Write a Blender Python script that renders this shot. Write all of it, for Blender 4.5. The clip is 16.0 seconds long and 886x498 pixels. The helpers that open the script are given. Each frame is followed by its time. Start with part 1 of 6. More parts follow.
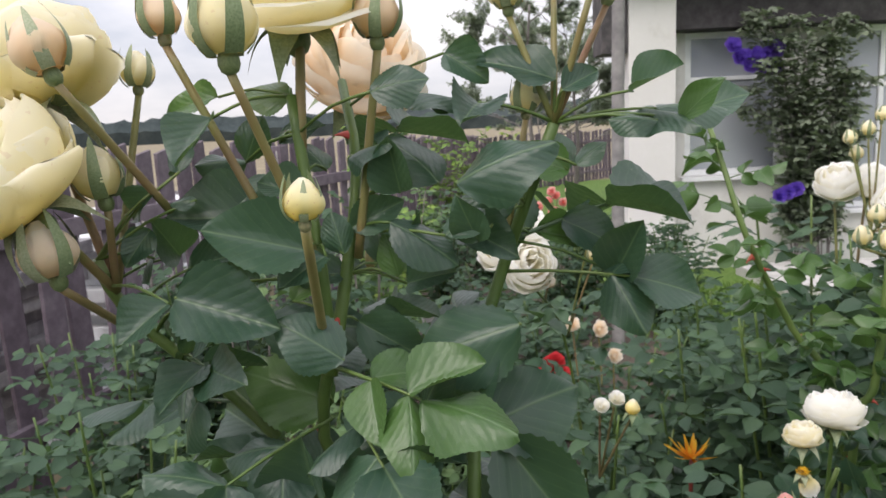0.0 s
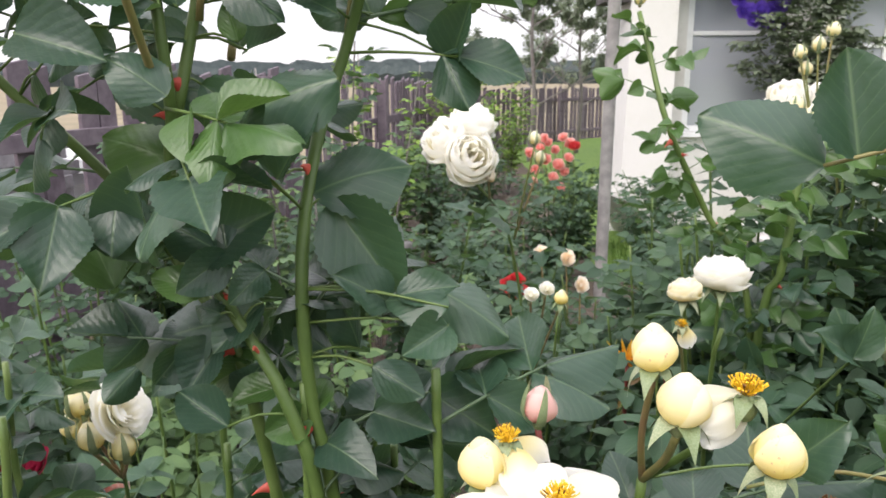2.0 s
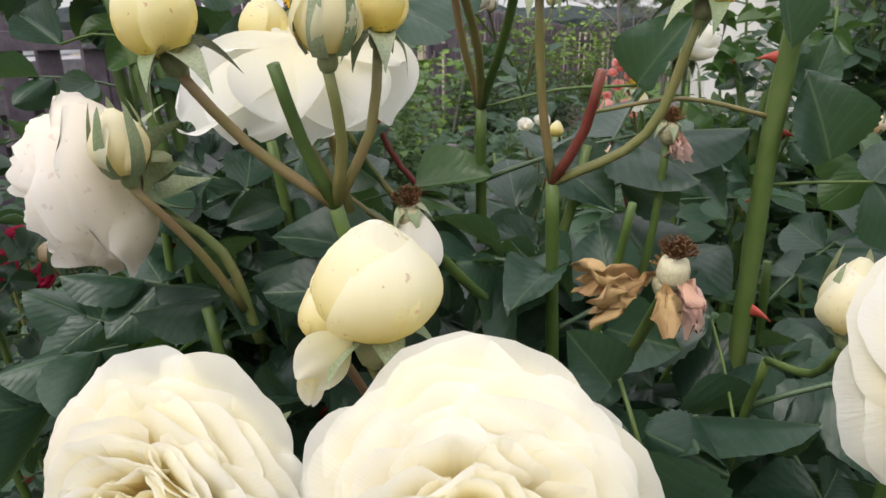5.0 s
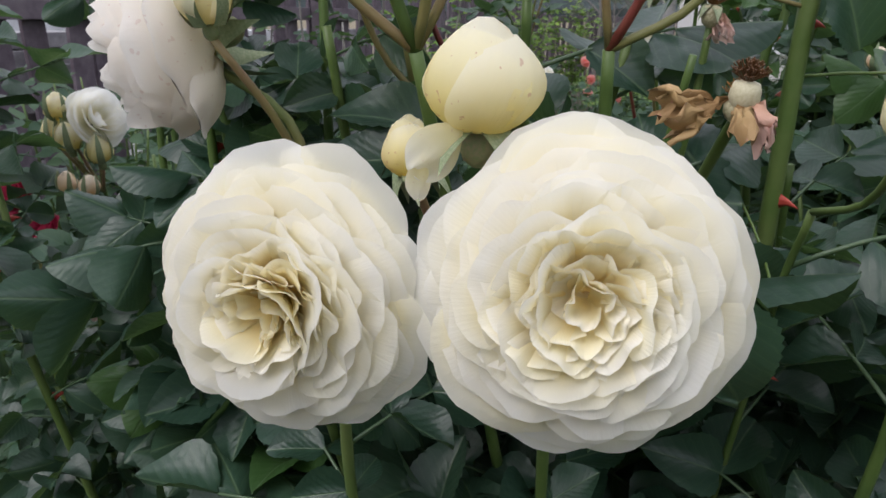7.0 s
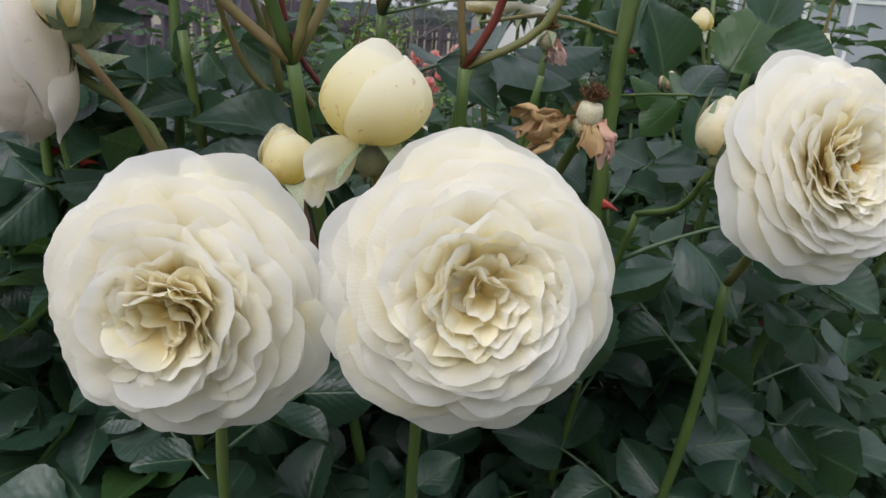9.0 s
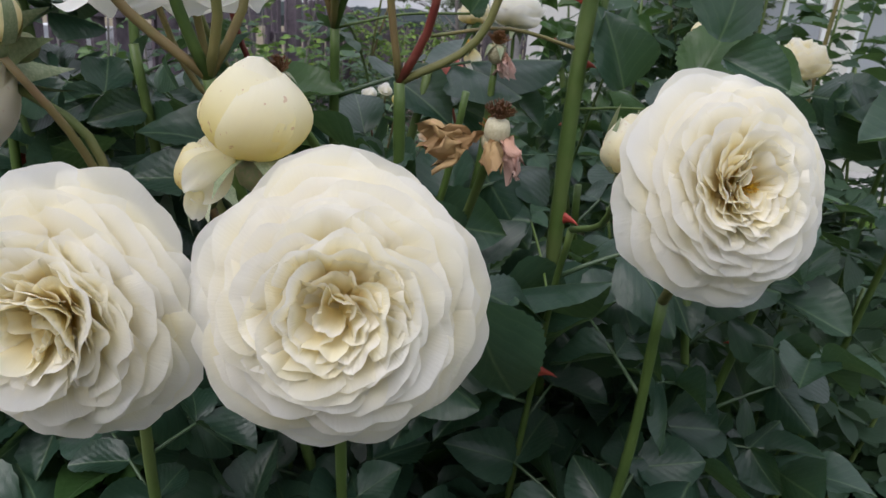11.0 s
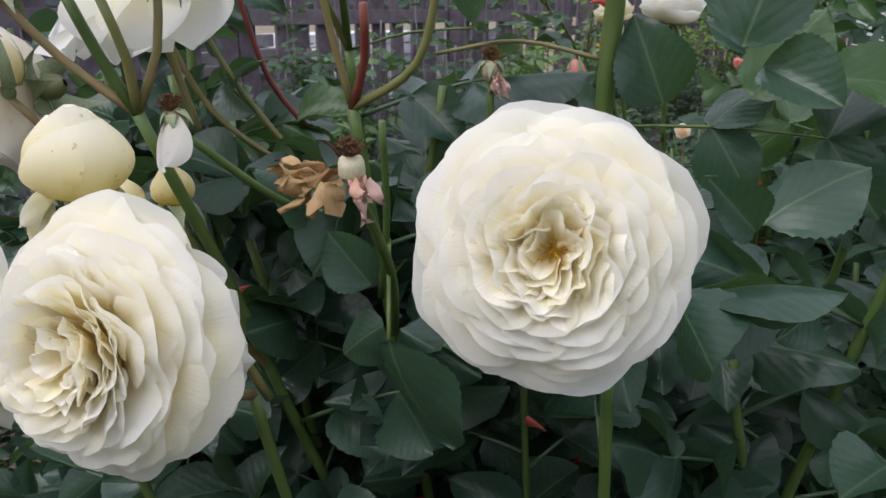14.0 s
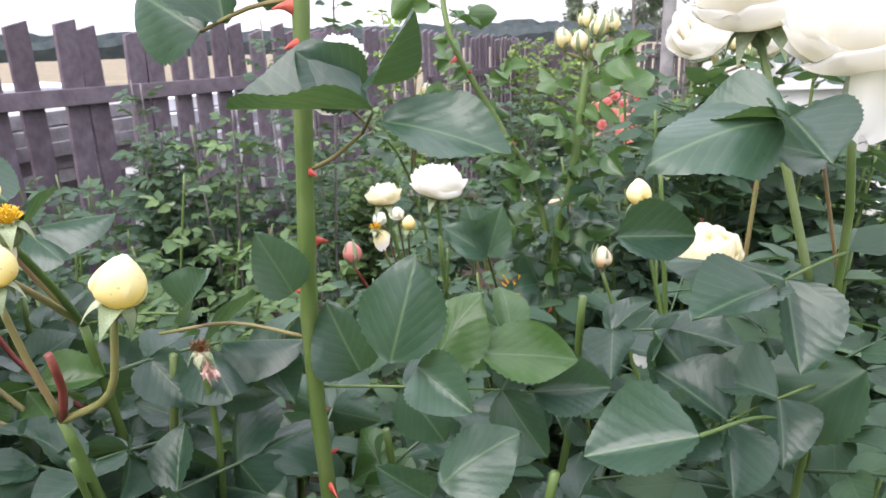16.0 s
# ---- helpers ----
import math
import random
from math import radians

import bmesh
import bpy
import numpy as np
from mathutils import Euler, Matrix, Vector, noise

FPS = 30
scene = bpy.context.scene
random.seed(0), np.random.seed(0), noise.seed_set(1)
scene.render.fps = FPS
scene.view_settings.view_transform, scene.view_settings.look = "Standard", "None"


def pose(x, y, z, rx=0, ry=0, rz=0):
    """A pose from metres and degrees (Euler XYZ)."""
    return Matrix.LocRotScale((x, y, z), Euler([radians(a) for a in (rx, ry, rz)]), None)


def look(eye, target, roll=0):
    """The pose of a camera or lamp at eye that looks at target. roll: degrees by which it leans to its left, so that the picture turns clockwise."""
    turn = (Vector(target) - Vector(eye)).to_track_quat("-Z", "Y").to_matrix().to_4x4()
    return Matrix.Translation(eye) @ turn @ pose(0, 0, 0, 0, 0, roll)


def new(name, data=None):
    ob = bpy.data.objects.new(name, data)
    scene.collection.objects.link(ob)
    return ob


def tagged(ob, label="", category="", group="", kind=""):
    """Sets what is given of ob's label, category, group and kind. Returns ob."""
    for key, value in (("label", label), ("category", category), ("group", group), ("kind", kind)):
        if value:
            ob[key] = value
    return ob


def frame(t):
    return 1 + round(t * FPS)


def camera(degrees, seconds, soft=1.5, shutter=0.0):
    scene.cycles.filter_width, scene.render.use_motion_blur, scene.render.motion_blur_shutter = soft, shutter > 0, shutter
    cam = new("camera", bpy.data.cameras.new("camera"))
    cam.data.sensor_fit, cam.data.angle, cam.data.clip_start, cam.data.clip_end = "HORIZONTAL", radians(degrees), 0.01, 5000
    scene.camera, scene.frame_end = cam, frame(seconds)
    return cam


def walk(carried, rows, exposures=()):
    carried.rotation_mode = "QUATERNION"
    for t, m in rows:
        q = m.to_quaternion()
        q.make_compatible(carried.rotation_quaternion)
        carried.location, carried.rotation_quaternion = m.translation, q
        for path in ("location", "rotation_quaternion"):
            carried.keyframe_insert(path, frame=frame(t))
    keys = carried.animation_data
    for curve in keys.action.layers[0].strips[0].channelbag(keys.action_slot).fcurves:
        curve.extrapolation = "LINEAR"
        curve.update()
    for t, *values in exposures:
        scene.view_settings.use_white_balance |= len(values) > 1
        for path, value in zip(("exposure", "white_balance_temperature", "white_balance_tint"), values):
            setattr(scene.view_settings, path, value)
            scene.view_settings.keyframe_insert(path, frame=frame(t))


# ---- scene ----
cam = camera(63.50, 16.0)
PATH = [
    (0, (0.0773, 0.0466, 1.5398), (0.0777, 2.018, 1.2029), -2.79),
    (0.5, (0.0799, 0.0383, 1.5247), (0.1187, 1.9998, 1.1357), -1.78),
    (1, (0.1175, 0.03, 1.5026), (0.1743, 1.985, 1.0843), -1.53),
    (1.5, (0.1432, 0.007, 1.4672), (0.1825, 1.9576, 1.0269), -0.53),
    (2, (0.1763, -0.0076, 1.4342), (0.1697, 1.9395, 0.9772), -0.34),
    (2.5, (0.2104, -0.0008, 1.3924), (0.1356, 1.9463, 0.9416), -0.65),
    (3, (0.2394, -0.0018, 1.3578), (0.137, 1.9393, 0.8872), 0.46),
    (3.5, (0.2633, -0.0159, 1.3277), (0.1276, 1.9226, 0.8546), 0.70),
    (4, (0.2859, -0.0159, 1.295), (0.1093, 1.9132, 0.7976), 0.49),
    (4.5, (0.3089, -0.0147, 1.257), (0.1043, 1.894, 0.6955), 0.83),
    (5, (0.327, -0.0252, 1.2359), (0.0946, 1.8725, 0.6486), -0.27),
    (5.2, (0.3364, -0.036, 1.2267), (0.0862, 1.8586, 0.6368), -0.64),
    (7.3, (0.2819, -0.0635, 1.1766), (0.1533, 1.8345, 0.5592), 1.16),
    (7.5, (0.2773, -0.0626, 1.175), (0.2447, 1.8392, 0.5569), 1.47),
    (8, (0.2624, -0.079, 1.1783), (0.4259, 1.8222, 0.5794), 1.78),
    (8.5, (0.2429, -0.0829, 1.1826), (0.535, 1.8051, 0.591), 2.55),
    (9, (0.2632, -0.0828, 1.1852), (0.594, 1.801, 0.6003), 3.60),
    (9.5, (0.2902, -0.0944, 1.1932), (0.634, 1.7854, 0.6032), 4.86),
    (9.7, (0.294, -0.0976, 1.1926), (0.6395, 1.7834, 0.6072), 4.71),
    (11.8, (0.3612, -0.0844, 1.1948), (0.3191, 1.8285, 0.6125), 1.60),
    (12, (0.3736, -0.0823, 1.1965), (0.2453, 1.8241, 0.6057), 0.81),
    (12.5, (0.399, -0.0724, 1.1948), (0.0917, 1.8121, 0.5997), 0.05),
    (13, (0.425, -0.0662, 1.1996), (-0.0512, 1.7792, 0.5931), 0.23),
    (13.5, (0.4652, -0.0587, 1.2042), (-0.1465, 1.7409, 0.5819), 0.38),
    (14, (0.5061, -0.0411, 1.2139), (-0.093, 1.7622, 0.59), -0.13),
    (14.5, (0.5573, -0.0299, 1.2445), (0.094, 1.8216, 0.6468), -0.53),
    (15, (0.5972, -0.0242, 1.2695), (0.1975, 1.8455, 0.6827), -1.66),
    (15.5, (0.618, -0.0246, 1.3383), (0.2733, 1.8551, 0.7486), -1.10),
    (16, (0.6255, -0.0219, 1.3712), (0.2956, 1.8731, 0.8233), -1.83),
]
EXPOSURE = [(0, 1.0, 6750, 16), (1, 1.33, 6850, 15), (2, 1.44, 6850, 16), (3, 0.99, 6850, 16), (3.5, 0.95, 6850, 15), (5, 0.88, 6850, 13), (7.5, 0.54, 6300, 16), (9.5, 0.50, 6300, 15), (12, 0.43, 6300, 17), (13.5, 0.50, 6250, 17), (14.5, 0.84, 6250, 19), (15.2, 1.2, 6350, 20), (16, 1.75, 6450, 21)]
# a small phone lens, focused on the nearest blooms
cam.data.dof.use_dof, cam.data.dof.focus_distance, cam.data.dof.aperture_fstop = True, 0.27, 45.0
walk(cam, [(t, look(eye, target, roll)) for t, eye, target, roll in PATH], EXPOSURE)

# ---- world and light: bright overcast sky ----
world = bpy.data.worlds.new("overcast_sky")
scene.world = world
world.use_nodes = True
wn, wl = world.node_tree.nodes, world.node_tree.links
wn.clear()
w_out = wn.new("ShaderNodeOutputWorld")
w_bg = wn.new("ShaderNodeBackground")
w_sky = wn.new("ShaderNodeTexSky")
w_sky.sky_type = "NISHITA"
w_sky.sun_disc = False
w_sky.sun_elevation = radians(42)
w_sky.sun_rotation = radians(215)
w_mul = wn.new("ShaderNodeMixRGB")
w_mul.blend_type = "MULTIPLY"
w_mul.inputs[0].default_value = 1.0
w_mul.inputs[2].default_value = (0.09, 0.09, 0.09, 1)
w_tc = wn.new("ShaderNodeTexCoord")
w_map = wn.new("ShaderNodeMapping")
w_map.inputs["Scale"].default_value = (1.6, 1.6, 5.0)
w_noise = wn.new("ShaderNodeTexNoise")
w_noise.inputs["Scale"].default_value = 2.2
w_noise.inputs["Detail"].default_value = 6
w_ramp = wn.new("ShaderNodeValToRGB")
w_ramp.color_ramp.elements[0].position = 0.34
w_ramp.color_ramp.elements[0].color = (0.50, 0.55, 0.63, 1)
w_ramp.color_ramp.elements[1].position = 0.62
w_ramp.color_ramp.elements[1].color = (0.86, 0.87, 0.90, 1)
w_mix = wn.new("ShaderNodeMixRGB")
w_mix.inputs[0].default_value = 0.88
wl.new(w_tc.outputs["Generated"], w_map.inputs["Vector"])
wl.new(w_map.outputs["Vector"], w_noise.inputs["Vector"])
wl.new(w_noise.outputs["Fac"], w_ramp.inputs["Fac"])
wl.new(w_sky.outputs["Color"], w_mul.inputs[1])
wl.new(w_mul.outputs["Color"], w_mix.inputs[1])
wl.new(w_ramp.outputs["Color"], w_mix.inputs[2])
w_sep = wn.new("ShaderNodeSeparateXYZ")
wl.new(w_tc.outputs["Generated"], w_sep.inputs[0])
# an overcast sky is about a third as bright at the horizon as overhead
w_grad = wn.new("ShaderNodeMapRange")
w_grad.inputs["From Min"].default_value = 0.0
w_grad.inputs["From Max"].default_value = 1.0
w_grad.inputs["To Min"].default_value = 0.50
w_grad.inputs["To Max"].default_value = 1.38
wl.new(w_sep.outputs["Z"], w_grad.inputs["Value"])
w_dome = wn.new("ShaderNodeMixRGB")
w_dome.blend_type = "MULTIPLY"
w_dome.inputs[0].default_value = 1.0
wl.new(w_mix.outputs["Color"], w_dome.inputs[1])
wl.new(w_grad.outputs["Result"], w_dome.inputs[2])
wl.new(w_dome.outputs["Color"], w_bg.inputs["Color"])
w_bg.inputs["Strength"].default_value = 1.12
wl.new(w_bg.outputs["Background"], w_out.inputs["Surface"])
sun_data = bpy.data.lights.new("sun", "SUN")
sun_data.energy, sun_data.angle, sun_data.color = 1.1, radians(40), (1.0, 0.97, 0.92)
sun = new("sun", sun_data)
sun.matrix_world = look((-3, -4, 6), (0, 0, 0))


# ---- materials ----
class Mat:
    """Small node-graph builder round a Principled shader."""

    def __init__(self, name, rough=0.6, spec=0.5, metal=0.0):
        self.m = bpy.data.materials.new(name)
        self.m.use_nodes = True
        self.n, self.l = self.m.node_tree.nodes, self.m.node_tree.links
        self.b = self.n["Principled BSDF"]
        self.b.inputs["Roughness"].default_value = rough
        self.b.inputs["Metallic"].default_value = metal
        self.b.inputs["Specular IOR Level"].default_value = spec

    def add(self, kind, **ins):
        nd = self.n.new(kind)
        for k, v in ins.items():
            key = k.replace("_", " ")
            if key in nd.inputs:
                nd.inputs[key].default_value = v
        return nd

    def coords(self, which="Object"):
        return self.add("ShaderNodeTexCoord").outputs[which]

    def noise(self, vec, scale, detail=4, rough=0.55):
        nd = self.add("ShaderNodeTexNoise", Scale=scale, Detail=detail, Roughness=rough)
        self.l.new(vec, nd.inputs["Vector"])
        return nd.outputs["Fac"]

    def ramp(self, fac, stops):
        nd = self.add("ShaderNodeValToRGB")
        el = nd.color_ramp.elements
        while len(el) < len(stops):
            el.new(0.5)
        for e, (p, c) in zip(el, stops):
            e.position, e.color = p, (*c, 1)
        self.l.new(fac, nd.inputs["Fac"])
        return nd.outputs["Color"]

    def math(self, op, a, b=None, clamp=False):
        nd = self.add("ShaderNodeMath")
        nd.operation, nd.use_clamp = op, clamp
        for k, v in enumerate((a, b)):
            if v is None:
                continue
            if isinstance(v, (int, float)):
                nd.inputs[k].default_value = v
            else:
                self.l.new(v, nd.inputs[k])
        return nd.outputs[0]

    def mix(self, fac, a, b, mode="MIX"):
        nd = self.add("ShaderNodeMixRGB")
        nd.blend_type = mode
        for k, v in enumerate((fac, a, b)):
            if isinstance(v, (int, float)):
                nd.inputs[k].default_value = v
            elif isinstance(v, tuple):
                nd.inputs[k].default_value = (*v, 1)
            else:
                self.l.new(v, nd.inputs[k])
        return nd.outputs[0]

    def colour(self, sock):
        if isinstance(sock, tuple):
            self.b.inputs["Base Color"].default_value = (*sock, 1)
        else:
            self.l.new(sock, self.b.inputs["Base Color"])
        return self

    def rough(self, sock):
        self.l.new(sock, self.b.inputs["Roughness"])

    def bump(self, height, strength=0.3, dist=0.01):
        nd = self.add("ShaderNodeBump", Strength=strength, Distance=dist)
        self.l.new(height, nd.inputs["Height"])
        self.l.new(nd.outputs["Normal"], self.b.inputs["Normal"])
        return self

    def translucent(self, colour, share):
        tr = self.add("ShaderNodeBsdfTranslucent")
        if isinstance(colour, tuple):
            tr.inputs["Color"].default_value = (*colour, 1)
        else:
            self.l.new(colour, tr.inputs["Color"])
        mx = self.add("ShaderNodeMixShader")
        mx.inputs[0].default_value = share
        self.l.new(self.b.outputs[0], mx.inputs[1])
        self.l.new(tr.outputs[0], mx.inputs[2])
        self.l.new(mx.outputs[0], self.n["Material Output"].inputs["Surface"])
        return self


def leaf_mat(name, dark, mid, light, gloss=0.27, veins=0.62, island=False, spec=0.5):
    """Leaf blade: UV runs along (u) and across (v, 0.5 is the midrib)."""
    k = Mat(name, rough=gloss, spec=spec)
    uv = k.coords("UV")
    sep = k.add("ShaderNodeSeparateXYZ")
    k.l.new(uv, sep.inputs[0])
    u, v = sep.outputs[0], sep.outputs[1]
    across = k.math("ABSOLUTE", k.math("SUBTRACT", v, 0.5))
    rib = k.math("SUBTRACT", 1.0, k.math("MULTIPLY", across, 38.0), clamp=True)
    wander = k.math("MULTIPLY", k.math("SUBTRACT", k.noise(uv, 4.0, 2), 0.5), 0.10)
    slant = k.math("ADD", k.math("SUBTRACT", u, k.math("POWER", k.math("MULTIPLY", across, 0.95), 0.85)), wander)
    wave = k.math("SINE", k.math("MULTIPLY", slant, 44.0))
    side = k.math("POWER", k.math("MAXIMUM", wave, 0.0), 14.0)
    vein = k.math("MAXIMUM", rib, k.math("MULTIPLY", side, 0.26))
    rnd = k.add("ShaderNodeNewGeometry").outputs["Random Per Island"] if island else k.add("ShaderNodeObjectInfo").outputs["Random"]
    pos = k.coords("Object")
    blot = k.noise(pos, 3.5 if not island else 30.0, 3)
    tone = k.math("ADD", k.math("MULTIPLY", rnd, 0.62), k.math("MULTIPLY", blot, 0.5))
    base = k.ramp(tone, [(0.1, dark), (0.55, mid), (1.0, light)])
    shade = k.noise(uv, 5.0, 5, 0.7)
    base = k.mix(k.math("MULTIPLY", shade, 0.35), base, light)
    col = k.mix(k.math("MULTIPLY", vein, veins), base, (0.13, 0.20, 0.10))
    fleck = k.math("GREATER_THAN", k.noise(pos, 23.0 if not island else 200.0, 2), 0.76)
    col = k.mix(k.math("MULTIPLY", fleck, 0.35), col, (0.22, 0.24, 0.15))
    k.colour(col)
    grain = k.noise(pos, 34.0 if not island else 300.0, 3)
    k.rough(k.math("ADD", gloss - 0.12, k.math("MULTIPLY", k.math("ADD", blot, grain), 0.2)))
    hill = k.math("SUBTRACT", k.math("MULTIPLY", k.math("MULTIPLY", wave, -0.5), 0.35), k.math("MULTIPLY", rib, 0.8))
    k.bump(k.math("ADD", k.math("MULTIPLY", hill, 0.6), k.math("MULTIPLY", k.noise(uv, 7.0, 3), 1.1)), 0.45, 0.0010)
    k.translucent(k.mix(0.5, col, (0.20, 0.36, 0.07)), 0.22)
    return k.m


LEAF = leaf_mat("rose_leaf", (0.010, 0.030, 0.021), (0.022, 0.056, 0.037), (0.046, 0.094, 0.056))
LEAF_YOUNG = leaf_mat("young_rose_leaf", (0.026, 0.070, 0.022), (0.045, 0.105, 0.028), (0.075, 0.15, 0.036))
LEAF_MID = leaf_mat("mid_bush_leaf", (0.018, 0.045, 0.032), (0.034, 0.078, 0.049), (0.068, 0.13, 0.058), veins=0.4, gloss=0.36, spec=0.3)
LEAF_FAR = leaf_mat("far_leaf", (0.017, 0.038, 0.027), (0.033, 0.070, 0.044), (0.066, 0.120, 0.056), veins=0.1, gloss=0.5, island=True, spec=0.3)
# greyed and lightened: distance haze put into the leaf colour
LEAF_HAZED = leaf_mat("hazed_climber_leaf", (0.09, 0.115, 0.085), (0.14, 0.17, 0.125), (0.20, 0.23, 0.16), veins=0.1, gloss=0.5, island=True, spec=0.3)
# paler still: the glow of thin leaves against bright sky, put into the colour
LEAF_SKY_PALED = leaf_mat("sky_paled_tree_leaf", (0.14, 0.17, 0.13), (0.20, 0.24, 0.18), (0.28, 0.32, 0.23), veins=0.1, gloss=0.5, island=True, spec=0.3)
LEAF_LIGHT = leaf_mat("light_bush_leaf", (0.036, 0.080, 0.036), (0.066, 0.125, 0.050), (0.12, 0.19, 0.065), veins=0.1, gloss=0.5, island=True, spec=0.3)
LEAF_YELLOW = leaf_mat("light_green_leaf", (0.06, 0.14, 0.03), (0.11, 0.22, 0.04), (0.24, 0.32, 0.06), veins=0.1, gloss=0.5, island=True, spec=0.3)


def petal_mat(name, base, body, edge, spots=0.0, share=0.62):
    k = Mat(name, rough=0.62, spec=0.25)
    uv = k.coords("UV")
    sep = k.add("ShaderNodeSeparateXYZ")
    k.l.new(uv, sep.inputs[0])
    u = sep.outputs[0]
    rnd = k.add("ShaderNodeObjectInfo").outputs["Random"]
    pos = k.coords("Object")
    soft = k.noise(pos, 1.4, 3)
    along = k.math("ADD", u, k.math("MULTIPLY", k.math("SUBTRACT", k.math("ADD", rnd, soft), 1.0), 0.22))
    col = k.ramp(along, [(0.32, base), (0.78, body), (1.0, edge)])
    if spots:
        sp = k.math("GREATER_THAN", k.noise(pos, 11.0, 2, 0.4), 0.70)
        col = k.mix(k.math("MULTIPLY", sp, spots), col, (0.55, 0.25, 0.22))
    k.colour(col)
    fine = k.add("ShaderNodeMapping")
    fine.inputs["Scale"].default_value = (2.2, 24.0, 1.0)
    k.l.new(uv, fine.inputs["Vector"])
    k.bump(k.math("ADD", k.math("MULTIPLY", k.noise(fine.outputs["Vector"], 1.6, 4), 0.7), k.noise(pos, 5.0, 5)), 0.45, 0.0012)
    k.translucent(col, share)
    return k.m


PETAL = petal_mat("cream_white_petal", (0.975, 0.86, 0.44), (0.968, 0.936, 0.80), (0.96, 0.948, 0.905))
PETAL_WHITE = petal_mat("white_petal", (0.93, 0.90, 0.76), (0.94, 0.93, 0.88), (0.94, 0.935, 0.91))
PETAL_HEART = petal_mat("heart_petal", (0.99, 0.84, 0.42), (0.98, 0.925, 0.70), (0.975, 0.95, 0.87), share=0.42)
PETAL_BUD = petal_mat("yellow_cream_petal", (0.91, 0.81, 0.34), (0.945, 0.90, 0.64), (0.955, 0.935, 0.82), spots=0.45)
PETAL_CREAM = petal_mat("butter_petal", (0.93, 0.86, 0.54), (0.94, 0.90, 0.72), (0.95, 0.93, 0.84), spots=0.15)
PETAL_OPEN = petal_mat("opening_bud_petal", (0.93, 0.85, 0.45), (0.95, 0.92, 0.75), (0.95, 0.935, 0.85), spots=0.4)
PETAL_BLUSH = petal_mat("blush_white_petal", (0.965, 0.93, 0.83), (0.965, 0.925, 0.87), (0.965, 0.945, 0.915), spots=0.2)
PETAL_PEACH = petal_mat("peach_petal", (0.92, 0.76, 0.52), (0.93, 0.83, 0.69), (0.94, 0.90, 0.82))
PETAL_PINK = petal_mat("pink_petal", (0.90, 0.62, 0.55), (0.92, 0.70, 0.66), (0.94, 0.80, 0.77))
PETAL_RED = petal_mat("red_petal", (0.55, 0.04, 0.04), (0.62, 0.05, 0.06), (0.68, 0.10, 0.10))
PETAL_CORAL = petal_mat("coral_petal", (0.86, 0.38, 0.32), (0.89, 0.47, 0.42), (0.92, 0.60, 0.55))
PETAL_CRIMSON = petal_mat("crimson_petal", (0.20, 0.01, 0.03), (0.28, 0.015, 0.045), (0.34, 0.03, 0.07))
PETAL_PURPLE = petal_mat("violet_petal", (0.16, 0.08, 0.50), (0.22, 0.12, 0.62), (0.28, 0.17, 0.70))
PETAL_ORANGE = petal_mat("orange_petal", (0.70, 0.26, 0.02), (0.78, 0.44, 0.04), (0.74, 0.48, 0.07))
PETAL_DRY = petal_mat("withered_petal", (0.26, 0.15, 0.06), (0.44, 0.30, 0.14), (0.34, 0.21, 0.10), spots=0.5, share=0.12)
PETAL_DRYPINK = petal_mat("withered_pink_petal", (0.60, 0.36, 0.26), (0.68, 0.44, 0.38), (0.72, 0.52, 0.46), spots=0.3, share=0.15)


def stem_mat(name, a, b, c):
    k = Mat(name, rough=0.45, spec=0.4)
    pos = k.coords("Object")
    tone = k.noise(pos, 28.0, 4)
    rnd = k.add("ShaderNodeObjectInfo").outputs["Random"]
    t = k.math("ADD", k.math("MULTIPLY", tone, 0.7), k.math("MULTIPLY", rnd, 0.3))
    k.colour(k.ramp(t, [(0.25, a), (0.5, b), (0.75, c)]))
    k.bump(k.noise(pos, 260.0, 3), 0.15, 0.002)
    return k.m


CANE = stem_mat("green_cane", (0.055, 0.100, 0.024), (0.085, 0.140, 0.033), (0.13, 0.175, 0.055))
STALK = stem_mat("flower_stalk", (0.13, 0.17, 0.05), (0.20, 0.17, 0.065), (0.25, 0.14, 0.085))
STALK_RED = stem_mat("red_stalk", (0.12, 0.022, 0.02), (0.17, 0.035, 0.028), (0.20, 0.07, 0.04))
SEPAL = stem_mat("sepal_green", (0.12, 0.17, 0.075), (0.21, 0.26, 0.14), (0.36, 0.38, 0.26))
HIP = stem_mat("calyx_green", (0.10, 0.14, 0.055), (0.16, 0.20, 0.09), (0.24, 0.20, 0.12))
HIP_OLD = stem_mat("pale_old_calyx", (0.22, 0.20, 0.10), (0.46, 0.42, 0.27), (0.56, 0.52, 0.36))
THORN = stem_mat("red_thorn", (0.34, 0.035, 0.03), (0.48, 0.07, 0.05), (0.52, 0.13, 0.08))
STAMEN = stem_mat("yellow_stamen", (0.74, 0.42, 0.02), (0.84, 0.55, 0.03), (0.66, 0.32, 0.02))
STAMEN_OLD = stem_mat("brown_stamen", (0.07, 0.03, 0.012), (0.16, 0.07, 0.02), (0.38, 0.19, 0.05))
# lightened in the colour, as limbs wash out before a bright sky
BARK = stem_mat("bark", (0.10, 0.09, 0.085), (0.17, 0.155, 0.145), (0.26, 0.24, 0.225))


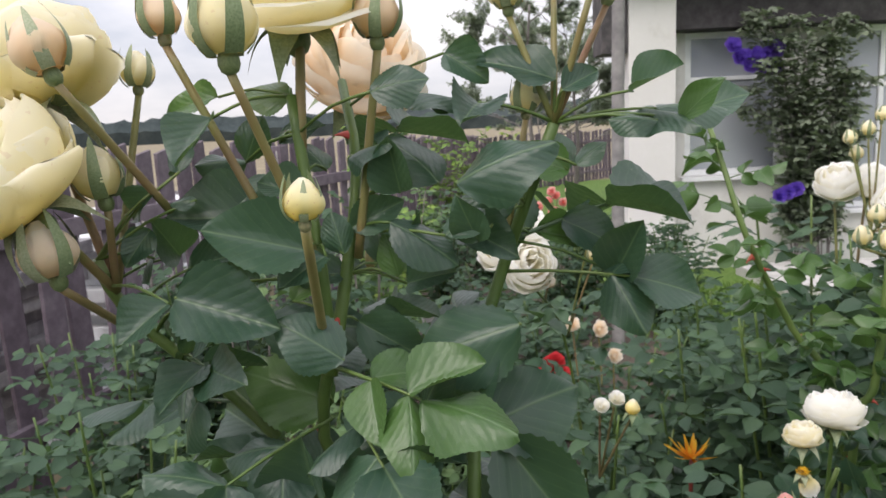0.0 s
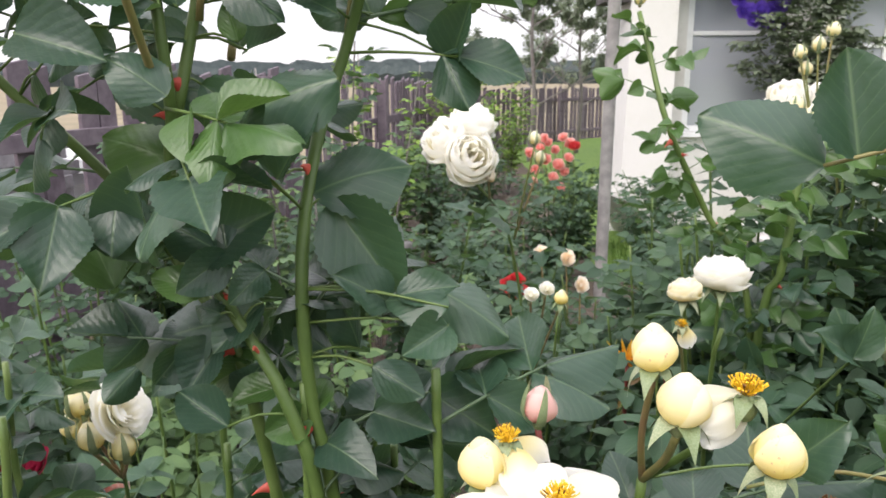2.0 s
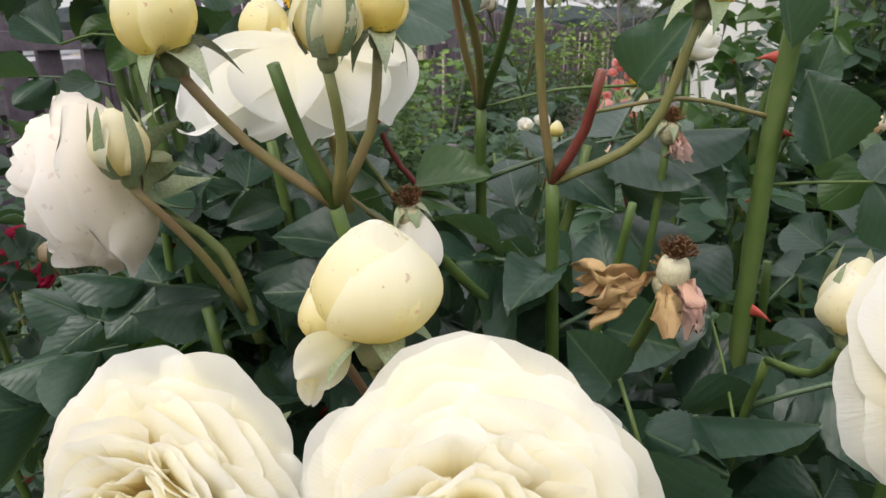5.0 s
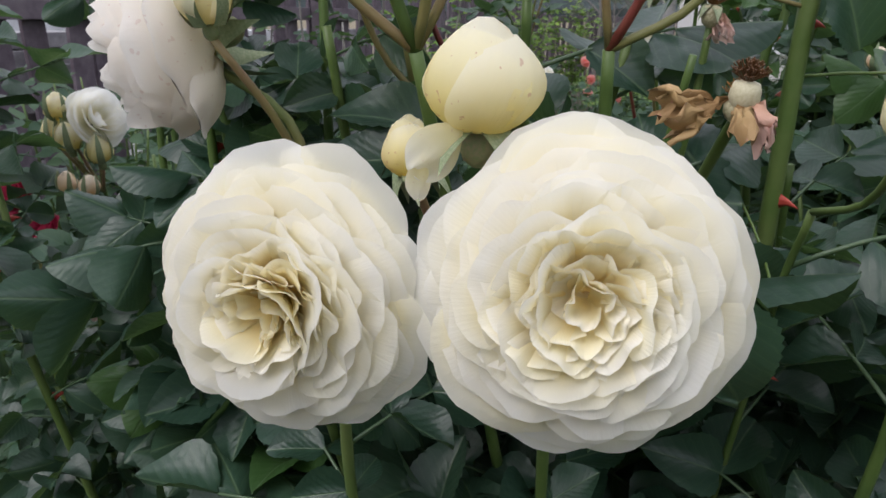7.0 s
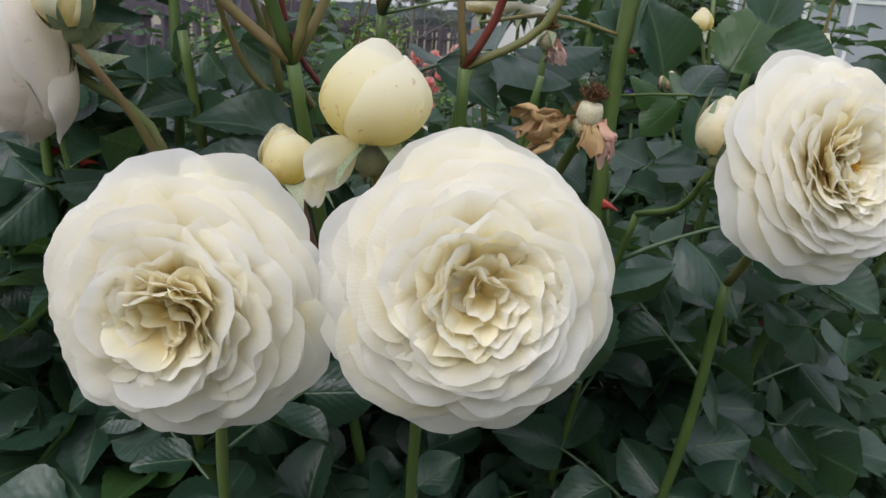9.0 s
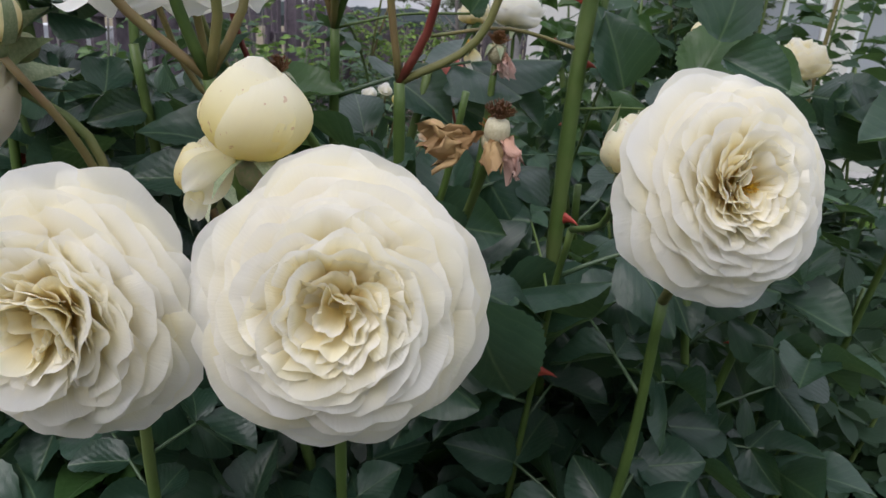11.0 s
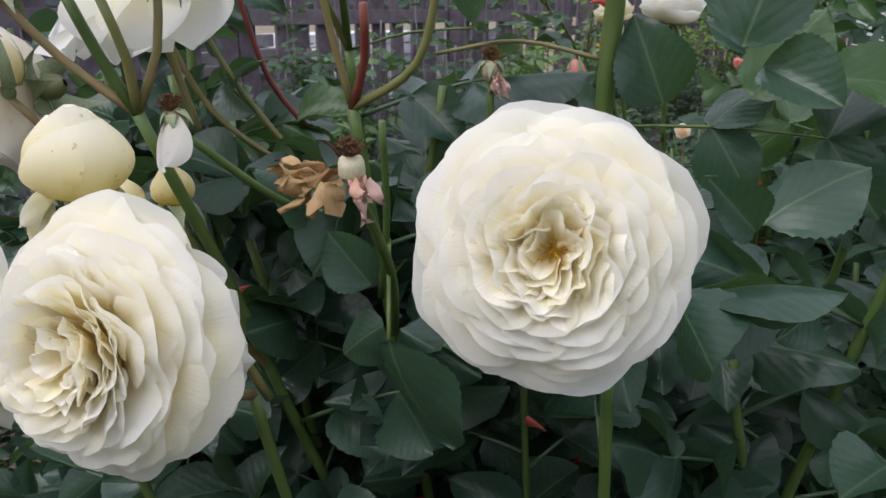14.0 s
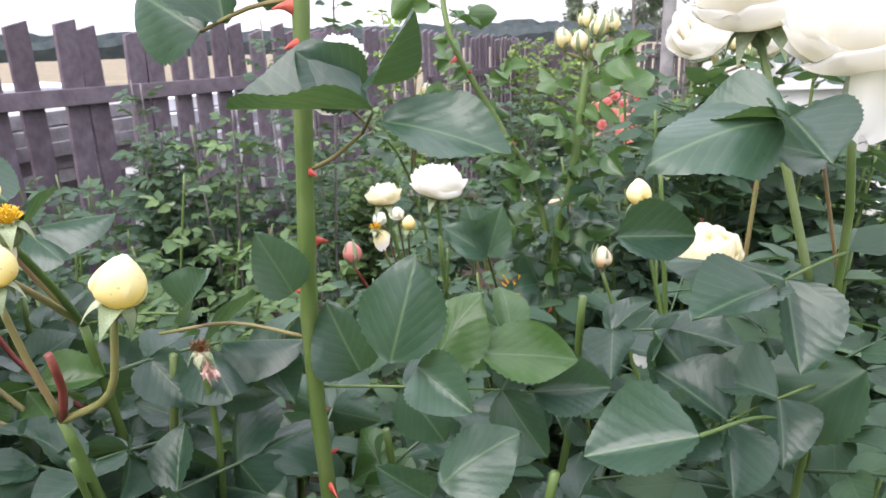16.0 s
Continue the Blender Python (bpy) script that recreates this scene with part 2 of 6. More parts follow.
def rough_mat(name, stops, scale, rough=0.85, bump=0.4, dist=0.01, big=None):
    k = Mat(name, rough=rough, spec=0.25)
    pos = k.coords("Object")
    rnd = k.add("ShaderNodeObjectInfo").outputs["Random"]
    t = k.math("ADD", k.noise(pos, scale, 6, 0.65), k.math("MULTIPLY", k.math("SUBTRACT", rnd, 0.5), 0.22))
    col = k.ramp(t, stops)
    if big:
        col = k.mix(k.math("MULTIPLY", k.noise(pos, big, 3), 0.6), col, stops[0][1])
    k.colour(col)
    k.bump(k.noise(pos, scale * 3.0, 5), bump, dist)
    return k.m


SOIL = rough_mat("garden_soil", [(0.3, (0.035, 0.026, 0.02)), (0.5, (0.075, 0.058, 0.045)), (0.72, (0.14, 0.115, 0.09))], 9.0, bump=0.9, dist=0.03, big=0.8)
FIELD = rough_mat("dry_field", [(0.3, (0.12, 0.105, 0.065)), (0.5, (0.18, 0.15, 0.095)), (0.7, (0.24, 0.20, 0.135))], 0.5)
PLASTER = rough_mat("whitewashed_wall", [(0.25, (0.50, 0.48, 0.45)), (0.45, (0.68, 0.67, 0.65)), (0.7, (0.74, 0.73, 0.72))], 2.6, bump=0.25, dist=0.01, big=1.3)
PAINT = rough_mat("white_frame_paint", [(0.3, (0.66, 0.67, 0.68)), (0.6, (0.76, 0.77, 0.78)), (0.8, (0.80, 0.80, 0.80))], 6.0, rough=0.45, bump=0.08)
CONCRETE = rough_mat("concrete", [(0.3, (0.30, 0.29, 0.27)), (0.5, (0.42, 0.41, 0.39)), (0.7, (0.52, 0.51, 0.49))], 5.0)
WOODBEAM = rough_mat("dark_weathered_beam", [(0.3, (0.035, 0.032, 0.034)), (0.5, (0.06, 0.056, 0.058)), (0.7, (0.10, 0.09, 0.09))], 7.0)
FENCE = rough_mat("brown_fence_paint", [(0.3, (0.085, 0.066, 0.080)), (0.5, (0.125, 0.100, 0.120)), (0.72, (0.175, 0.145, 0.165))], 14.0, rough=0.75, bump=0.3, dist=0.006)
PLANK = rough_mat("grey_old_board", [(0.3, (0.14, 0.13, 0.14)), (0.5, (0.26, 0.25, 0.26)), (0.7, (0.44, 0.43, 0.43))], 6.0)
SLATE = rough_mat("pale_roof_sheet", [(0.3, (0.42, 0.43, 0.45)), (0.5, (0.58, 0.59, 0.61)), (0.7, (0.70, 0.71, 0.72))], 3.0)
POLE = rough_mat("grey_wooden_pole", [(0.3, (0.13, 0.125, 0.125)), (0.5, (0.20, 0.19, 0.19)), (0.7, (0.28, 0.27, 0.26))], 9.0)
GRASSM = rough_mat("lawn_green", [(0.3, (0.05, 0.11, 0.022)), (0.5, (0.085, 0.16, 0.03)), (0.7, (0.14, 0.21, 0.05))], 30.0)
# bluish and a little paler, with distance haze worked into the colour
WOODS = rough_mat("far_woods", [(0.3, (0.03, 0.042, 0.045)), (0.5, (0.05, 0.066, 0.068)), (0.7, (0.075, 0.092, 0.09))], 0.2)
# pale, only partly clear: the low sky it would mirror put into the colour
gk = Mat("window_glass", rough=0.06, spec=0.6)
gk.colour((0.50, 0.53, 0.58))
gk.b.inputs["Transmission Weight"].default_value = 0.35
GLASS = gk.m
ck = Mat("lace_curtain", rough=0.9, spec=0.1)
ck.colour(ck.ramp(ck.noise(ck.coords("Object"), 22.0, 3), [(0.35, (0.36, 0.38, 0.41)), (0.65, (0.58, 0.60, 0.63))]))
CURTAIN = ck.m


# ---- mesh helpers ----
PLACE = {}


def mesh(name, verts, faces, mat, uvs=None, smooth=True):
    me = bpy.data.meshes.new(name)
    me.from_pydata([tuple(v) for v in verts], [], faces)
    if uvs is not None:
        layer = me.uv_layers.new(name="UVMap")
        flat = np.array(uvs, np.float32)[np.array([i for f in faces for i in f])]
        layer.data.foreach_set("uv", flat.ravel())
    me.polygons.foreach_set("use_smooth", [smooth] * len(me.polygons))
    me.materials.append(mat)
    me.update()
    return me


def thing(name, at, label, category, group="", kind=""):
    """An Empty at the base of a thing, to carry its parts."""
    ob = new(name)
    ob.empty_display_size = 0.05
    ob.matrix_basis = Matrix.Translation(at)
    PLACE[ob] = Matrix.Translation(at)
    return tagged(ob, label, category, group, kind)


def put(name, me, parent=None, world=None, label=""):
    """Links a mesh at a pose in the world, as a part of parent."""
    world = world or Matrix.Identity(4)
    ob = new(name, me)
    if parent is not None:
        ob.parent = parent
        ob.matrix_basis = PLACE[parent].inverted() @ world
    else:
        ob.matrix_basis = world
    PLACE[ob] = world
    if label:
        ob["label"] = label
    return ob


def part(name, bm, mat, parent=None, label="", world=None, smooth=False):
    me = bpy.data.meshes.new(name)
    bm.to_mesh(me)
    bm.free()
    me.materials.append(mat)
    me.polygons.foreach_set("use_smooth", [smooth] * len(me.polygons))
    return put(name, me, parent, world, label)


def box(size, bevel=0.0, at=(0, 0, 0)):
    bm = bmesh.new()
    bmesh.ops.create_cube(bm, size=1.0)
    for v in bm.verts:
        v.co = Vector((v.co.x * size[0] + at[0], v.co.y * size[1] + at[1], v.co.z * size[2] + at[2]))
    if bevel:
        bmesh.ops.bevel(bm, geom=bm.edges[:], offset=bevel, segments=2, profile=0.6, affect="EDGES")
    return bm


def smooth_line(pts, step):
    """A smooth line through a few points (Catmull-Rom)."""
    p = [Vector(q) for q in pts]
    p = [p[0] * 2 - p[1]] + p + [p[-1] * 2 - p[-2]]
    out = []
    for i in range(1, len(p) - 2):
        a, b, c, d = p[i - 1:i + 3]
        n = max(2, int((c - b).length / step))
        for j in range(n):
            t = j / n
            out.append(0.5 * ((2 * b) + (c - a) * t + (2 * a - 5 * b + 4 * c - d) * t * t + (3 * b - a - 3 * c + d) * t ** 3))
    out.append(p[-2])
    return out


def tube(line, r0, r1, sides=8, cap=True, knobs=0.0):
    """Vertices and faces of a tapered tube along a line."""
    vs, fs = [], []
    side = None
    n = len(line)
    for i, c in enumerate(line):
        d = (line[min(i + 1, n - 1)] - line[max(i - 1, 0)]).normalized()
        if side is None:
            side = d.orthogonal().normalized()
        side = (side - d * side.dot(d)).normalized()
        up = d.cross(side)
        r = r0 + (r1 - r0) * i / max(1, n - 1)
        r *= 1 + knobs * noise.noise(c * 60.0)
        for k in range(sides):
            a = 2 * math.pi * k / sides
            vs.append(c + (side * math.cos(a) + up * math.sin(a)) * r)
    for i in range(n - 1):
        for k in range(sides):
            fs.append((i * sides + k, i * sides + (k + 1) % sides, (i + 1) * sides + (k + 1) % sides, (i + 1) * sides + k))
    if cap:
        fs.append(tuple(range(sides))[::-1])
        fs.append(tuple((n - 1) * sides + k for k in range(sides)))
    return vs, fs


def frame_to(z, x_hint=(0, 0, 1)):
    """A rotation whose z axis is z and whose x axis lies near x_hint."""
    z = Vector(z).normalized()
    x = Vector(x_hint)
    x = x - z * x.dot(z)
    x = x.normalized() if x.length > 1e-4 else z.orthogonal().normalized()
    y = z.cross(x)
    return Matrix((x, y, z)).transposed().to_4x4()


def leaf_frame(direction, normal):
    """A rotation with x along direction and z near normal."""
    x = Vector(direction).normalized()
    z = Vector(normal)
    z = z - x * z.dot(x)
    z = z.normalized() if z.length > 1e-4 else x.orthogonal().normalized()
    return Matrix((x, z.cross(x), z)).transposed().to_4x4()


# ---- roses: leaves, stalks, blooms, buds ----
def leaflet_shape(rows, cols, width, fold, curl, wave, seed, teeth=True):
    """A serrated ovate blade of length 1 along x."""
    rnd = random.Random(seed)
    ph = rnd.uniform(0, 6)
    vs, fs, uv = [], [], []
    for i in range(rows + 1):
        s = i / rows
        w = width * (math.sin(math.pi * min(1.0, s ** 0.80)) ** 0.74) * (1 - 0.06 * s) * 1.03
        if not teeth:
            w *= 1 - 0.35 * s ** 3
        if i in (0, rows):
            w = 0.004
        tooth = 1.0
        if teeth and 0 < i < rows:
            tooth = 1.03 if i % 2 else 0.97
        for j in range(cols + 1):
            v = -1 + 2 * j / cols
            edge = abs(v) == 1
            x = s + (0.012 if edge and teeth and i % 2 == 0 and 0 < i < rows else 0)
            y = v * w * (tooth if edge else 1)
            z = fold * abs(v) ** 1.15 * w - curl * s * s + wave * math.sin(s * 8 + ph + v) * v * v * 0.5
            z += 0.0045 * math.sin((s - abs(v) * w * 0.6) * 38 + ph) * (abs(v) if abs(v) < 1 else 0.5)
            vs.append(Vector((x, y, z)))
            uv.append((s, 0.5 + 0.5 * v * w / width))
    for i in range(rows):
        for j in range(cols):
            a = i * (cols + 1) + j
            fs.append((a, a + cols + 1, a + cols + 2, a + 1))
    return vs, fs, uv


LEAFLETS, YOUNG = [], []
rust = leaflet_shape(10, 4, 0.2, 0.3, 0.2, 0.08, 5)
LEAF_RUST = mesh("rusty_leaf", rust[0], rust[1], leaf_mat("rusty_leaf", (0.14, 0.07, 0.03), (0.20, 0.11, 0.04), (0.24, 0.17, 0.05)), rust[2])
for q in range(7):
    sh = leaflet_shape(30, 8, 0.36 + 0.02 * (q % 4), (0.62, -0.44, 0.80, -0.28, 0.40, -0.58, 0.70)[q], (0.10, 0.30, 0.02, 0.40, 0.22, 0.26, 0.16)[q], 0.06 + 0.016 * q, q)
    LEAFLETS.append(mesh("leaflet", sh[0], sh[1], LEAF, sh[2]))
    YOUNG.append(mesh("young_leaflet", sh[0], sh[1], LEAF_YOUNG, sh[2]))


def rachis(length, droop, rad=0.0009):
    line = [Vector((length * t, 0, -droop * length * t * t)) for t in (0, 0.2, 0.4, 0.6, 0.8, 1.0)]
    return line, tube(line, rad * 1.3, rad * 0.8, 6)


def compound_shape(seed, pairs):
    """A rose leaf as one blade set: a stalk, an end leaflet and pairs; total length about 1."""
    rnd = random.Random(seed)
    line, (vs, fs) = rachis(0.62, rnd.uniform(0.05, 0.3), 0.0085)
    vs, fs = list(vs), list(fs)
    uv = [(0.5, 0.5)] * len(vs)
    spots = [(line[-1], 0.0, 0.43)]
    for k in range(pairs):
        f = 0.86 - 0.42 * k
        at = Vector((line[-1].x * f, 0, line[-1].z * f * f))
        for sgn in (-1, 1):
            spots.append((at, sgn * rnd.uniform(50, 72), 0.39 - 0.06 * k))
    for q, (at, turn, sc) in enumerate(spots):
        lv, lf, lu = leaflet_shape(18, 4, rnd.uniform(0.36, 0.43), rnd.choice((-1, 1, 1)) * rnd.uniform(0.35, 0.85), rnd.uniform(-0.05, 0.45), rnd.uniform(0.05, 0.14), seed * 11 + q)
        sc *= rnd.uniform(0.85, 1.12)
        m = Matrix.Translation(at) @ Euler((radians(rnd.uniform(-36, 36)), radians(rnd.uniform(-16, 38)), radians(turn + rnd.uniform(-10, 10)))).to_matrix().to_4x4() @ Matrix.Scale(sc, 4)
        n0 = len(vs)
        vs += [m @ v for v in lv]
        fs += [tuple(i + n0 for i in f) for f in lf]
        uv += lu
    return vs, fs, uv


COMPOUND = {}
for q in range(12):
    sh = compound_shape(q, 2 if q % 4 else 3)
    COMPOUND[q] = (mesh("leaf", sh[0], sh[1], LEAF, sh[2]), mesh("young_leaf", sh[0], sh[1], LEAF_YOUNG, sh[2]))


def grown_leaf(parent, base, direction, normal, total, seed, young=False):
    put("leaf", COMPOUND[seed % 12][1 if young else 0], parent, Matrix.Translation(base) @ leaf_frame(direction, normal) @ Matrix.Scale(total, 4))


def leaf(parent, base, direction, normal=(0, 0, 1), length=0.075, size=0.042, pairs=2, seed=0, young=False):
    """A compound rose leaf: a stalk with a leaflet at its end and pairs along it."""
    rnd = random.Random(seed)
    m = Matrix.Translation(base) @ leaf_frame(direction, normal)
    line, (vs, fs) = rachis(length, rnd.uniform(0.05, 0.3))
    stalk = put("leaf", mesh("leaf_stalk", vs, fs, CANE), parent, m)
    pool = YOUNG if young else LEAFLETS
    spots = [(line[-1], 0.0, 1.12)]
    for k in range(pairs):
        at = line[-1] * (0.86 - 0.44 * k)
        at.z = line[-1].z * (0.86 - 0.44 * k) ** 2
        for sgn in (-1, 1):
            spots.append((at, sgn * rnd.uniform(50, 72), 0.98 - 0.16 * k))
    for at, turn, grow in spots:
        d = size * grow * rnd.uniform(0.88, 1.12)
        pose_l = Matrix.Translation(at) @ Euler((radians(rnd.uniform(-22, 22)), radians(rnd.uniform(-8, 26)), radians(turn + rnd.uniform(-8, 8)))).to_matrix().to_4x4()
        put("leaflet", rnd.choice(pool), stalk, m @ pose_l @ Matrix.Diagonal((d, d * rnd.uniform(0.92, 1.12), d, 1)))
    return stalk


def single_leaf(parent, base, tip, normal, seed=0, young=False, wide=1.0):
    """One large leaflet set between two points, with its little stalk."""
    a, b = Vector(base), Vector(tip)
    d = (b - a).length
    m = Matrix.Translation(a) @ leaf_frame(b - a, normal) @ Matrix.Diagonal((d, d * wide, d, 1))
    return put("leaflet", (YOUNG if young else LEAFLETS)[seed % 7], parent, m)


def sprigs(parent, rows, near, seed):
    """Single leaves from foot to tip (x, y, z and the tip's x, z), each with a leaf stalk back to the nearest cane."""
    rnd = random.Random(seed)
    for bx, by, bz, tx, tz in rows:
        a, b = Vector((bx, by, bz)), Vector((tx, by - rnd.uniform(-0.012, 0.026), tz))
        # about one in eight takes the young green, standing in for leaves lit through
        single_leaf(parent, a, b, (rnd.uniform(-0.45, 0.45), -0.8, rnd.uniform(0.35, 0.9)), rnd.randrange(7), rnd.random() < 0.12, rnd.uniform(0.86, 1.08))
        root = min((q for line in near for q in line), key=lambda q: (q - a).length)
        if (root - a).length < 0.10:
            stalk(parent, a, root, 0.0008, (0, 0, 0.004), CANE)


def thorn_mesh():
    line = [Vector((0, 0, 0)), Vector((0.45, 0, 0.02)), Vector((0.8, 0, -0.06)), Vector((1.1, 0, -0.2))]
    vs, fs = [], []
    sides = 7
    for c, (ry, rz) in zip(line, ((0.16, 0.42), (0.10, 0.2), (0.06, 0.1), (0.008, 0.01))):
        for k in range(sides):
            a = 2 * math.pi * k / sides
            vs.append(c + Vector((0, ry * math.cos(a), rz * math.sin(a))))
    for i in range(3):
        for k in range(sides):
            fs.append((i * sides + k, i * sides + (k + 1) % sides, (i + 1) * sides + (k + 1) % sides, (i + 1) * sides + k))
    return mesh("thorn", vs, fs, THORN)


THORN_ME = thorn_mesh()


def cane(parent, pts, r0, r1, mat=None, thorns=0, seed=0, name="cane", lo=0.1, hi=0.95):
    line = smooth_line(pts, 0.02)
    vs, fs = tube(line, r0, r1, 9, knobs=0.12)
    ob = put(name, mesh(name, vs, fs, mat or CANE), parent)
    rnd = random.Random(seed)
    for k in range(thorns):
        i = int((lo + (hi - lo) * (k + rnd.random() * 0.8) / max(1, thorns)) * (len(line) - 2))
        d = (line[i + 1] - line[i]).normalized()
        out = (Matrix.Rotation(rnd.uniform(0, 6.28), 3, d) @ d.orthogonal()).normalized()
        s = rnd.uniform(0.007, 0.013)
        r = r0 + (r1 - r0) * i / len(line)
        put("thorn", THORN_ME, ob, Matrix.Translation(line[i] + out * r * 0.8) @ leaf_frame(out, d) @ Matrix.Diagonal((s, s, s, 1)))
    return line


def leaves_along(parent, line, first, last, gap, seed=0, size=0.04, length=0.07, young_at=2.0, keep=None):
    """Compound leaves in a spiral along a cane, between two shares of its length."""
    rnd = random.Random(seed)
    total = sum((b - a).length for a, b in zip(line, line[1:]))
    n = int(total * (last - first) / gap)
    for k in range(n):
        s = first + (last - first) * (k + rnd.uniform(-0.2, 0.2)) / max(1, n)
        i = min(len(line) - 2, max(0, int(s * (len(line) - 1))))
        d = (line[i + 1] - line[i]).normalized()
        ang = k * 2.4 + seed
        out = (Vector((math.cos(ang), math.sin(ang), 0)) + d * rnd.uniform(0.25, 0.8)).normalized()
        tipp = line[i] + out * (length + size)
        if keep and not (keep(tipp) and keep(line[i] + out * length * 0.6)):
            continue
        grown_leaf(parent, line[i], out, (out.x * -0.2 + rnd.uniform(-0.7, 0.7), out.y * -0.2 - rnd.uniform(-0.2, 1.1), rnd.uniform(0.6, 1.2)), (length + size) * rnd.uniform(0.8, 1.25), rnd.randrange(999), young=s > young_at or rnd.random() < 0.05)


def petal_shape(rt, zt, lean, half, base_r, base_z, ripple, seed, nu=9, nv=10, notch=0.0, tipcurl=0.0, belly=None):
    """A petal on a surface of revolution: a curved profile from the heart to the rim, half an angle wide."""
    rnd = random.Random(seed)
    p1, p2, p3 = rnd.uniform(0, 6.3), rnd.uniform(0, 6.3), rnd.uniform(0, 6.3)
    vs, fs, uv = [], [], []
    b0 = (base_r, base_z)
    b1 = (rt * (0.55 + 0.45 * lean), base_z + (zt - base_z) * (0.55 - 0.35 * lean))
    b1 = belly or b1
    b2 = (rt, zt)
    for i in range(nu + 1):
        s = i / nu
        r = (1 - s) ** 2 * b0[0] + 2 * s * (1 - s) * b1[0] + s * s * b2[0]
        z = (1 - s) ** 2 * b0[1] + 2 * s * (1 - s) * b1[1] + s * s * b2[1]
        if s > 0.72:
            e = (s - 0.72) / 0.28
            r += tipcurl * e * e * 0.5
            z -= tipcurl * e * e
        for j in range(nv + 1):
            v = across = -1 + 2 * j / nv
            wide = (0.38 + 0.62 * math.sin(math.pi * 0.5 * min(1, s * 1.25))) * half
            round_off = 1.0
            if belly and s > 0.66:
                round_off = (1 - 0.78 * ((s - 0.66) / 0.34) ** 2.2) ** 0.5
            wide *= round_off * (1.16 if belly else 1.0)
            v = v * round_off
            short = 1 - ((0.10 if belly else 0.26) * abs(v) ** 3.4 + notch * math.exp(-(v * 4) ** 2)) * s * s
            a = across * wide
            rip = ripple * s * s * (1.2 * math.sin(v * 2.6 + p1) + 0.7 * math.sin(v * 5.5 + s * 3 + p2) + 0.4 * math.sin(v * 12 + p3) * s)
            rim = 1 + s * s * ripple * (1.1 * math.sin(v * 3.1 + p3) + 0.7 * math.sin(v * 7.3 + p1) + 0.22 * math.sin(v * 17 + p2) * s)
            rr = max(0.001, (base_r + (r - base_r) * short) * rim + rip * (0.45 + 0.3 * lean))
            zz = base_z + (z - base_z) * short + rip * 0.8
            vs.append(Vector((rr * math.cos(a), rr * math.sin(a), zz)))
            uv.append((s * (1 - 0.1 * abs(v)), 0.5 + 0.5 * v))
    for i in range(nu):
        for j in range(nv):
            a = i * (nv + 1) + j
            fs.append((a, a + 1, a + nv + 2, a + nv + 1))
    return vs, fs, uv


def broad_petal(mat, seed, wide=0.5, droop=0.25, cup=0.12, ripple=0.03, name="petal"):
    """One loose petal of length 1 along x: narrow foot, rounded end, dished and a little wavy."""
    rnd = random.Random(seed)
    p1, p2 = rnd.uniform(0, 6.3), rnd.uniform(0, 6.3)
    vs, fs, uv = [], [], []
    nu, nv = 14, 12
    for i in range(nu + 1):
        s = math.sin(math.pi * 0.5 * i / nu) if i else 0.0
        w = wide * (0.22 + 0.78 * math.sin(math.pi * 0.5 * min(1.0, s / 0.58)))
        if s > 0.58:
            w *= math.sqrt(max(0.004, 1 - ((s - 0.58) / 0.43) ** 2.6))
        for j in range(nv + 1):
            v = -1 + 2 * j / nv
            rip = ripple * s * (math.sin(v * 3.0 + p1) + 0.6 * math.sin(v * 6.5 + s * 4 + p2)) + 0.05 * max(0.0, abs(v) - 0.7) * math.sin(p2 + v)
            vs.append(Vector((s + ripple * 0.8 * s * math.sin(v * 4 + p2), v * w, -droop * s * s + cup * (v * w / wide) ** 2 + rip)))
            uv.append((s, 0.5 + 0.5 * v))
    for i in range(nu):
        for j in range(nv):
            a = i * (nv + 1) + j
            fs.append((a, a + 1, a + nv + 2, a + nv + 1))
    return mesh(name, vs, fs, mat, uv)


def bloom_rings(kind):
    """Rings of a bloom of radius 1: count, rim radius, rim height, lean, half angle, ripple, outward curl of the rim."""
    if kind == "globe":
        return [(4, 0.98, 0.20, 1.0, 0.90, 0.065, 0.14, (1.06, -0.30)), (4, 0.92, 0.42, 1.0, 0.90, 0.06, 0.08, (1.14, -0.18)), (4, 0.82, 0.60, 1.0, 0.95, 0.045, 0.04, (1.14, -0.05)), (5, 0.68, 0.72, 1.0, 0.90, 0.05, 0.02, (1.04, 0.10)), (5, 0.52, 0.79, 1.0, 0.9, 0.06, 0.0, (0.86, 0.25)), (5, 0.36, 0.82, 1.0, 0.9, 0.07, 0.0, (0.6, 0.35)), (4, 0.2, 0.82, 1.0, 1.0, 0.07, 0.0, (0.36, 0.4))]
    if kind == "cup":
        # few broad petals
        return [(4, 1.00, 0.0, 0.9, 1.05, 0.02, 0.16), (4, 0.95, 0.24, 0.7, 1.0, 0.02, 0.10), (5, 0.82, 0.42, 0.5, 0.84, 0.03, 0.03), (5, 0.66, 0.5, 0.35, 0.8, 0.04, 0.0), (6, 0.48, 0.5, 0.2, 0.66, 0.05, 0.0),
                (5, 0.3, 0.46, 0.1, 0.7, 0.05, 0.0)]
    return [(5, 1.00, 0.35, 0.55, 0.8, 0.03, 0.10), (5, 0.85, 0.62, 0.32, 0.78, 0.03, 0.03), (5, 0.66, 0.78, 0.2, 0.8, 0.03, 0.0), (4, 0.44, 0.82, 0.1, 0.9, 0.03, 0.0), (3, 0.24, 0.8, 0.05, 1.1, 0.03, 0.0)]


RINGS = {}


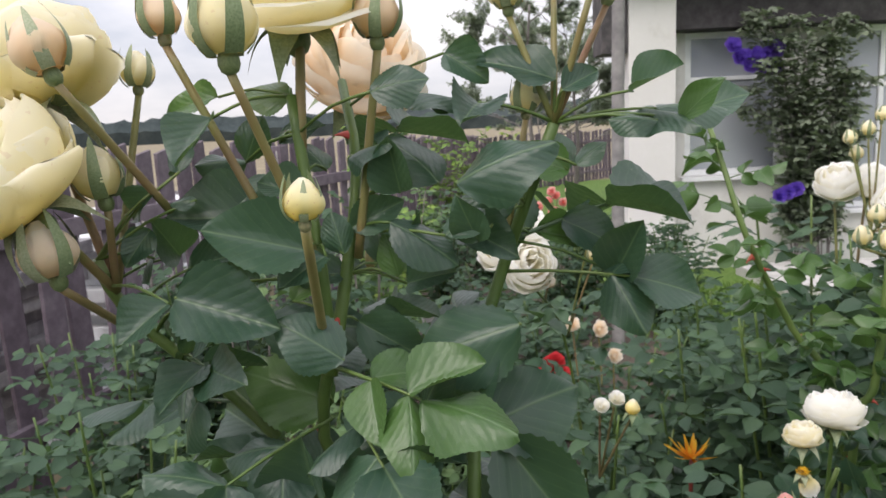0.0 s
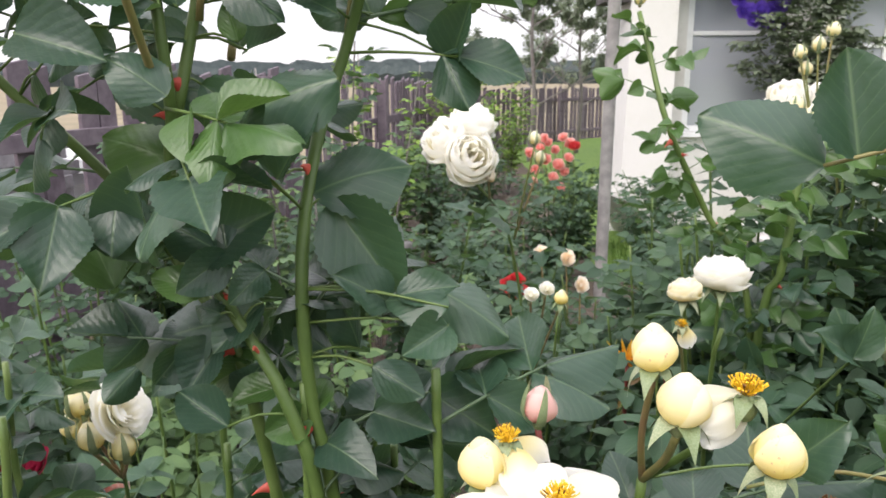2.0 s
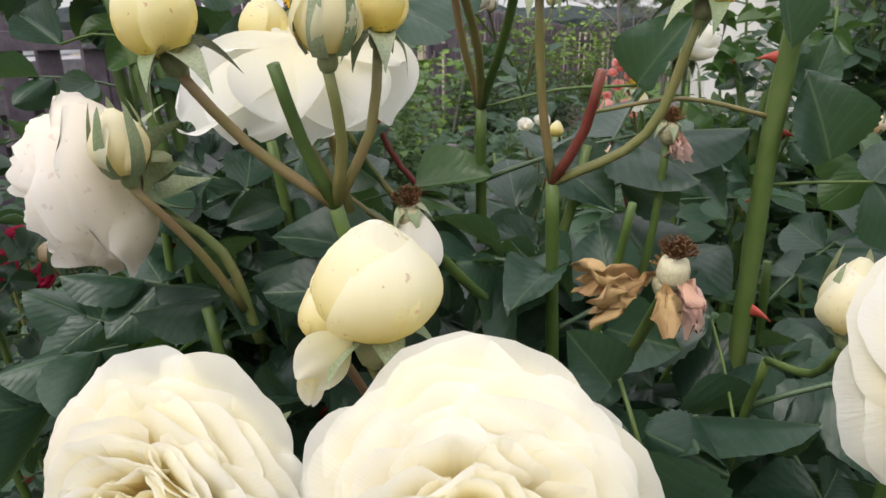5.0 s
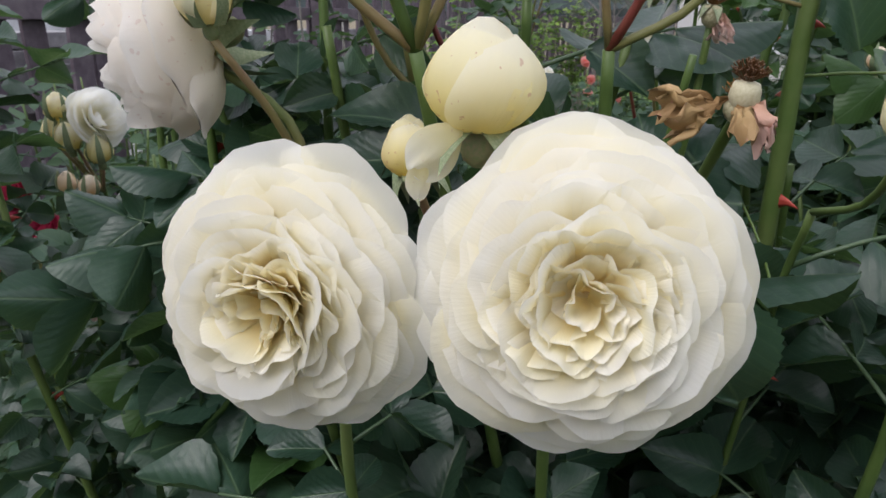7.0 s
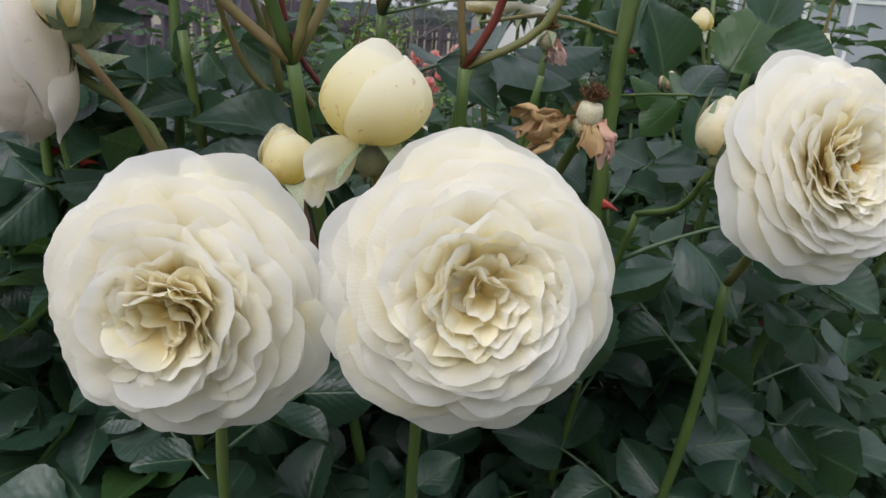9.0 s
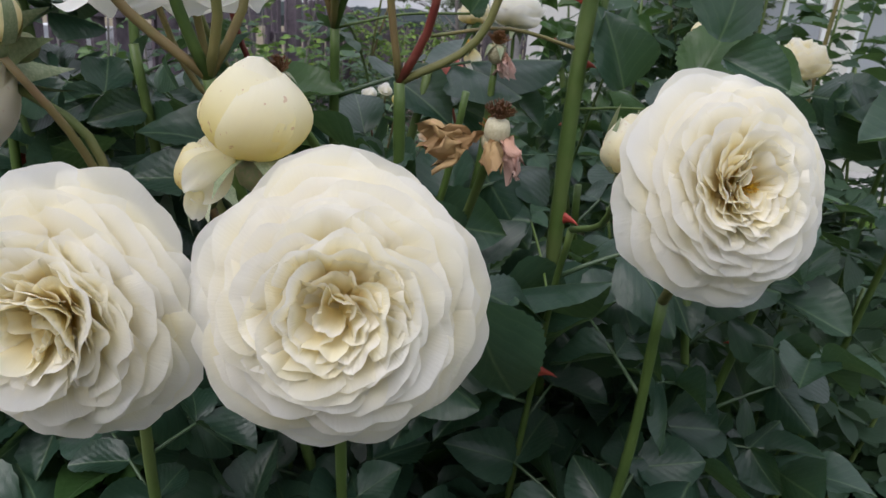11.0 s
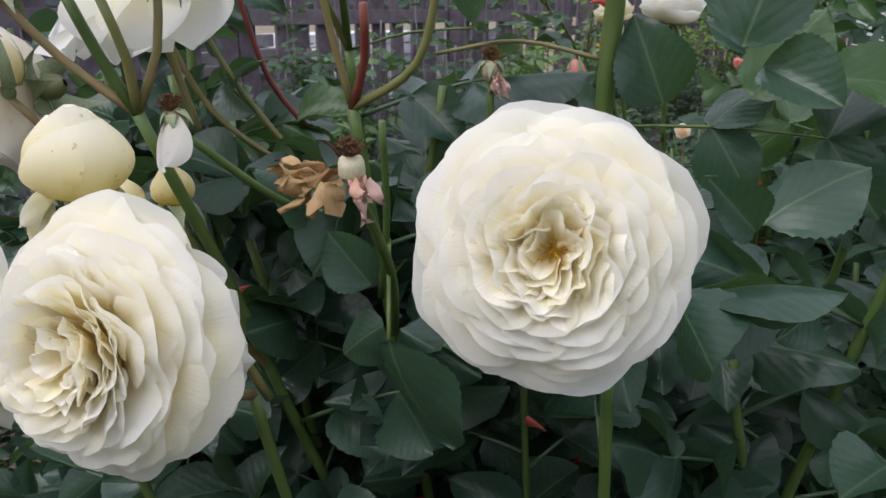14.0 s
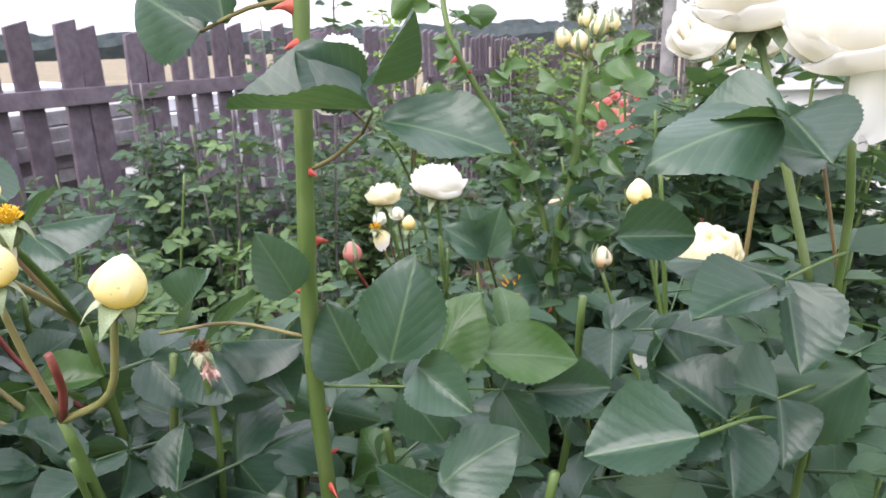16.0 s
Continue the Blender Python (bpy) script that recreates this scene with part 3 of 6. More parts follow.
def ring_meshes(kind, mat):
    key = (kind, mat.name)
    if key not in RINGS:
        made = []
        for r, (n, rt, zt, lean, half, ripple, curl, *belly) in enumerate(bloom_rings(kind)):
            some = []
            deep = -0.42
            for q in range(2):
                sh = petal_shape(rt, zt, lean, half * (1 + 0.12 * ((q % 2) - 0.5)), 0.05, deep, ripple * (0.85 + 0.12 * q), r * 7 + q, 10, 12, 0.03 if q % 2 else 0.0, curl, belly[0] if belly else (rt * (0.55 + 0.45 * lean), deep + (zt - deep) * (0.55 - 0.35 * lean)))
                some.append(mesh("petal", sh[0], sh[1], mat, sh[2]))
            made.append((n, some))
        RINGS[key] = made
    return RINGS[key]


def sepal_mesh(back):
    """A pointed sepal, turned back or hugging the bud."""
    vs, fs = [], []
    n = 9
    for i in range(n):
        s = i / (n - 1)
        w = 0.27 * (math.sin(math.pi * (0.16 + 0.84 * s)) ** 0.75) * (1 - s * 0.72) + 0.004
        if back:
            x, z = 0.12 + 0.66 * s - 0.16 * s * s, 0.10 * s - 0.62 * s ** 2.2
        else:
            x, z = 0.13 + 0.30 * math.sin(s * 2.4) * (1 - 0.55 * s), 0.02 + 0.95 * s
        for v in (-1, -0.5, 0, 0.5, 1):
            cup = 0.10 * v * v * (1 - s)
            vs.append(Vector((x - (cup if not back else 0), v * w, z + (cup if back else 0) - 0.03)))
    for i in range(n - 1):
        for j in range(4):
            a = i * 5 + j
            fs.append((a, a + 1, a + 6, a + 5))
    return mesh("sepal", vs, fs, SEPAL)


SEPALS = {True: sepal_mesh(1.0), False: sepal_mesh(0.0)}


def calyx_mesh(mat):
    prof = [(0.05, -0.34), (0.13, -0.28), (0.17, -0.18), (0.165, -0.08), (0.14, 0.0), (0.02, 0.03)]
    vs, fs, n = [], [], 12
    for r, z in prof:
        vs += [Vector((r * math.cos(6.2832 * k / n), r * math.sin(6.2832 * k / n), z)) for k in range(n)]
    for i in range(len(prof) - 1):
        fs += [(i * n + k, i * n + (k + 1) % n, (i + 1) * n + (k + 1) % n, (i + 1) * n + k) for k in range(n)]
    return mesh("calyx", vs, fs, mat)


CALYX, CALYX_OLD = calyx_mesh(HIP), calyx_mesh(HIP_OLD)


def rose_petal(rt, zt, theta, half, deep, crisp, seed, nu=13, nv=20, notch=0.0):
    """A crisp petal of a full rose: it rises from the heart to a wavy, slightly torn rim that meets the dome at an angle."""
    rnd = random.Random(seed)
    p = [rnd.uniform(0, 6.3) for _ in range(7)]
    ln = 0.30 * rt + 0.16
    b1 = (max(0.06, rt - ln * math.cos(theta)), zt - ln * math.sin(theta))
    skew = rnd.uniform(-0.16, 0.16)
    vs, fs, uv = [], [], []
    for i in range(nu + 1):
        s = math.sin(math.pi * 0.5 * i / nu) ** 0.9 if i else 0.0
        for j in range(nv + 1):
            v = -1 + 2 * j / nv
            torn = 0.024 * math.sin(v * 3.7 + p[0]) + 0.011 * math.sin(v * 8.7 + p[1]) + 0.005 * math.sin(v * 21 + p[2]) + notch * math.exp(-((v - skew) * 6) ** 2)
            q = s * (1 - 0.20 * abs(v - skew * 0.6) ** 3.0 - torn * s)
            r = (1 - q) ** 2 * 0.05 + 2 * q * (1 - q) * b1[0] + q * q * rt
            z = (1 - q) ** 2 * deep + 2 * q * (1 - q) * b1[1] + q * q * zt
            dr = 2 * (1 - q) * (b1[0] - 0.05) + 2 * q * (rt - b1[0])
            dz = 2 * (1 - q) * (b1[1] - deep) + 2 * q * (zt - b1[1])
            dl = math.hypot(dr, dz) + 1e-6
            wave = crisp * s * s * (1.0 * math.sin(v * 3.0 + p[3]) + 0.55 * math.sin(v * 6.6 + s * 2 + p[4]) + 0.20 * math.sin(v * 13 + p[5]) * s + 0.05 * math.sin(v * 29 + p[6]) * s)
            wave += 0.030 * v * s - 0.035 * max(0.0, s - 0.86) / 0.14 * rt * (0.6 + 0.4 * math.sin(v * 5 + p[2]))
            r, z = max(0.004, r - wave * dz / dl), z + wave * dr / dl
            wide = (0.34 + 0.66 * math.sin(math.pi * 0.5 * min(1.0, s * 1.35))) * half
            a = v * wide
            vs.append(Vector((r * math.cos(a), r * math.sin(a), z)))
            uv.append((s * (1 - 0.08 * abs(v)), 0.5 + 0.5 * v))
    for i in range(nu):
        for j in range(nv):
            a = i * (nv + 1) + j
            fs.append((a, a + 1, a + nv + 2, a + nv + 1))
    return vs, fs, uv


def full_rings(mat, heart):
    """Rings of a densely filled rose from the reflexed outer petals to the upright ones of the heart."""
    key = ("filled", mat.name)
    if key not in RINGS:
        made = []
        total = 15
        for k in range(total):
            p = k / (total - 1)
            rt = 1.05 - 0.87 * p ** 0.95
            zt = 0.34 - 0.50 * (max(0.0, rt - 0.35) / 0.65) ** 2 - 0.5 * max(0.0, 0.35 - rt) ** 2
            theta = radians(np.interp(p, (0, 0.15, 0.35, 0.6, 1), (-34, -6, 18, 46, 72)))
            half = float(np.interp(p, (0, 0.5, 1), (0.66, 0.70, 1.0)))
            crisp = float(np.interp(p, (0, 0.4, 1), (0.018, 0.030, 0.042)))
            some = []
            for q in range(4):
                sh = rose_petal(rt, zt, theta, half * (0.88 + 0.08 * q), -0.42 + 0.50 * p, crisp * (0.8 + 0.15 * q), 900 + k * 5 + q, notch=0.10 if q == 3 else 0.0)
                some.append(mesh("petal", sh[0], sh[1], heart if p > 0.6 else mat, sh[2]))
            made.append((8 if p < 0.2 else 7 if p < 0.5 else 6 if p < 0.7 else 5 if p < 0.9 else 4, some, p))
        RINGS[key] = made
    return RINGS[key]


def full_bloom(parent, at, facing, radius, seed, label, lean_x=(0, 0, 1), loose=0.5, calyx_size=0.045):
    """A large open double rose looking along facing; loose is how far single petals stand away from their ring."""
    rnd = random.Random(seed)
    f = Vector(facing).normalized()
    turn = frame_to(f, lean_x)
    world = Matrix.Translation(at) @ turn
    base = Matrix.Translation(Vector(at) - f * radius * 0.40) @ turn @ Matrix.Scale(calyx_size, 4)
    head = put("bloom", CALYX, parent, base, label)
    for k in range(5):
        put("sepal", SEPALS[True], head, base @ Matrix.Rotation(k * 1.2566 + seed, 4, "Z"))
    for n, some, p in full_rings(PETAL, PETAL_HEART):
        off = rnd.uniform(0, 6.28)
        for k in range(n):
            grow = 1.0 + rnd.uniform(-0.04, 0.03) * (1 + p)
            tilt = rnd.uniform(-5, 4) * (0.5 + 2.6 * p * loose)
            if p > 0.3 and rnd.random() < 0.16:
                tilt -= rnd.uniform(6, 22) * loose
            shift = Vector((rnd.uniform(-1, 1), rnd.uniform(-1, 1), 0)) * radius * 0.11 * max(0.0, p - 0.45)
            m = world @ Matrix.Translation(shift) @ Matrix.Rotation(off + 6.2832 * (k + rnd.uniform(-0.22, 0.22)) / n, 4, "Z") @ Euler((radians(rnd.uniform(-8, 8)), radians(tilt), radians(rnd.uniform(-8, 8)))).to_matrix().to_4x4()
            put("petal", rnd.choice(some), head, m @ Matrix.Scale(radius * grow, 4))
    folds = [full_rings(PETAL, PETAL_HEART)[q][1] for q in (9, 10, 11, 12)]
    for k in range(9):
        m = world @ Matrix.Translation(Vector((rnd.uniform(-1, 1) * 0.20, rnd.uniform(-1, 1) * 0.20, rnd.uniform(-0.04, 0.06))) * radius) @ Matrix.Rotation(k * 2.4, 4, "Z") @ Euler((radians(rnd.uniform(-22, 22)), radians(rnd.uniform(-24, 10)), radians(rnd.uniform(-40, 40)))).to_matrix().to_4x4()
        put("petal", rnd.choice(rnd.choice(folds)), head, m @ Matrix.Diagonal((radius * rnd.uniform(0.7, 1.0), radius * rnd.uniform(0.6, 0.9), radius * rnd.uniform(0.8, 1.05), 1)))
    return head


def bloom(parent, at, facing, radius, kind="cup", mat=None, seed=0, lean_x=(0, 0, 1), label="", sepals=True, calyx_size=0.045):
    """A rose bloom at its middle, looking along facing; its calyx is the part that carries the petals."""
    mat = mat or PETAL
    rnd = random.Random(seed)
    f = Vector(facing).normalized()
    turn = frame_to(f, lean_x)
    world = Matrix.Translation(at) @ turn
    base = Matrix.Translation(Vector(at) - f * radius * 0.40) @ turn @ Matrix.Scale(calyx_size, 4)
    head = put("bloom", CALYX, parent, base, label)
    if sepals:
        for k in range(5):
            put("sepal", SEPALS[True], head, base @ Matrix.Rotation(k * 1.2566 + seed, 4, "Z"))
    for r, (n, some) in enumerate(ring_meshes(kind, mat)):
        off = rnd.uniform(0, 6.28)
        for k in range(n):
            jit = 1.0 + (rnd.uniform(-0.04, 0.02) if r < 2 else rnd.uniform(-0.06, 0.05))
            tilt = rnd.uniform(-4, 4) if r < 3 else rnd.uniform(-7, 6) if r < 7 else rnd.uniform(-15, 11)
            m = world @ Matrix.Rotation(off + 6.2832 * (k + rnd.uniform(-0.2, 0.2)) / n, 4, "Z") @ Euler((radians(rnd.uniform(-9, 9)), radians(tilt), radians(rnd.uniform(-7, 7)))).to_matrix().to_4x4()
            put("petal", rnd.choice(some), head, m @ Matrix.Scale(radius * jit, 4))
    return head


BUDS = {}


def bud_radius(fat, s):
    """Profile of a bud of height 1: round below, drawn out to a blunt tip."""
    body = max(0.0, math.sin(math.pi * (0.08 + 0.92 * s) ** 0.88)) ** 0.66
    return fat * body * (1 - 0.10 * s) * (1 - 0.45 * max(0.0, (s - 0.72) / 0.28) * (1 - s)) + 0.055 * s ** 7 + 0.012


def hugging_sepal(fat):
    key = ("sepal", fat)
    if key not in BUDS:
        vs, fs = [], []
        n = 11
        for i in range(n):
            s = i / (n - 1)
            w = 0.160 * (1 - s) ** 0.7 * (0.8 + 0.5 * s) + 0.006
            r = bud_radius(fat, min(1.0, s * 0.98)) + 0.095 + 0.26 * max(0, s - 0.62) ** 1.4
            for v in (-1, -0.5, 0, 0.5, 1):
                a = v * w / max(0.12, r) + 0.22 * s * s
                vs.append(Vector((r * math.cos(a), r * math.sin(a), -0.03 + s * 1.16)))
        for i in range(n - 1):
            for j in range(4):
                a = i * 5 + j
                fs.append((a, a + 1, a + 6, a + 5))
        BUDS[key] = mesh("sepal", vs, fs, SEPAL)
    return BUDS[key]



def bud_meshes(mat, fat):
    key = (mat.name, fat)
    if key in BUDS:
        return BUDS[key]
    out = []
    for q in range(4):
        vs, fs, uv = [], [], []
        nu, nv = 11, 12
        span = 1.75 if q else 3.3
        for i in range(nu + 1):
            s = i / nu
            lift = 0.0
            for j in range(nv + 1):
                v = -1 + 2 * j / nv
                lift = 0.034 * q + 0.02 * (1 - abs(v)) * (q > 0) + 0.17 * max(0, abs(v) - 0.72) + 0.012 * math.sin(7 * s + 3 * v + q)
                top = 1.0 - 0.14 * abs(v) ** 2 * (q > 0) - 0.045 * q
                a = v * span + s * 0.5
                rr = bud_radius(fat, s * top) + lift * (0.35 + 0.65 * math.sin(math.pi * s)) * 0.9
                vs.append(Vector((rr * math.cos(a), rr * math.sin(a), s * top)))
                uv.append((0.25 + 0.7 * s, 0.5 + 0.5 * v))
        for i in range(nu):
            for j in range(nv):
                a = i * (nv + 1) + j
                fs.append((a, a + 1, a + nv + 2, a + nv + 1))
        out.append(mesh("bud_petal", vs, fs, mat, uv))
    BUDS[key] = out
    return out


def bud(parent, at, axis, width, mat=None, fat=0.40, back=True, seed=0, label=""):
    """A closed bud whose middle is at; width is its breadth, axis points to its tip."""
    mat = mat or PETAL_BUD
    tall = width / (2 * fat)
    a = Vector(axis).normalized()
    foot = Vector(at) - a * tall * 0.5
    turn = frame_to(a, (0.3, -1, 0.2))
    cal = Matrix.Translation(foot) @ turn @ Matrix.Scale(width * 1.15, 4)
    head = put("bud", CALYX, parent, cal, label)
    rnd = random.Random(seed)
    for k, me in enumerate(bud_meshes(mat, fat)):
        put("petal", me, head, Matrix.Translation(foot) @ turn @ Matrix.Rotation(seed + k * 2.2, 4, "Z") @ Matrix.Scale(tall, 4))
    for k in range(5):
        sc = min(width, 0.025) * rnd.uniform(1.1, 1.4) if back else tall * rnd.uniform(0.85, 1.08)
        put("sepal", SEPALS[True] if back else hugging_sepal(fat), head, Matrix.Translation(foot) @ turn @ Matrix.Rotation(k * 1.2566 + seed * 0.7, 4, "Z") @ Euler((0, radians(rnd.uniform(-14, 18) if back else rnd.uniform(-1, 7)), 0)).to_matrix().to_4x4() @ Matrix.Scale(sc, 4))
    return foot - a * width * 0.34


def stamens(parent, at, axis, size, mat, seed=0, count=70):
    rnd = random.Random(seed)
    turn = frame_to(axis)
    vs, fs = [], []
    for k in range(count):
        a, b = rnd.uniform(0, 6.28), rnd.uniform(0.05, 1.05)
        d = Vector((math.sin(b) * math.cos(a), math.sin(b) * math.sin(a), math.cos(b)))
        ln = size * rnd.uniform(0.6, 1.0)
        line = [d * size * 0.15, d * ln * 0.6 + Vector((rnd.uniform(-1, 1), rnd.uniform(-1, 1), 0)) * size * 0.08, d * ln, d * ln * 1.04 + Vector((0, 0, size * 0.02))]
        n0 = len(vs)
        for c, r in zip(line, (0.016, 0.012, 0.03, 0.045)):
            s1 = d.orthogonal().normalized() * r * size
            s2 = d.cross(s1)
            vs += [c + s1, c + s2, c - s1, c - s2]
        for i in range(3):
            for j in range(4):
                fs.append((n0 + i * 4 + j, n0 + i * 4 + (j + 1) % 4, n0 + i * 4 + 4 + (j + 1) % 4, n0 + i * 4 + 4 + j))
        fs.append((n0 + 12, n0 + 13, n0 + 14, n0 + 15))
    return put("stamen_brush", mesh("stamen_brush", vs, fs, mat), parent, Matrix.Translation(at) @ turn)


def spent(parent, at, axis, width, petals=2, petal_mat_=None, old=False, seed=0, label="", hang=0.035, drop=(0, -0.3, -1), sepals=5):
    """A spent bloom: calyx, brush of stamens and the last hanging petals."""
    a = Vector(axis).normalized()
    turn = frame_to(a, (0.2, -1, 0))
    base = Matrix.Translation(at) @ turn @ Matrix.Scale(width * (2.3 if sepals or old else 1.0), 4)
    head = put("spent_bloom", CALYX_OLD if old else CALYX, parent, base, label)
    for k in range(sepals):
        put("sepal", SEPALS[True], head, base @ Matrix.Rotation(k * 1.2566 + seed, 4, "Z") @ Matrix.Scale(0.42 if old else 0.55, 4))
    stamens(head, at, a, width * (0.62 if old else 0.72), STAMEN_OLD if old else STAMEN, seed, 130)
    if not old:
        stamens(head, at, a, width * 0.74, STAMEN_OLD, seed + 1, 14)
    rnd = random.Random(seed)
    for k in range(petals):
        dry = old and petal_mat_ in (PETAL_DRY, PETAL_DRYPINK)
        sh = petal_shape(1.0, 0.1, 0.6, 0.24 if dry else 0.5, 0.03, 0.0, 0.2 if dry else 0.13, seed * 5 + k, 14, 12, 0.1, 0.35)
        if dry:
            sh = ([v + noise.noise_vector(v * 4.5 + Vector((k * 3.0, seed, 0))) * 0.16 + noise.noise_vector(v * 11 + Vector((k, seed, 5))) * 0.06 for v in sh[0]], sh[1], sh[2])
        me = mesh("hanging_petal", sh[0], sh[1], petal_mat_ or PETAL, sh[2]) if dry else broad_petal(petal_mat_ or PETAL, seed * 7 + k, rnd.uniform(0.36, 0.5), rnd.uniform(0.1, 0.4), -0.15, 0.07, "hanging_petal")
        d = (Vector(drop) + Vector((rnd.uniform(-0.7, 0.7), rnd.uniform(-0.4, 0.3), rnd.uniform(-0.2, 0.2)))).normalized()
        put("petal", me, head, Matrix.Translation(at) @ leaf_frame(d, (rnd.uniform(-0.5, 0.5), -1, 0.3)) @ Matrix.Scale(hang * rnd.uniform(0.8, 1.1), 4))
    return Vector(at) - a * width * 0.7


def stalk(parent, top, low, r=0.0022, bend=(0, 0, 0), mat=None):
    a, b = Vector(top), Vector(low)
    mid = (a + b) * 0.5 + Vector(bend)
    line = smooth_line([b, mid, a], 0.012)
    vs, fs = tube(line, r * 1.15, r, 8)
    put("flower_stalk", mesh("flower_stalk", vs, fs, mat or STALK), parent)
    return line


# ---- ground, field, lawn ----
def make_ground():
    xs = [-700, -200, -60, -20, -8] + [-5 + 0.2 * i for i in range(58)] + [8, 14, 40, 200, 700]
    ys = [-200, -40, -10, -5] + [-3.4 + 0.2 * i for i in range(92)] + [16, 19, 24, 40, 90, 250, 700]
    vs, fs, mats = [], [], []
    for y in ys:
        for x in xs:
            near = max(0.0, min(1.0, (5 - abs(x)) * 0.6)) * max(0.0, min(1.0, (10 - abs(y - 4)) * 0.4))
            vs.append((x, y, near * (noise.noise(Vector((x * 1.7, y * 1.7, 0))) * 0.045 + noise.noise(Vector((x * 5, y * 5, 3))) * 0.018) - 0.05))
    w = len(xs)
    for j in range(len(ys) - 1):
        for i in range(w - 1):
            fs.append((j * w + i, j * w + i + 1, (j + 1) * w + i + 1, (j + 1) * w + i))
            x, y = (xs[i] + xs[i + 1]) / 2, (ys[j] + ys[j + 1]) / 2
            ragged = 0.45 * noise.noise(Vector((x * 1.3, y * 1.3, 8))) + 0.25 * noise.noise(Vector((x * 4, y * 4, 1)))
            fence_x = -2.48 + 0.32 * y if y < 6 else -0.56 + 0.153 * (y - 6.0)
            outside = x < fence_x - 0.15 or y > 21
            lawn = (x > 1.5 + ragged and y > 1.9 + ragged) or x > 2.7 + ragged or y < -2.2 + ragged
            mats.append(1 if outside else 2 if lawn else 0)
    me = mesh("ground", vs, fs, SOIL)
    me.materials.append(FIELD)
    me.materials.append(GRASSM)
    me.polygons.foreach_set("material_index", mats)
    tagged(put("ground", me), "dark garden soil with lawn and dry field beyond", "ground", kind="structure")


make_ground()


def far_woods():
    vs, fs = [], []
    rnd = random.Random(4)
    n = 240
    for row in range(3):
        d = 330 + row * 25
        for i in range(n + 1):
            a = radians(-75 + 150 * i / n)
            h = 7 + 4 * noise.noise(Vector((i * 0.11, row * 3.0, 0))) + 2.5 * rnd.random() + row * 1.5
            x, y = d * math.sin(a), d * math.cos(a)
            vs += [(x, y, -0.5), (x * 0.995, y * 0.995, h * 0.6), (x, y, h)]
    for row in range(3):
        for i in range(n):
            for k in range(2):
                a = (row * (n + 1) + i) * 3 + k
                fs.append((a, a + 3, a + 4, a + 1))
    tagged(put("backdrop", mesh("backdrop", vs, fs, WOODS, smooth=False)), "dark line of far woods behind the field", "woods", kind="structure")


far_woods()


def joined_blades(name, spots, mat, seed, parent=None, wide=0.006, tall=0.09, lean=0.5, label="", cat=""):
    rnd = random.Random(seed)
    vs, fs = [], []
    for x, y in spots:
        h = tall * rnd.uniform(0.5, 1.3)
        a = rnd.uniform(0, 6.28)
        dx, dy = math.cos(a), math.sin(a)
        l = lean * h * rnd.uniform(0.2, 1)
        b = rnd.uniform(0, 6.28)
        n0 = len(vs)
        for t, w in ((0, 1.0), (0.55, 0.8), (1.0, 0.05)):
            cx, cy, cz = x + math.cos(b) * l * t * t, y + math.sin(b) * l * t * t, -0.06 + h * t
            vs += [(cx - dx * wide * w, cy - dy * wide * w, cz), (cx + dx * wide * w, cy + dy * wide * w, cz)]
        fs += [(n0, n0 + 1, n0 + 3, n0 + 2), (n0 + 2, n0 + 3, n0 + 5, n0 + 4)]
    return tagged(put(name, mesh(name, vs, fs, mat, smooth=False), parent), label, cat, kind="stuff")


rg = random.Random(12)
joined_blades("grass", [(1.5 + 3.4 * rg.random() ** 0.8, 1.9 + 4.6 * rg.random()) for _ in range(15000)], GRASSM, 5, label="short green lawn grass beside the house", cat="grass")


# ---- fence ----
PICKET = box((0.022, 0.104, 1.49), 0.004)
for v in PICKET.verts:
    v.co.z += 0.745 + (0.012 * (v.co.y / 0.052) if v.co.z > 0 else 0.0)
PICKET_ME = bpy.data.meshes.new("picket")
PICKET.to_mesh(PICKET_ME)
PICKET.free()
PICKET_ME.materials.append(FENCE)


def fence(start, end, gap, label, seed, first_post=0.0, post_gap=2.6):
    a, b = Vector(start), Vector(end)
    d = (b - a).normalized()
    ln = (b - a).length
    yaw = math.atan2(d.y, d.x) - math.pi / 2
    root = thing("fence", a, label, "fence", kind="")
    rnd = random.Random(seed)
    side = Vector((d.y, -d.x, 0))
    for z in (0.42, 1.20):
        bm = box((0.035, ln, 0.075), 0.004)
        part("rail", bm, FENCE, root, world=Matrix.Translation((a + b) / 2 + Vector((0, 0, z)) + side * 0.032) @ Matrix.Rotation(yaw, 4, "Z"))
    n = int(ln / gap)
    for k in range(n):
        p = a + d * (k * gap + rnd.uniform(-0.012, 0.012))
        put("picket", PICKET_ME, root, Matrix.Translation(p + Vector((0, 0, rnd.uniform(-0.02, 0.035)))) @ Matrix.Rotation(yaw, 4, "Z") @ Matrix.Rotation(radians(rnd.uniform(-2.4, 2.4)), 4, "X"))
    k = first_post
    while k < ln:
        bm = box((0.08, 0.08, 1.5), 0.006, (0, 0, 0.72))
        part("post", bm, FENCE, root, world=Matrix.Translation(a + d * k + side * 0.095) @ Matrix.Rotation(yaw, 4, "Z"))
        k += post_gap


fence((-2.032, 1.399, 0.0), (-0.56, 5.997, 0.0), 0.16, "weathered brown wooden picket fence along the rose bed", 3, 0.6, 2.75)
fence((-0.53, 6.10, -0.02), (1.0, 16.1, -0.22), 0.17, "weathered brown wooden picket fence along the back of the bed", 5, 0.4)
fence((1.04, 16.2, -0.24), (5.6, 20.5, -0.24), 0.16, "brown wooden picket fence closing the far end", 8)


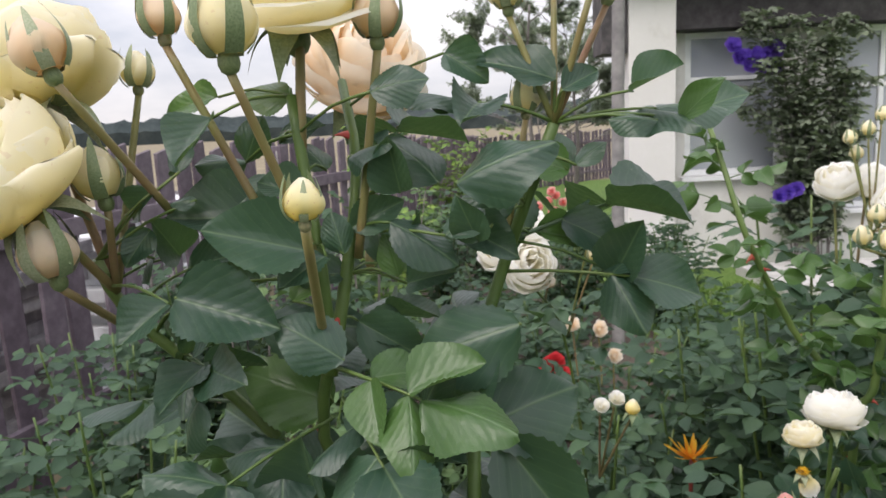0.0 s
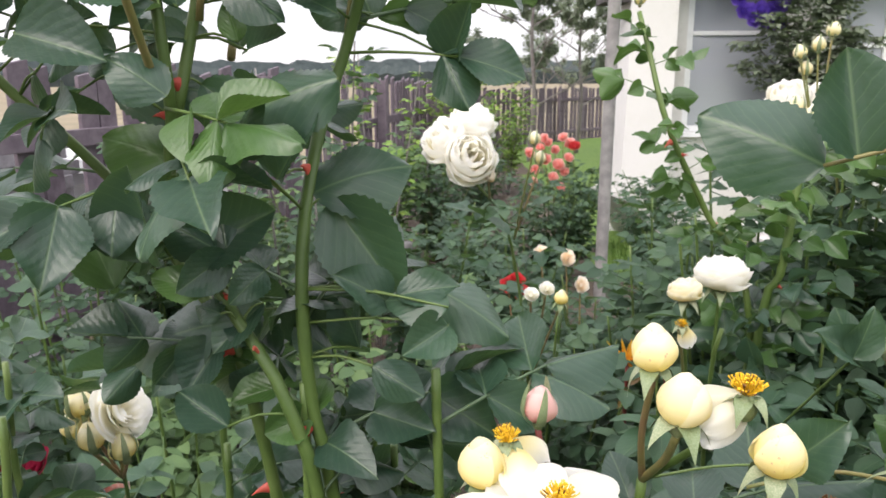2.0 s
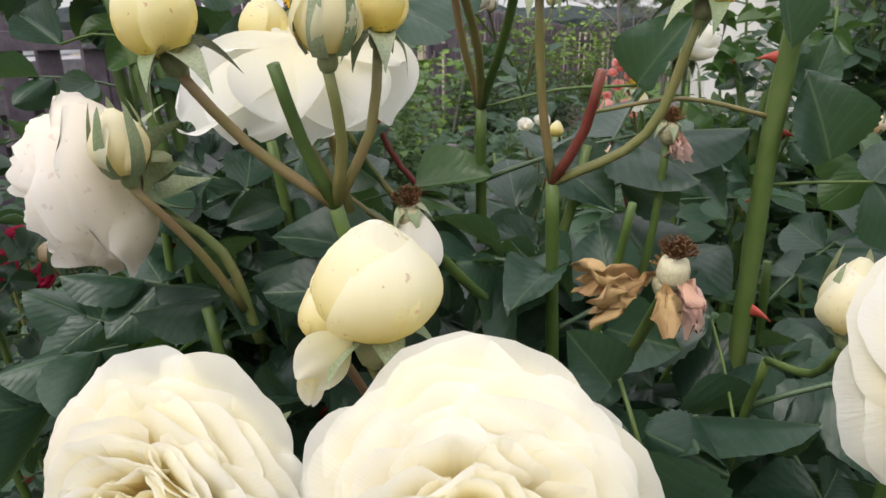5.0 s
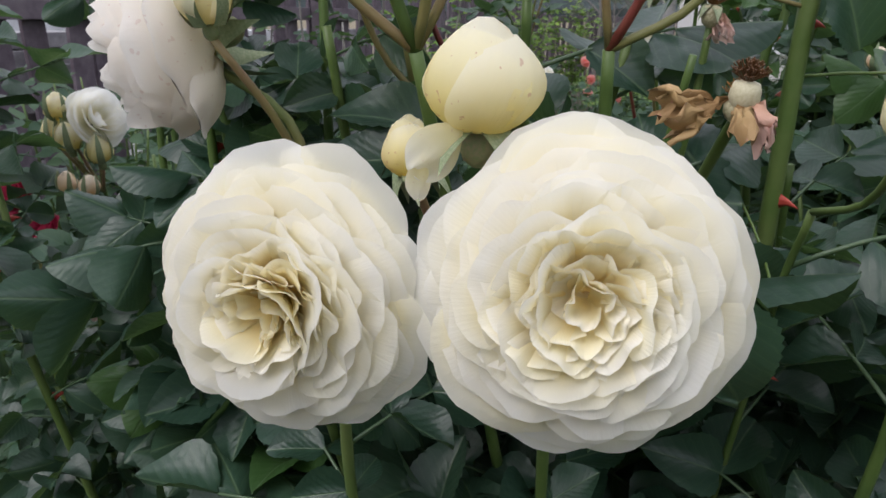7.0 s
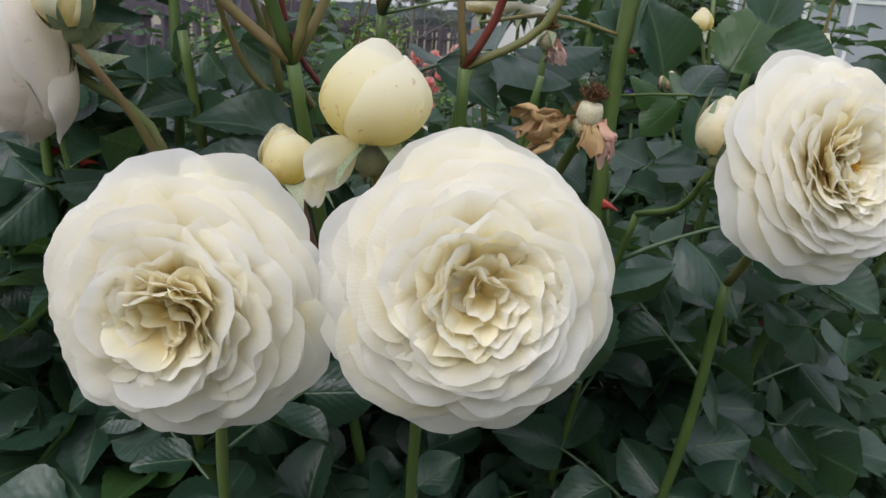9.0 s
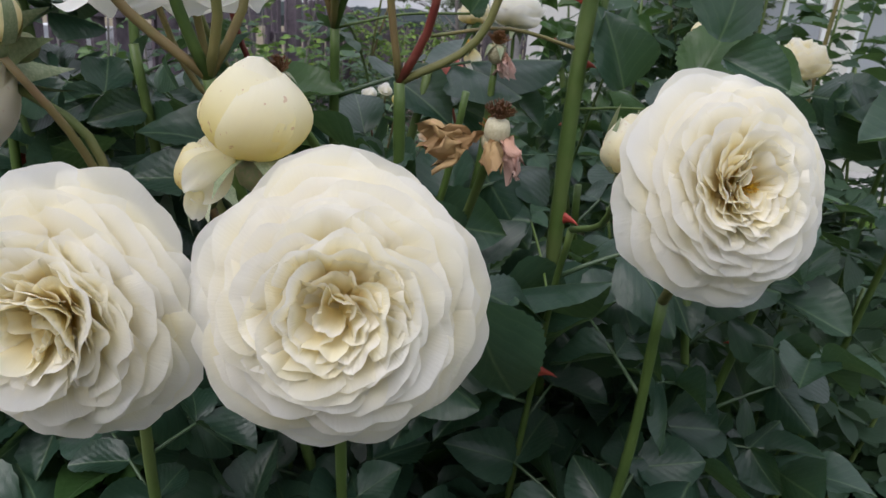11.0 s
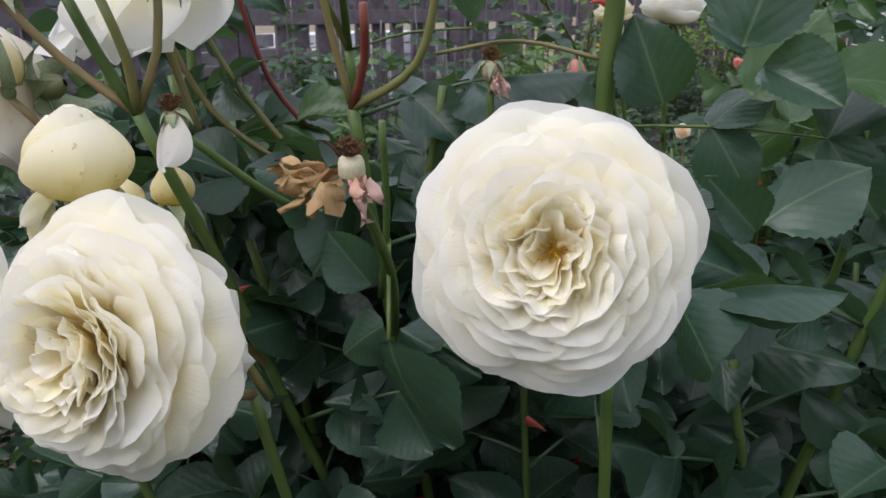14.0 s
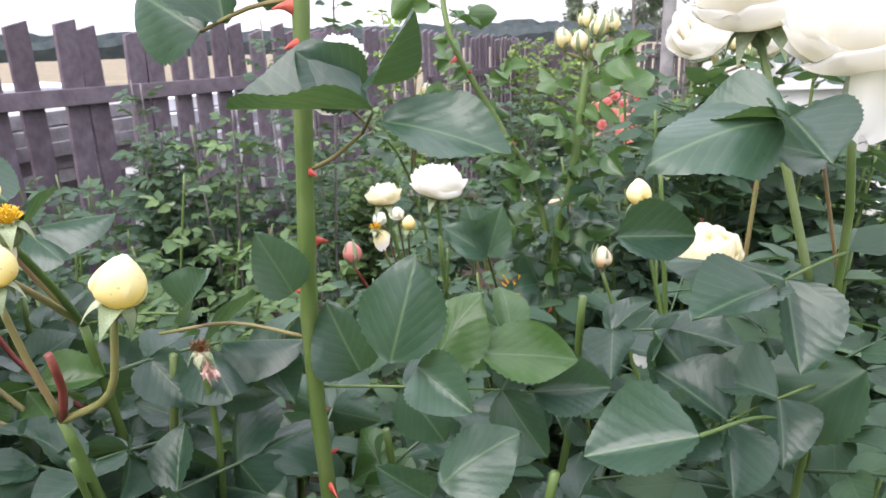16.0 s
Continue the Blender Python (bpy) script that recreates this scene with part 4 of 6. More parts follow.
def board_stack(at, yaw, n, size, mat, label, seed):
    root = thing("board_stack", at, label, "boards")
    rnd = random.Random(seed)
    for k in range(n):
        bm = box((size[0] * rnd.uniform(0.8, 1.05), size[1] * rnd.uniform(0.8, 1.0), size[2]), 0.005)
        part("board", bm, mat, root, world=Matrix.Translation(Vector(at) + Vector((rnd.uniform(-0.08, 0.08), rnd.uniform(-0.1, 0.1), size[2] * (k + 0.5) * 1.02))) @ Euler((radians(rnd.uniform(-1, 1)), 0, radians(yaw + rnd.uniform(-4, 4)))).to_matrix().to_4x4())


board_stack((-2.35, 3.2, -0.05), 82, 15, (1.9, 0.55, 0.075), PLANK, "stack of grey old boards behind the fence", 1)
board_stack((-2.2, 5.3, -0.05), 80, 13, (1.8, 0.7, 0.085), SLATE, "stack of pale weathered roof sheets behind the fence", 2)
board_stack((-1.95, 7.9, -0.05), 82, 12, (2.0, 0.6, 0.09), PLANK, "stack of grey old boards behind the fence", 3)
board_stack((-3.9, 4.6, -0.05), 60, 14, (2.2, 0.9, 0.085), SLATE, "stack of pale weathered roof sheets behind the fence", 4)


# ---- house ----
HY = 7.4
HX = -0.03


def slab(name, x0, x1, y0, y1, z0, z1, mat, parent=None, bevel=0.004, label=""):
    x0, x1 = x0 + HX, x1 + HX
    bm = box((x1 - x0, y1 - y0, z1 - z0), bevel)
    return part(name, bm, mat, parent, label, Matrix.Translation(((x0 + x1) / 2, (y0 + y1) / 2, (z0 + z1) / 2)))


def window(name, x0, x1, z0, z1, mull, parent, curtain=True):
    fr = slab("window_frame", x0, x1, HY + 0.02, HY + 0.09, z0, z0 + 0.06, PAINT, parent)
    for a, b, c, d in ((x0, x1, z1 - 0.06, z1), (x0, x0 + 0.06, z0 + 0.062, z1 - 0.062), (x1 - 0.06, x1, z0 + 0.062, z1 - 0.062)):
        slab("frame_bar", a, b, HY + 0.02, HY + 0.09, c, d, PAINT, fr)
    for k in range(1, mull):
        xm = x0 + (x1 - x0) * k / mull
        slab("mullion", xm - 0.025, xm + 0.025, HY + 0.025, HY + 0.085, z0 + 0.062, z1 - 0.062, PAINT, fr)
    zt = z0 + (z1 - z0) * 0.68
    for k in range(mull):
        a = x0 + (x1 - x0) * k / mull + (0.062 if k == 0 else 0.027)
        b = x0 + (x1 - x0) * (k + 1) / mull - (0.062 if k == mull - 1 else 0.027)
        slab("transom", a, b, HY + 0.028, HY + 0.082, zt - 0.02, zt + 0.02, PAINT, fr)
        for c, d in ((z0 + 0.064, zt - 0.022), (zt + 0.022, z1 - 0.064)):
            slab("pane", a + 0.002, b - 0.002, HY + 0.05, HY + 0.056, c, d, GLASS, fr, 0)
    slab("window_sill", x0 - 0.05, x1 + 0.05, HY - 0.09, HY + 0.018, z0 - 0.05, z0 - 0.003, PAINT, fr)
    if curtain:
        vs, fs = [], []
        n = 60
        for i in range(n + 1):
            x = HX + x0 + 0.02 + (x1 - x0 - 0.04) * i / n
            y = HY + 0.26 + 0.025 * math.sin(i * 1.1)
            vs += [(x, y, z0 + 0.02), (x, y, z1 - 0.02)]
        for i in range(n):
            fs.append((i * 2, i * 2 + 2, i * 2 + 3, i * 2 + 1))
        put("curtain", mesh("curtain", vs, fs, CURTAIN), fr)


def house():
    root = thing("house", (4.5, HY, 0), "low whitewashed house with white-framed windows and dark beam", "house")
    # front wall in pieces round the openings
    xs = [(2.42, 2.62), (3.62, 4.12), (5.12, 5.42), (6.62, 6.86), (7.66, 10.5)]
    for a, b in xs:
        slab("wall", a, b, HY, HY + 0.3, -0.1, 2.34, PLASTER, root)
    for a, b, z in ((2.622, 3.618, 0.86), (4.122, 5.118, 0.46), (5.422, 6.618, 0.46)):
        slab("wall", a, b, HY, HY + 0.3, -0.1, z, PLASTER, root)
    bm = box((0.3, 4.7, 2.44))
    part("wall", bm, PLASTER, root, world=Matrix.Translation((3.43 + HX, HY + 2.66, 1.12)) @ Matrix.Rotation(radians(-20), 4, "Z"))
    slab("wall", 10.2, 10.5, HY + 0.302, HY + 5.0, -0.1, 2.34, PLASTER, root)
    slab("wall", 4.3, 10.498, HY + 5.002, HY + 5.3, -0.1, 2.34, PLASTER, root)
    slab("floor_slab", 4.4, 10.19, HY + 0.31, HY + 4.99, 0.0, 0.1, CONCRETE, root)
    window("window_1", 2.624, 3.616, 0.914, 2.338, 1, root)
    window("window_2", 4.124, 5.116, 0.514, 2.338, 2, root)
    window("window_3", 5.424, 6.616, 0.514, 2.338, 2, root)
    d = slab("door", 6.864, 7.656, HY + 0.05, HY + 0.1, -0.05, 2.33, rough_mat("orange_wood_door", [(0.3, (0.30, 0.13, 0.04)), (0.5, (0.42, 0.20, 0.06)), (0.7, (0.50, 0.26, 0.09))], 8.0), root, label="orange-brown wooden door")
    slab("door_handle", 6.93, 6.96, HY - 0.01, HY + 0.048, 1.0, 1.12, PLANK, d)
    # end pillar with a spreading foot
    bm = bmesh.new()
    prof = [(1.86, -0.1), (1.93, 0.35), (1.955, 0.6), (1.97, 1.2), (1.975, 2.95)]
    rows = [[bm.verts.new((x + HX, y, z)) for x, y in ((px, HY - 0.32), (2.42, HY - 0.32), (2.42, HY + 0.3), (px, HY + 0.3))] for px, z in prof]
    for r, s in zip(rows, rows[1:]):
        for k in range(4):
            bm.faces.new((r[k], r[(k + 1) % 4], s[(k + 1) % 4], s[k]))
    bm.faces.new(rows[-1])
    part("pillar", bm, PLASTER, root, "whitewashed end pillar with flared foot")
    slab("beam", 2.422, 10.6, HY - 0.26, HY + 0.32, 2.344, 2.78, WOODBEAM, root)
    slab("gutter", 1.75, 10.7, HY - 0.55, HY - 0.44, 2.80, 2.88, SLATE, root, 0.02)
    # roof
    bm = bmesh.new()
    v = [bm.verts.new((c[0] + HX, c[1], c[2])) for c in ((1.75, HY - 0.5, 2.86), (10.8, HY - 0.5, 2.86), (10.8, HY + 2.7, 4.3), (3.0, HY + 2.7, 4.3), (10.8, HY + 5.8, 2.86), (4.3, HY + 5.8, 2.86))]
    bm.faces.new((v[0], v[1], v[2], v[3]))
    bm.faces.new((v[3], v[2], v[4], v[5]))
    bm.faces.new((v[0], v[3], v[5]))
    bm.faces.new((v[1], v[4], v[2]))
    bm.faces.new((v[0], v[5], v[4], v[1]))
    part("roof", bm, WOODBEAM, root, "dark weathered roof with overhang")
    slab("eave_board", 1.72, 1.965, HY - 0.3, HY + 0.1, 2.15, 2.84, WOODBEAM, root)


house()
tagged(slab("pavement", 3.0, 6.4, 5.9, 7.0, -0.08, 0.06, CONCRETE, None, 0.015), "pale worn concrete slab before the house", "pavement", kind="structure")
foot = thing("concrete_block", (1.9, 6.3, 0), "tilted pale concrete slab leaning at the pillar", "slab")
part("block", box((0.10, 0.9, 0.5), 0.012), CONCRETE, foot, world=Matrix.Translation((1.86, 6.55, 0.22)) @ Euler((0.0, radians(-32), radians(12))).to_matrix().to_4x4())


def pole(x, y, r, h):
    root = thing("pole", (x, y, 0), "grey weathered wooden pole standing in the garden", "pole")
    vs, fs = tube(smooth_line([(x, y, -0.1), (x + 0.01, y, h * 0.5), (x + 0.03, y, h)], 0.1), r, r * 0.9, 12, knobs=0.05)
    put("shaft", mesh("shaft", vs, fs, POLE), root)


pole(1.235, 4.72, 0.042, 3.4)
pole(-0.02, 2.9, 0.035, 0.78)


# ---- generic foliage ----
def low_leaf(mat, cols=2, rows=4, count=5, seed=0):
    """A compound leaf as one light mesh of length about 1."""
    rnd = random.Random(seed)
    vs, fs, uv = [], [], []
    sv, sf = tube([Vector((0, 0, 0)), Vector((0.35, 0, -0.02)), Vector((0.7, 0, -0.06))], 0.012, 0.008, 4, False)
    vs += sv
    fs += sf
    uv += [(0.5, 0.5)] * len(sv)
    for k in range(count):
        lv, lf, lu = leaflet_shape(rows, cols, 0.33, rnd.uniform(0.1, 0.4), rnd.uniform(-0.1, 0.3), 0.05, seed * 9 + k, teeth=rows > 6)
        if k == 0:
            at, turn, sc = Vector((0.66, 0, -0.06)), 0, 0.46
        else:
            p, sg = (k - 1) // 2, 1 if k % 2 else -1
            at, turn, sc = Vector((0.60 - 0.30 * p, 0, -0.04)), sg * rnd.uniform(52, 70), 0.40 - 0.05 * p
        m = Matrix.Translation(at) @ Euler((radians(rnd.uniform(-25, 25)), radians(rnd.uniform(-10, 25)), radians(turn))).to_matrix().to_4x4() @ Matrix.Scale(sc, 4)
        n0 = len(vs)
        vs += [m @ v for v in lv]
        fs += [tuple(i + n0 for i in f) for f in lf]
        uv += lu
    return vs, fs, uv


MID_LEAVES = []
for q in range(6):
    sh = low_leaf(LEAF_MID, 4, 10, 5 if q < 4 else 7, q)
    MID_LEAVES.append(mesh("compound_leaf", sh[0], sh[1], LEAF_MID, sh[2]))
FAR_SHAPES = [low_leaf(LEAF_FAR, 2, 4, 5, 20 + q) for q in range(3)]


def leaf_stuff(name, placed, mat, parent, label=""):
    """Many compound leaves joined into one mesh. placed: matrices."""
    av, af, au = [], [], []
    n0 = 0
    shapes = [(np.array([tuple(v) for v in s[0]]), s[1], np.array(s[2])) for s in FAR_SHAPES]
    for i, m in enumerate(placed):
        sv, sf, su = shapes[i % 3]
        mm = np.array(m)
        av.append(sv @ mm[:3, :3].T + mm[:3, 3])
        af += [tuple(j + n0 for j in f) for f in sf]
        au.append(su)
        n0 += len(sv)
    ob = put(name, mesh(name, np.concatenate(av).tolist(), af, mat, np.concatenate(au)), parent, None, label)
    return tagged(ob, kind="stuff")


def bush_canes(base, height, spread, n, seed):
    rnd = random.Random(seed)
    out = []
    for k in range(n):
        a = 6.2832 * k / n + rnd.uniform(-0.5, 0.5)
        s, h = spread * rnd.uniform(0.35, 1.0), height * rnd.uniform(0.7, 1.05)
        b = Vector(base)
        out.append([b + Vector((math.cos(a) * 0.03, math.sin(a) * 0.03, -0.05)), b + Vector((math.cos(a) * s * 0.35, math.sin(a) * s * 0.35, h * 0.4)),
                    b + Vector((math.cos(a) * s * 0.75, math.sin(a) * s * 0.75, h * 0.75)), b + Vector((math.cos(a) * s, math.sin(a) * s, h))])
    return out


def spray(line, first, gap, size, seed):
    """Matrices of leaves in a spiral along a line."""
    rnd = random.Random(seed)
    out = []
    total = sum((b - a).length for a, b in zip(line, line[1:]))
    n = int(total * (1 - first) / gap)
    for k in range(n):
        s = first + (1 - first) * (k + rnd.random() * 0.5) / max(1, n)
        i = min(len(line) - 2, int(s * (len(line) - 1)))
        d = (line[i + 1] - line[i]).normalized()
        ang = k * 2.4 + seed
        o = (Vector((math.cos(ang), math.sin(ang), 0)) + d * rnd.uniform(0.1, 0.9) + Vector((0, 0, rnd.uniform(-0.3, 0.15)))).normalized()
        sz = size * rnd.uniform(0.75, 1.3)
        out.append(Matrix.Translation(line[i]) @ leaf_frame(o, (-o.x * 0.4, -o.y * 0.4 - 0.15, 1)) @ Matrix.Scale(sz, 4))
    return out


def rose_bush(base, height, spread, n, seed, label, near=True, gap=0.035, size=0.11, canes=None, first=0.25, mat=None, keep=None, group=""):
    root = thing("rose_bush", base, label, "rose bush", group)
    rnd = random.Random(seed)
    placed = []
    for k, pts in enumerate(bush_canes(base, height, spread, n, seed) + (canes or [])):
        line = smooth_line(pts, 0.04)
        vs, fs = tube(line, 0.0055 if near else 0.006, 0.0025, 7 if near else 5)
        put("cane", mesh("cane", vs, fs, CANE), root)
        placed += spray(line, first, gap, size, seed * 17 + k)
    if keep:
        placed = [m for m in placed if keep(m.translation + m.to_3x3() @ Vector((0.7, 0, 0)))]
    rnd.shuffle(placed)
    if near:
        for m in placed[:150]:
            put("leaf", rnd.choice(MID_LEAVES), root, m)
        placed = placed[150:]
    if placed:
        leaf_stuff("foliage", placed, mat or LEAF_FAR, root)
    return root


def off_line(p, a, b, r):
    """True where p keeps r away from the line a-b."""
    a, b = Vector(a), Vector(b)
    t = max(0.0, min(1.0, (p - a).dot(b - a) / (b - a).length_squared))
    return (p - a.lerp(b, t)).length > r


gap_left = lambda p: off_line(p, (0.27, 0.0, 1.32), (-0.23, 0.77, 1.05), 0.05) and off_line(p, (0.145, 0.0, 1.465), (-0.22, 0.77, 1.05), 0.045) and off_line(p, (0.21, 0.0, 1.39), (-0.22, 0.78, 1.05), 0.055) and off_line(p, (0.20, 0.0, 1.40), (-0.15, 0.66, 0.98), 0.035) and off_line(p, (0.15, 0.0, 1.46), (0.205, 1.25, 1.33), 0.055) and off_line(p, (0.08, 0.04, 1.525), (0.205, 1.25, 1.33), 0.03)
# ---- the main cream rose bush ----
main = thing("rose_bush", (0.37, 0.47, -0.05), "cream-white double roses, buds and dark glossy leaves", "rose bush", "rose bushes")
J1, J2, J3 = (0.249, 0.252, 1.167), (0.338, 0.312, 1.166), (0.298, 0.394, 1.192)
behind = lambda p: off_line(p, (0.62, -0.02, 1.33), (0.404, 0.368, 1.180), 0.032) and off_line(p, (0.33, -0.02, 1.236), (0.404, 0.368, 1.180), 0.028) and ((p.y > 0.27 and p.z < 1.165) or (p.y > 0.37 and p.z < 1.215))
lines = []
for q, (pts, r0, r1, th) in enumerate([
    ([(0.37, 0.47, -0.05), (0.33, 0.42, 0.6), (0.275, 0.31, 1.0), J1], 0.0058, 0.0032, 7),
    ([(0.38, 0.48, -0.05), (0.37, 0.43, 0.6), (0.345, 0.345, 1.02), J2], 0.0058, 0.0032, 7),
    ([(0.36, 0.48, -0.05), (0.32, 0.47, 0.6), (0.30, 0.42, 1.05), J3], 0.0058, 0.0032, 6),
    ([(0.40, 0.47, -0.05), (0.43, 0.42, 0.6), (0.435, 0.32, 1.0), (0.435, 0.281, 1.094)], 0.0042, 0.002, 6),
    ([(0.35, 0.46, -0.05), (0.27, 0.38, 0.6), (0.20, 0.30, 0.92), (0.165, 0.30, 1.10)], 0.005, 0.003, 6),
    ([(0.37, 0.46, -0.05), (0.33, 0.36, 0.55), (0.315, 0.27, 0.90), (0.312, 0.235, 1.03)], 0.005, 0.003, 6),
    ([(0.36, 0.46, -0.05), (0.24, 0.36, 0.5), (0.215, 0.27, 0.88), (0.215, 0.235, 1.02)], 0.005, 0.003, 6),
    ([(0.40, 0.46, -0.05), (0.46, 0.38, 0.5), (0.485, 0.29, 0.9), (0.485, 0.262, 1.06)], 0.005, 0.003, 6),
]):
    line = cane(main, pts, r0, r1, thorns=th, seed=q + 1, lo=0.45)
    lines.append(line)
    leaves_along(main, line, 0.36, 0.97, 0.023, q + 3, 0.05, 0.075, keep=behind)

# filling shoots behind the blooms
for q in range(20):
    rnd = random.Random(50 + q)
    x = 0.04 + 0.62 * q / 19
    y = rnd.uniform(0.36, 0.62)
    h = rnd.uniform(0.90, 1.19)
    line = cane(main, [(0.37 + (x - 0.37) * 0.2, 0.48, -0.05), (0.37 + (x - 0.37) * 0.7, (0.48 + y) / 2, h * 0.5), (x, y, h * 0.85), (x + rnd.uniform(-0.03, 0.03), y - 0.02, h)], 0.006, 0.003, thorns=4, seed=80 + q, lo=0.4)
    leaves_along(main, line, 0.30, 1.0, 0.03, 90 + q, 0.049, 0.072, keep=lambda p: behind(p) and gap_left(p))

# three large open blooms
full_bloom(main, (0.3140, 0.138, 1.1015), (-0.03, -0.975, 0.20), 0.0522, 11, "fully open cream-white double rose bloom")
full_bloom(main, (0.2148, 0.153, 1.0900), (-0.22, -0.97, 0.03), 0.0505, 23, "fully open cream-white double rose bloom with loosely tumbled heart", loose=1.0)
third = full_bloom(main, (0.470, 0.179, 1.1405), (0.13, -0.96, 0.25), 0.0480, 37, "fully open cream-white double rose bloom with golden heart", loose=0.35)
stamens(third, (0.4705, 0.176, 1.1417), (0.13, -0.96, 0.25), 0.0075, STAMEN, 5, 46)
for turn in (-48, -8, 30, 66):
    c, s = math.cos(radians(turn)), math.sin(radians(turn))
    put("guard_petal", broad_petal(PETAL, 620 + turn, 0.46, -0.10, 0.10, 0.03, "guard_petal"), main, Matrix.Translation((0.317, 0.158, 1.098)) @ leaf_frame((c, 0.20, s), (0.0, -1, 0.1)) @ Matrix.Scale(0.047, 4))
stalk(main, (0.318, 0.166, 1.096), (0.312, 0.235, 1.03), 0.0025, (0, 0.0, -0.012))
stalk(main, (0.213, 0.188, 1.083), (0.215, 0.235, 1.02), 0.0025, (0, 0.0, -0.012))
stalk(main, (0.476, 0.213, 1.134), (0.485, 0.262, 1.06), 0.0025, (0, 0.0, -0.01))

# the upper cluster
low = bud(main, (0.192, 0.227, 1.243), (-0.35, -0.05, 0.95), 0.0248, seed=1, label="swollen yellow-cream bud with pink flecks")
stalk(main, low, J1, 0.0022, (-0.006, 0, 0))
low = bud(main, (0.269, 0.254, 1.247), (0.05, 0.0, 1), 0.0188, seed=2)
stalk(main, low, J1, 0.002, (0.006, 0, 0))
low = bud(main, (0.255, 0.230, 1.243), (0.02, -0.05, 1), 0.0195, fat=0.33, back=False, seed=3, mat=PETAL_CREAM, label="small green-flushed bud")
stalk(main, low, J1, 0.0022, (0.004, 0, 0))
stalk(main, (0.234, 0.232, 1.224), J1, 0.0026, (-0.002, 0, 0), CANE)
low = bud(main, (0.195, 0.333, 1.240), (-0.12, 0, 1), 0.021, seed=4)
stalk(main, low, (0.275, 0.37, 1.11), 0.0018, (-0.015, 0, -0.01))
low = bud(main, (0.230, 0.372, 1.254), (0.05, 0, 1), 0.016, mat=PETAL_PINK, fat=0.38, back=False, seed=5, label="small pink-flushed bud")
stalk(main, low, (0.285, 0.40, 1.12), 0.0018, (-0.012, 0, -0.01), STALK_RED)
low = bud(main, (0.284, 0.342, 1.300), (-0.03, 0, 1), 0.0195, seed=6)
stalk(main, low, J3, 0.002, (-0.003, 0, 0))
low = bud(main, (0.293, 0.318, 1.282), (0.08, -0.05, 1), 0.022, mat=PETAL_CREAM, fat=0.42, seed=7)
stalk(main, low, J3, 0.0022, (0.004, 0, 0))
low = bud(main, (0.330, 0.293, 1.268), (0.06, 0, 1), 0.0195, seed=8)
stalk(main, low, J2, 0.0019, (-0.002, 0, 0))
low = bud(main, (0.401, 0.296, 1.260), (0.30, 0.05, 0.95), 0.022, seed=9, label="swollen yellow-cream bud with turned-back sepals")
stalk(main, low, J2, 0.0021, (0.012, 0, -0.012))
stalk(main, (0.356, 0.290, 1.219), J2, 0.0022, (0.004, 0, 0), STALK_RED)
low = bud(main, (0.153, 0.261, 1.191), (-0.1, -0.1, 1), 0.020, fat=0.36, back=False, seed=10, mat=PETAL_CREAM)
stalk(main, low, (0.185, 0.30, 1.10), 0.002, (0.004, 0, 0))
bloom(main, (0.126, 0.292, 1.166), (-0.86, -0.28, -0.28), 0.0430, "globe", PETAL_BLUSH, 6, label="nodding blush-white double rose")
stalk(main, (0.142, 0.297, 1.155), (0.19, 0.305, 1.08), 0.0025, (0.01, 0, 0.012))
low = spent(main, (0.229, 0.292, 1.240), (0.05, -0.1, 1), 0.016, 0, PETAL, seed=1, label="spent bloom with yellow stamens and broad white petals", sepals=0)
stalk(main, low, (0.24, 0.31, 1.15), 0.002)
for d, nrm, ln, wide, droop, sd in (((-0.80, -0.26, -0.36), (-0.15, -0.5, 1), 0.064, 0.58, 0.15, 1), ((0.66, -0.36, -0.36), (0.15, -0.45, 1), 0.050, 0.70, 0.22, 2), ((-0.36, -0.74, -0.34), (-0.1, -0.3, 1), 0.050, 0.66, 0.36, 5),
                                    ((0.24, -0.76, -0.34), (0.1, -0.3, 1), 0.050, 0.66, 0.36, 6), ((-0.45, 0.5, 0.06), (0, -0.3, 1), 0.046, 0.66, 0.12, 3), ((0.80, 0.25, 0.0), (0.1, -0.3, 1), 0.041, 0.66, 0.20, 4), ((0.1, 0.7, 0.1), (0, -0.3, 1), 0.046, 0.66, 0.12, 7)):
    put("large_petal", broad_petal(PETAL_WHITE, 500 + sd, wide, droop, 0.10, 0.055, "large_petal"), main, Matrix.Translation((0.229, 0.292, 1.230)) @ leaf_frame(d, nrm) @ Matrix.Scale(ln, 4))
low = spent(main, (0.209, 0.343, 1.245), (-0.05, -0.1, 1), 0.014, 2, PETAL, seed=2, hang=0.026, drop=(0.8, -0.3, -0.3), label="spent bloom with yellow stamens")
stalk(main, low, (0.275, 0.38, 1.11), 0.0018, (-0.01, 0, 0))
low = spent(main, (0.323, 0.317, 1.283), (0.06, -0.1, 1), 0.017, 3, PETAL_WHITE, seed=3, hang=0.031, drop=(-0.75, -0.35, -0.65), label="spent bloom with yellow stamens and hanging white petals")
stalk(main, low, J3, 0.0023, (0.002, 0, 0), CANE)
low = spent(main, (0.282, 0.237, 1.171), (-0.1, -0.25, 0.95), 0.014, 1, PETAL_BLUSH, old=True, seed=4, hang=0.026, drop=(0.3, -0.5, -0.8), label="spent bloom with brown stamens")
stalk(main, low, (0.309, 0.328, 1.10), 0.0022, (0.008, 0, -0.01), CANE)
low = spent(main, (0.400, 0.366, 1.188), (0.05, -0.15, 1), 0.015, 3, PETAL_DRYPINK, old=True, seed=5, hang=0.016, drop=(0, -0.1, -1), label="spent bloom with brown stamens")
stalk(main, low, (0.388, 0.39, 1.06), 0.0022, (0.003, 0, 0), CANE)
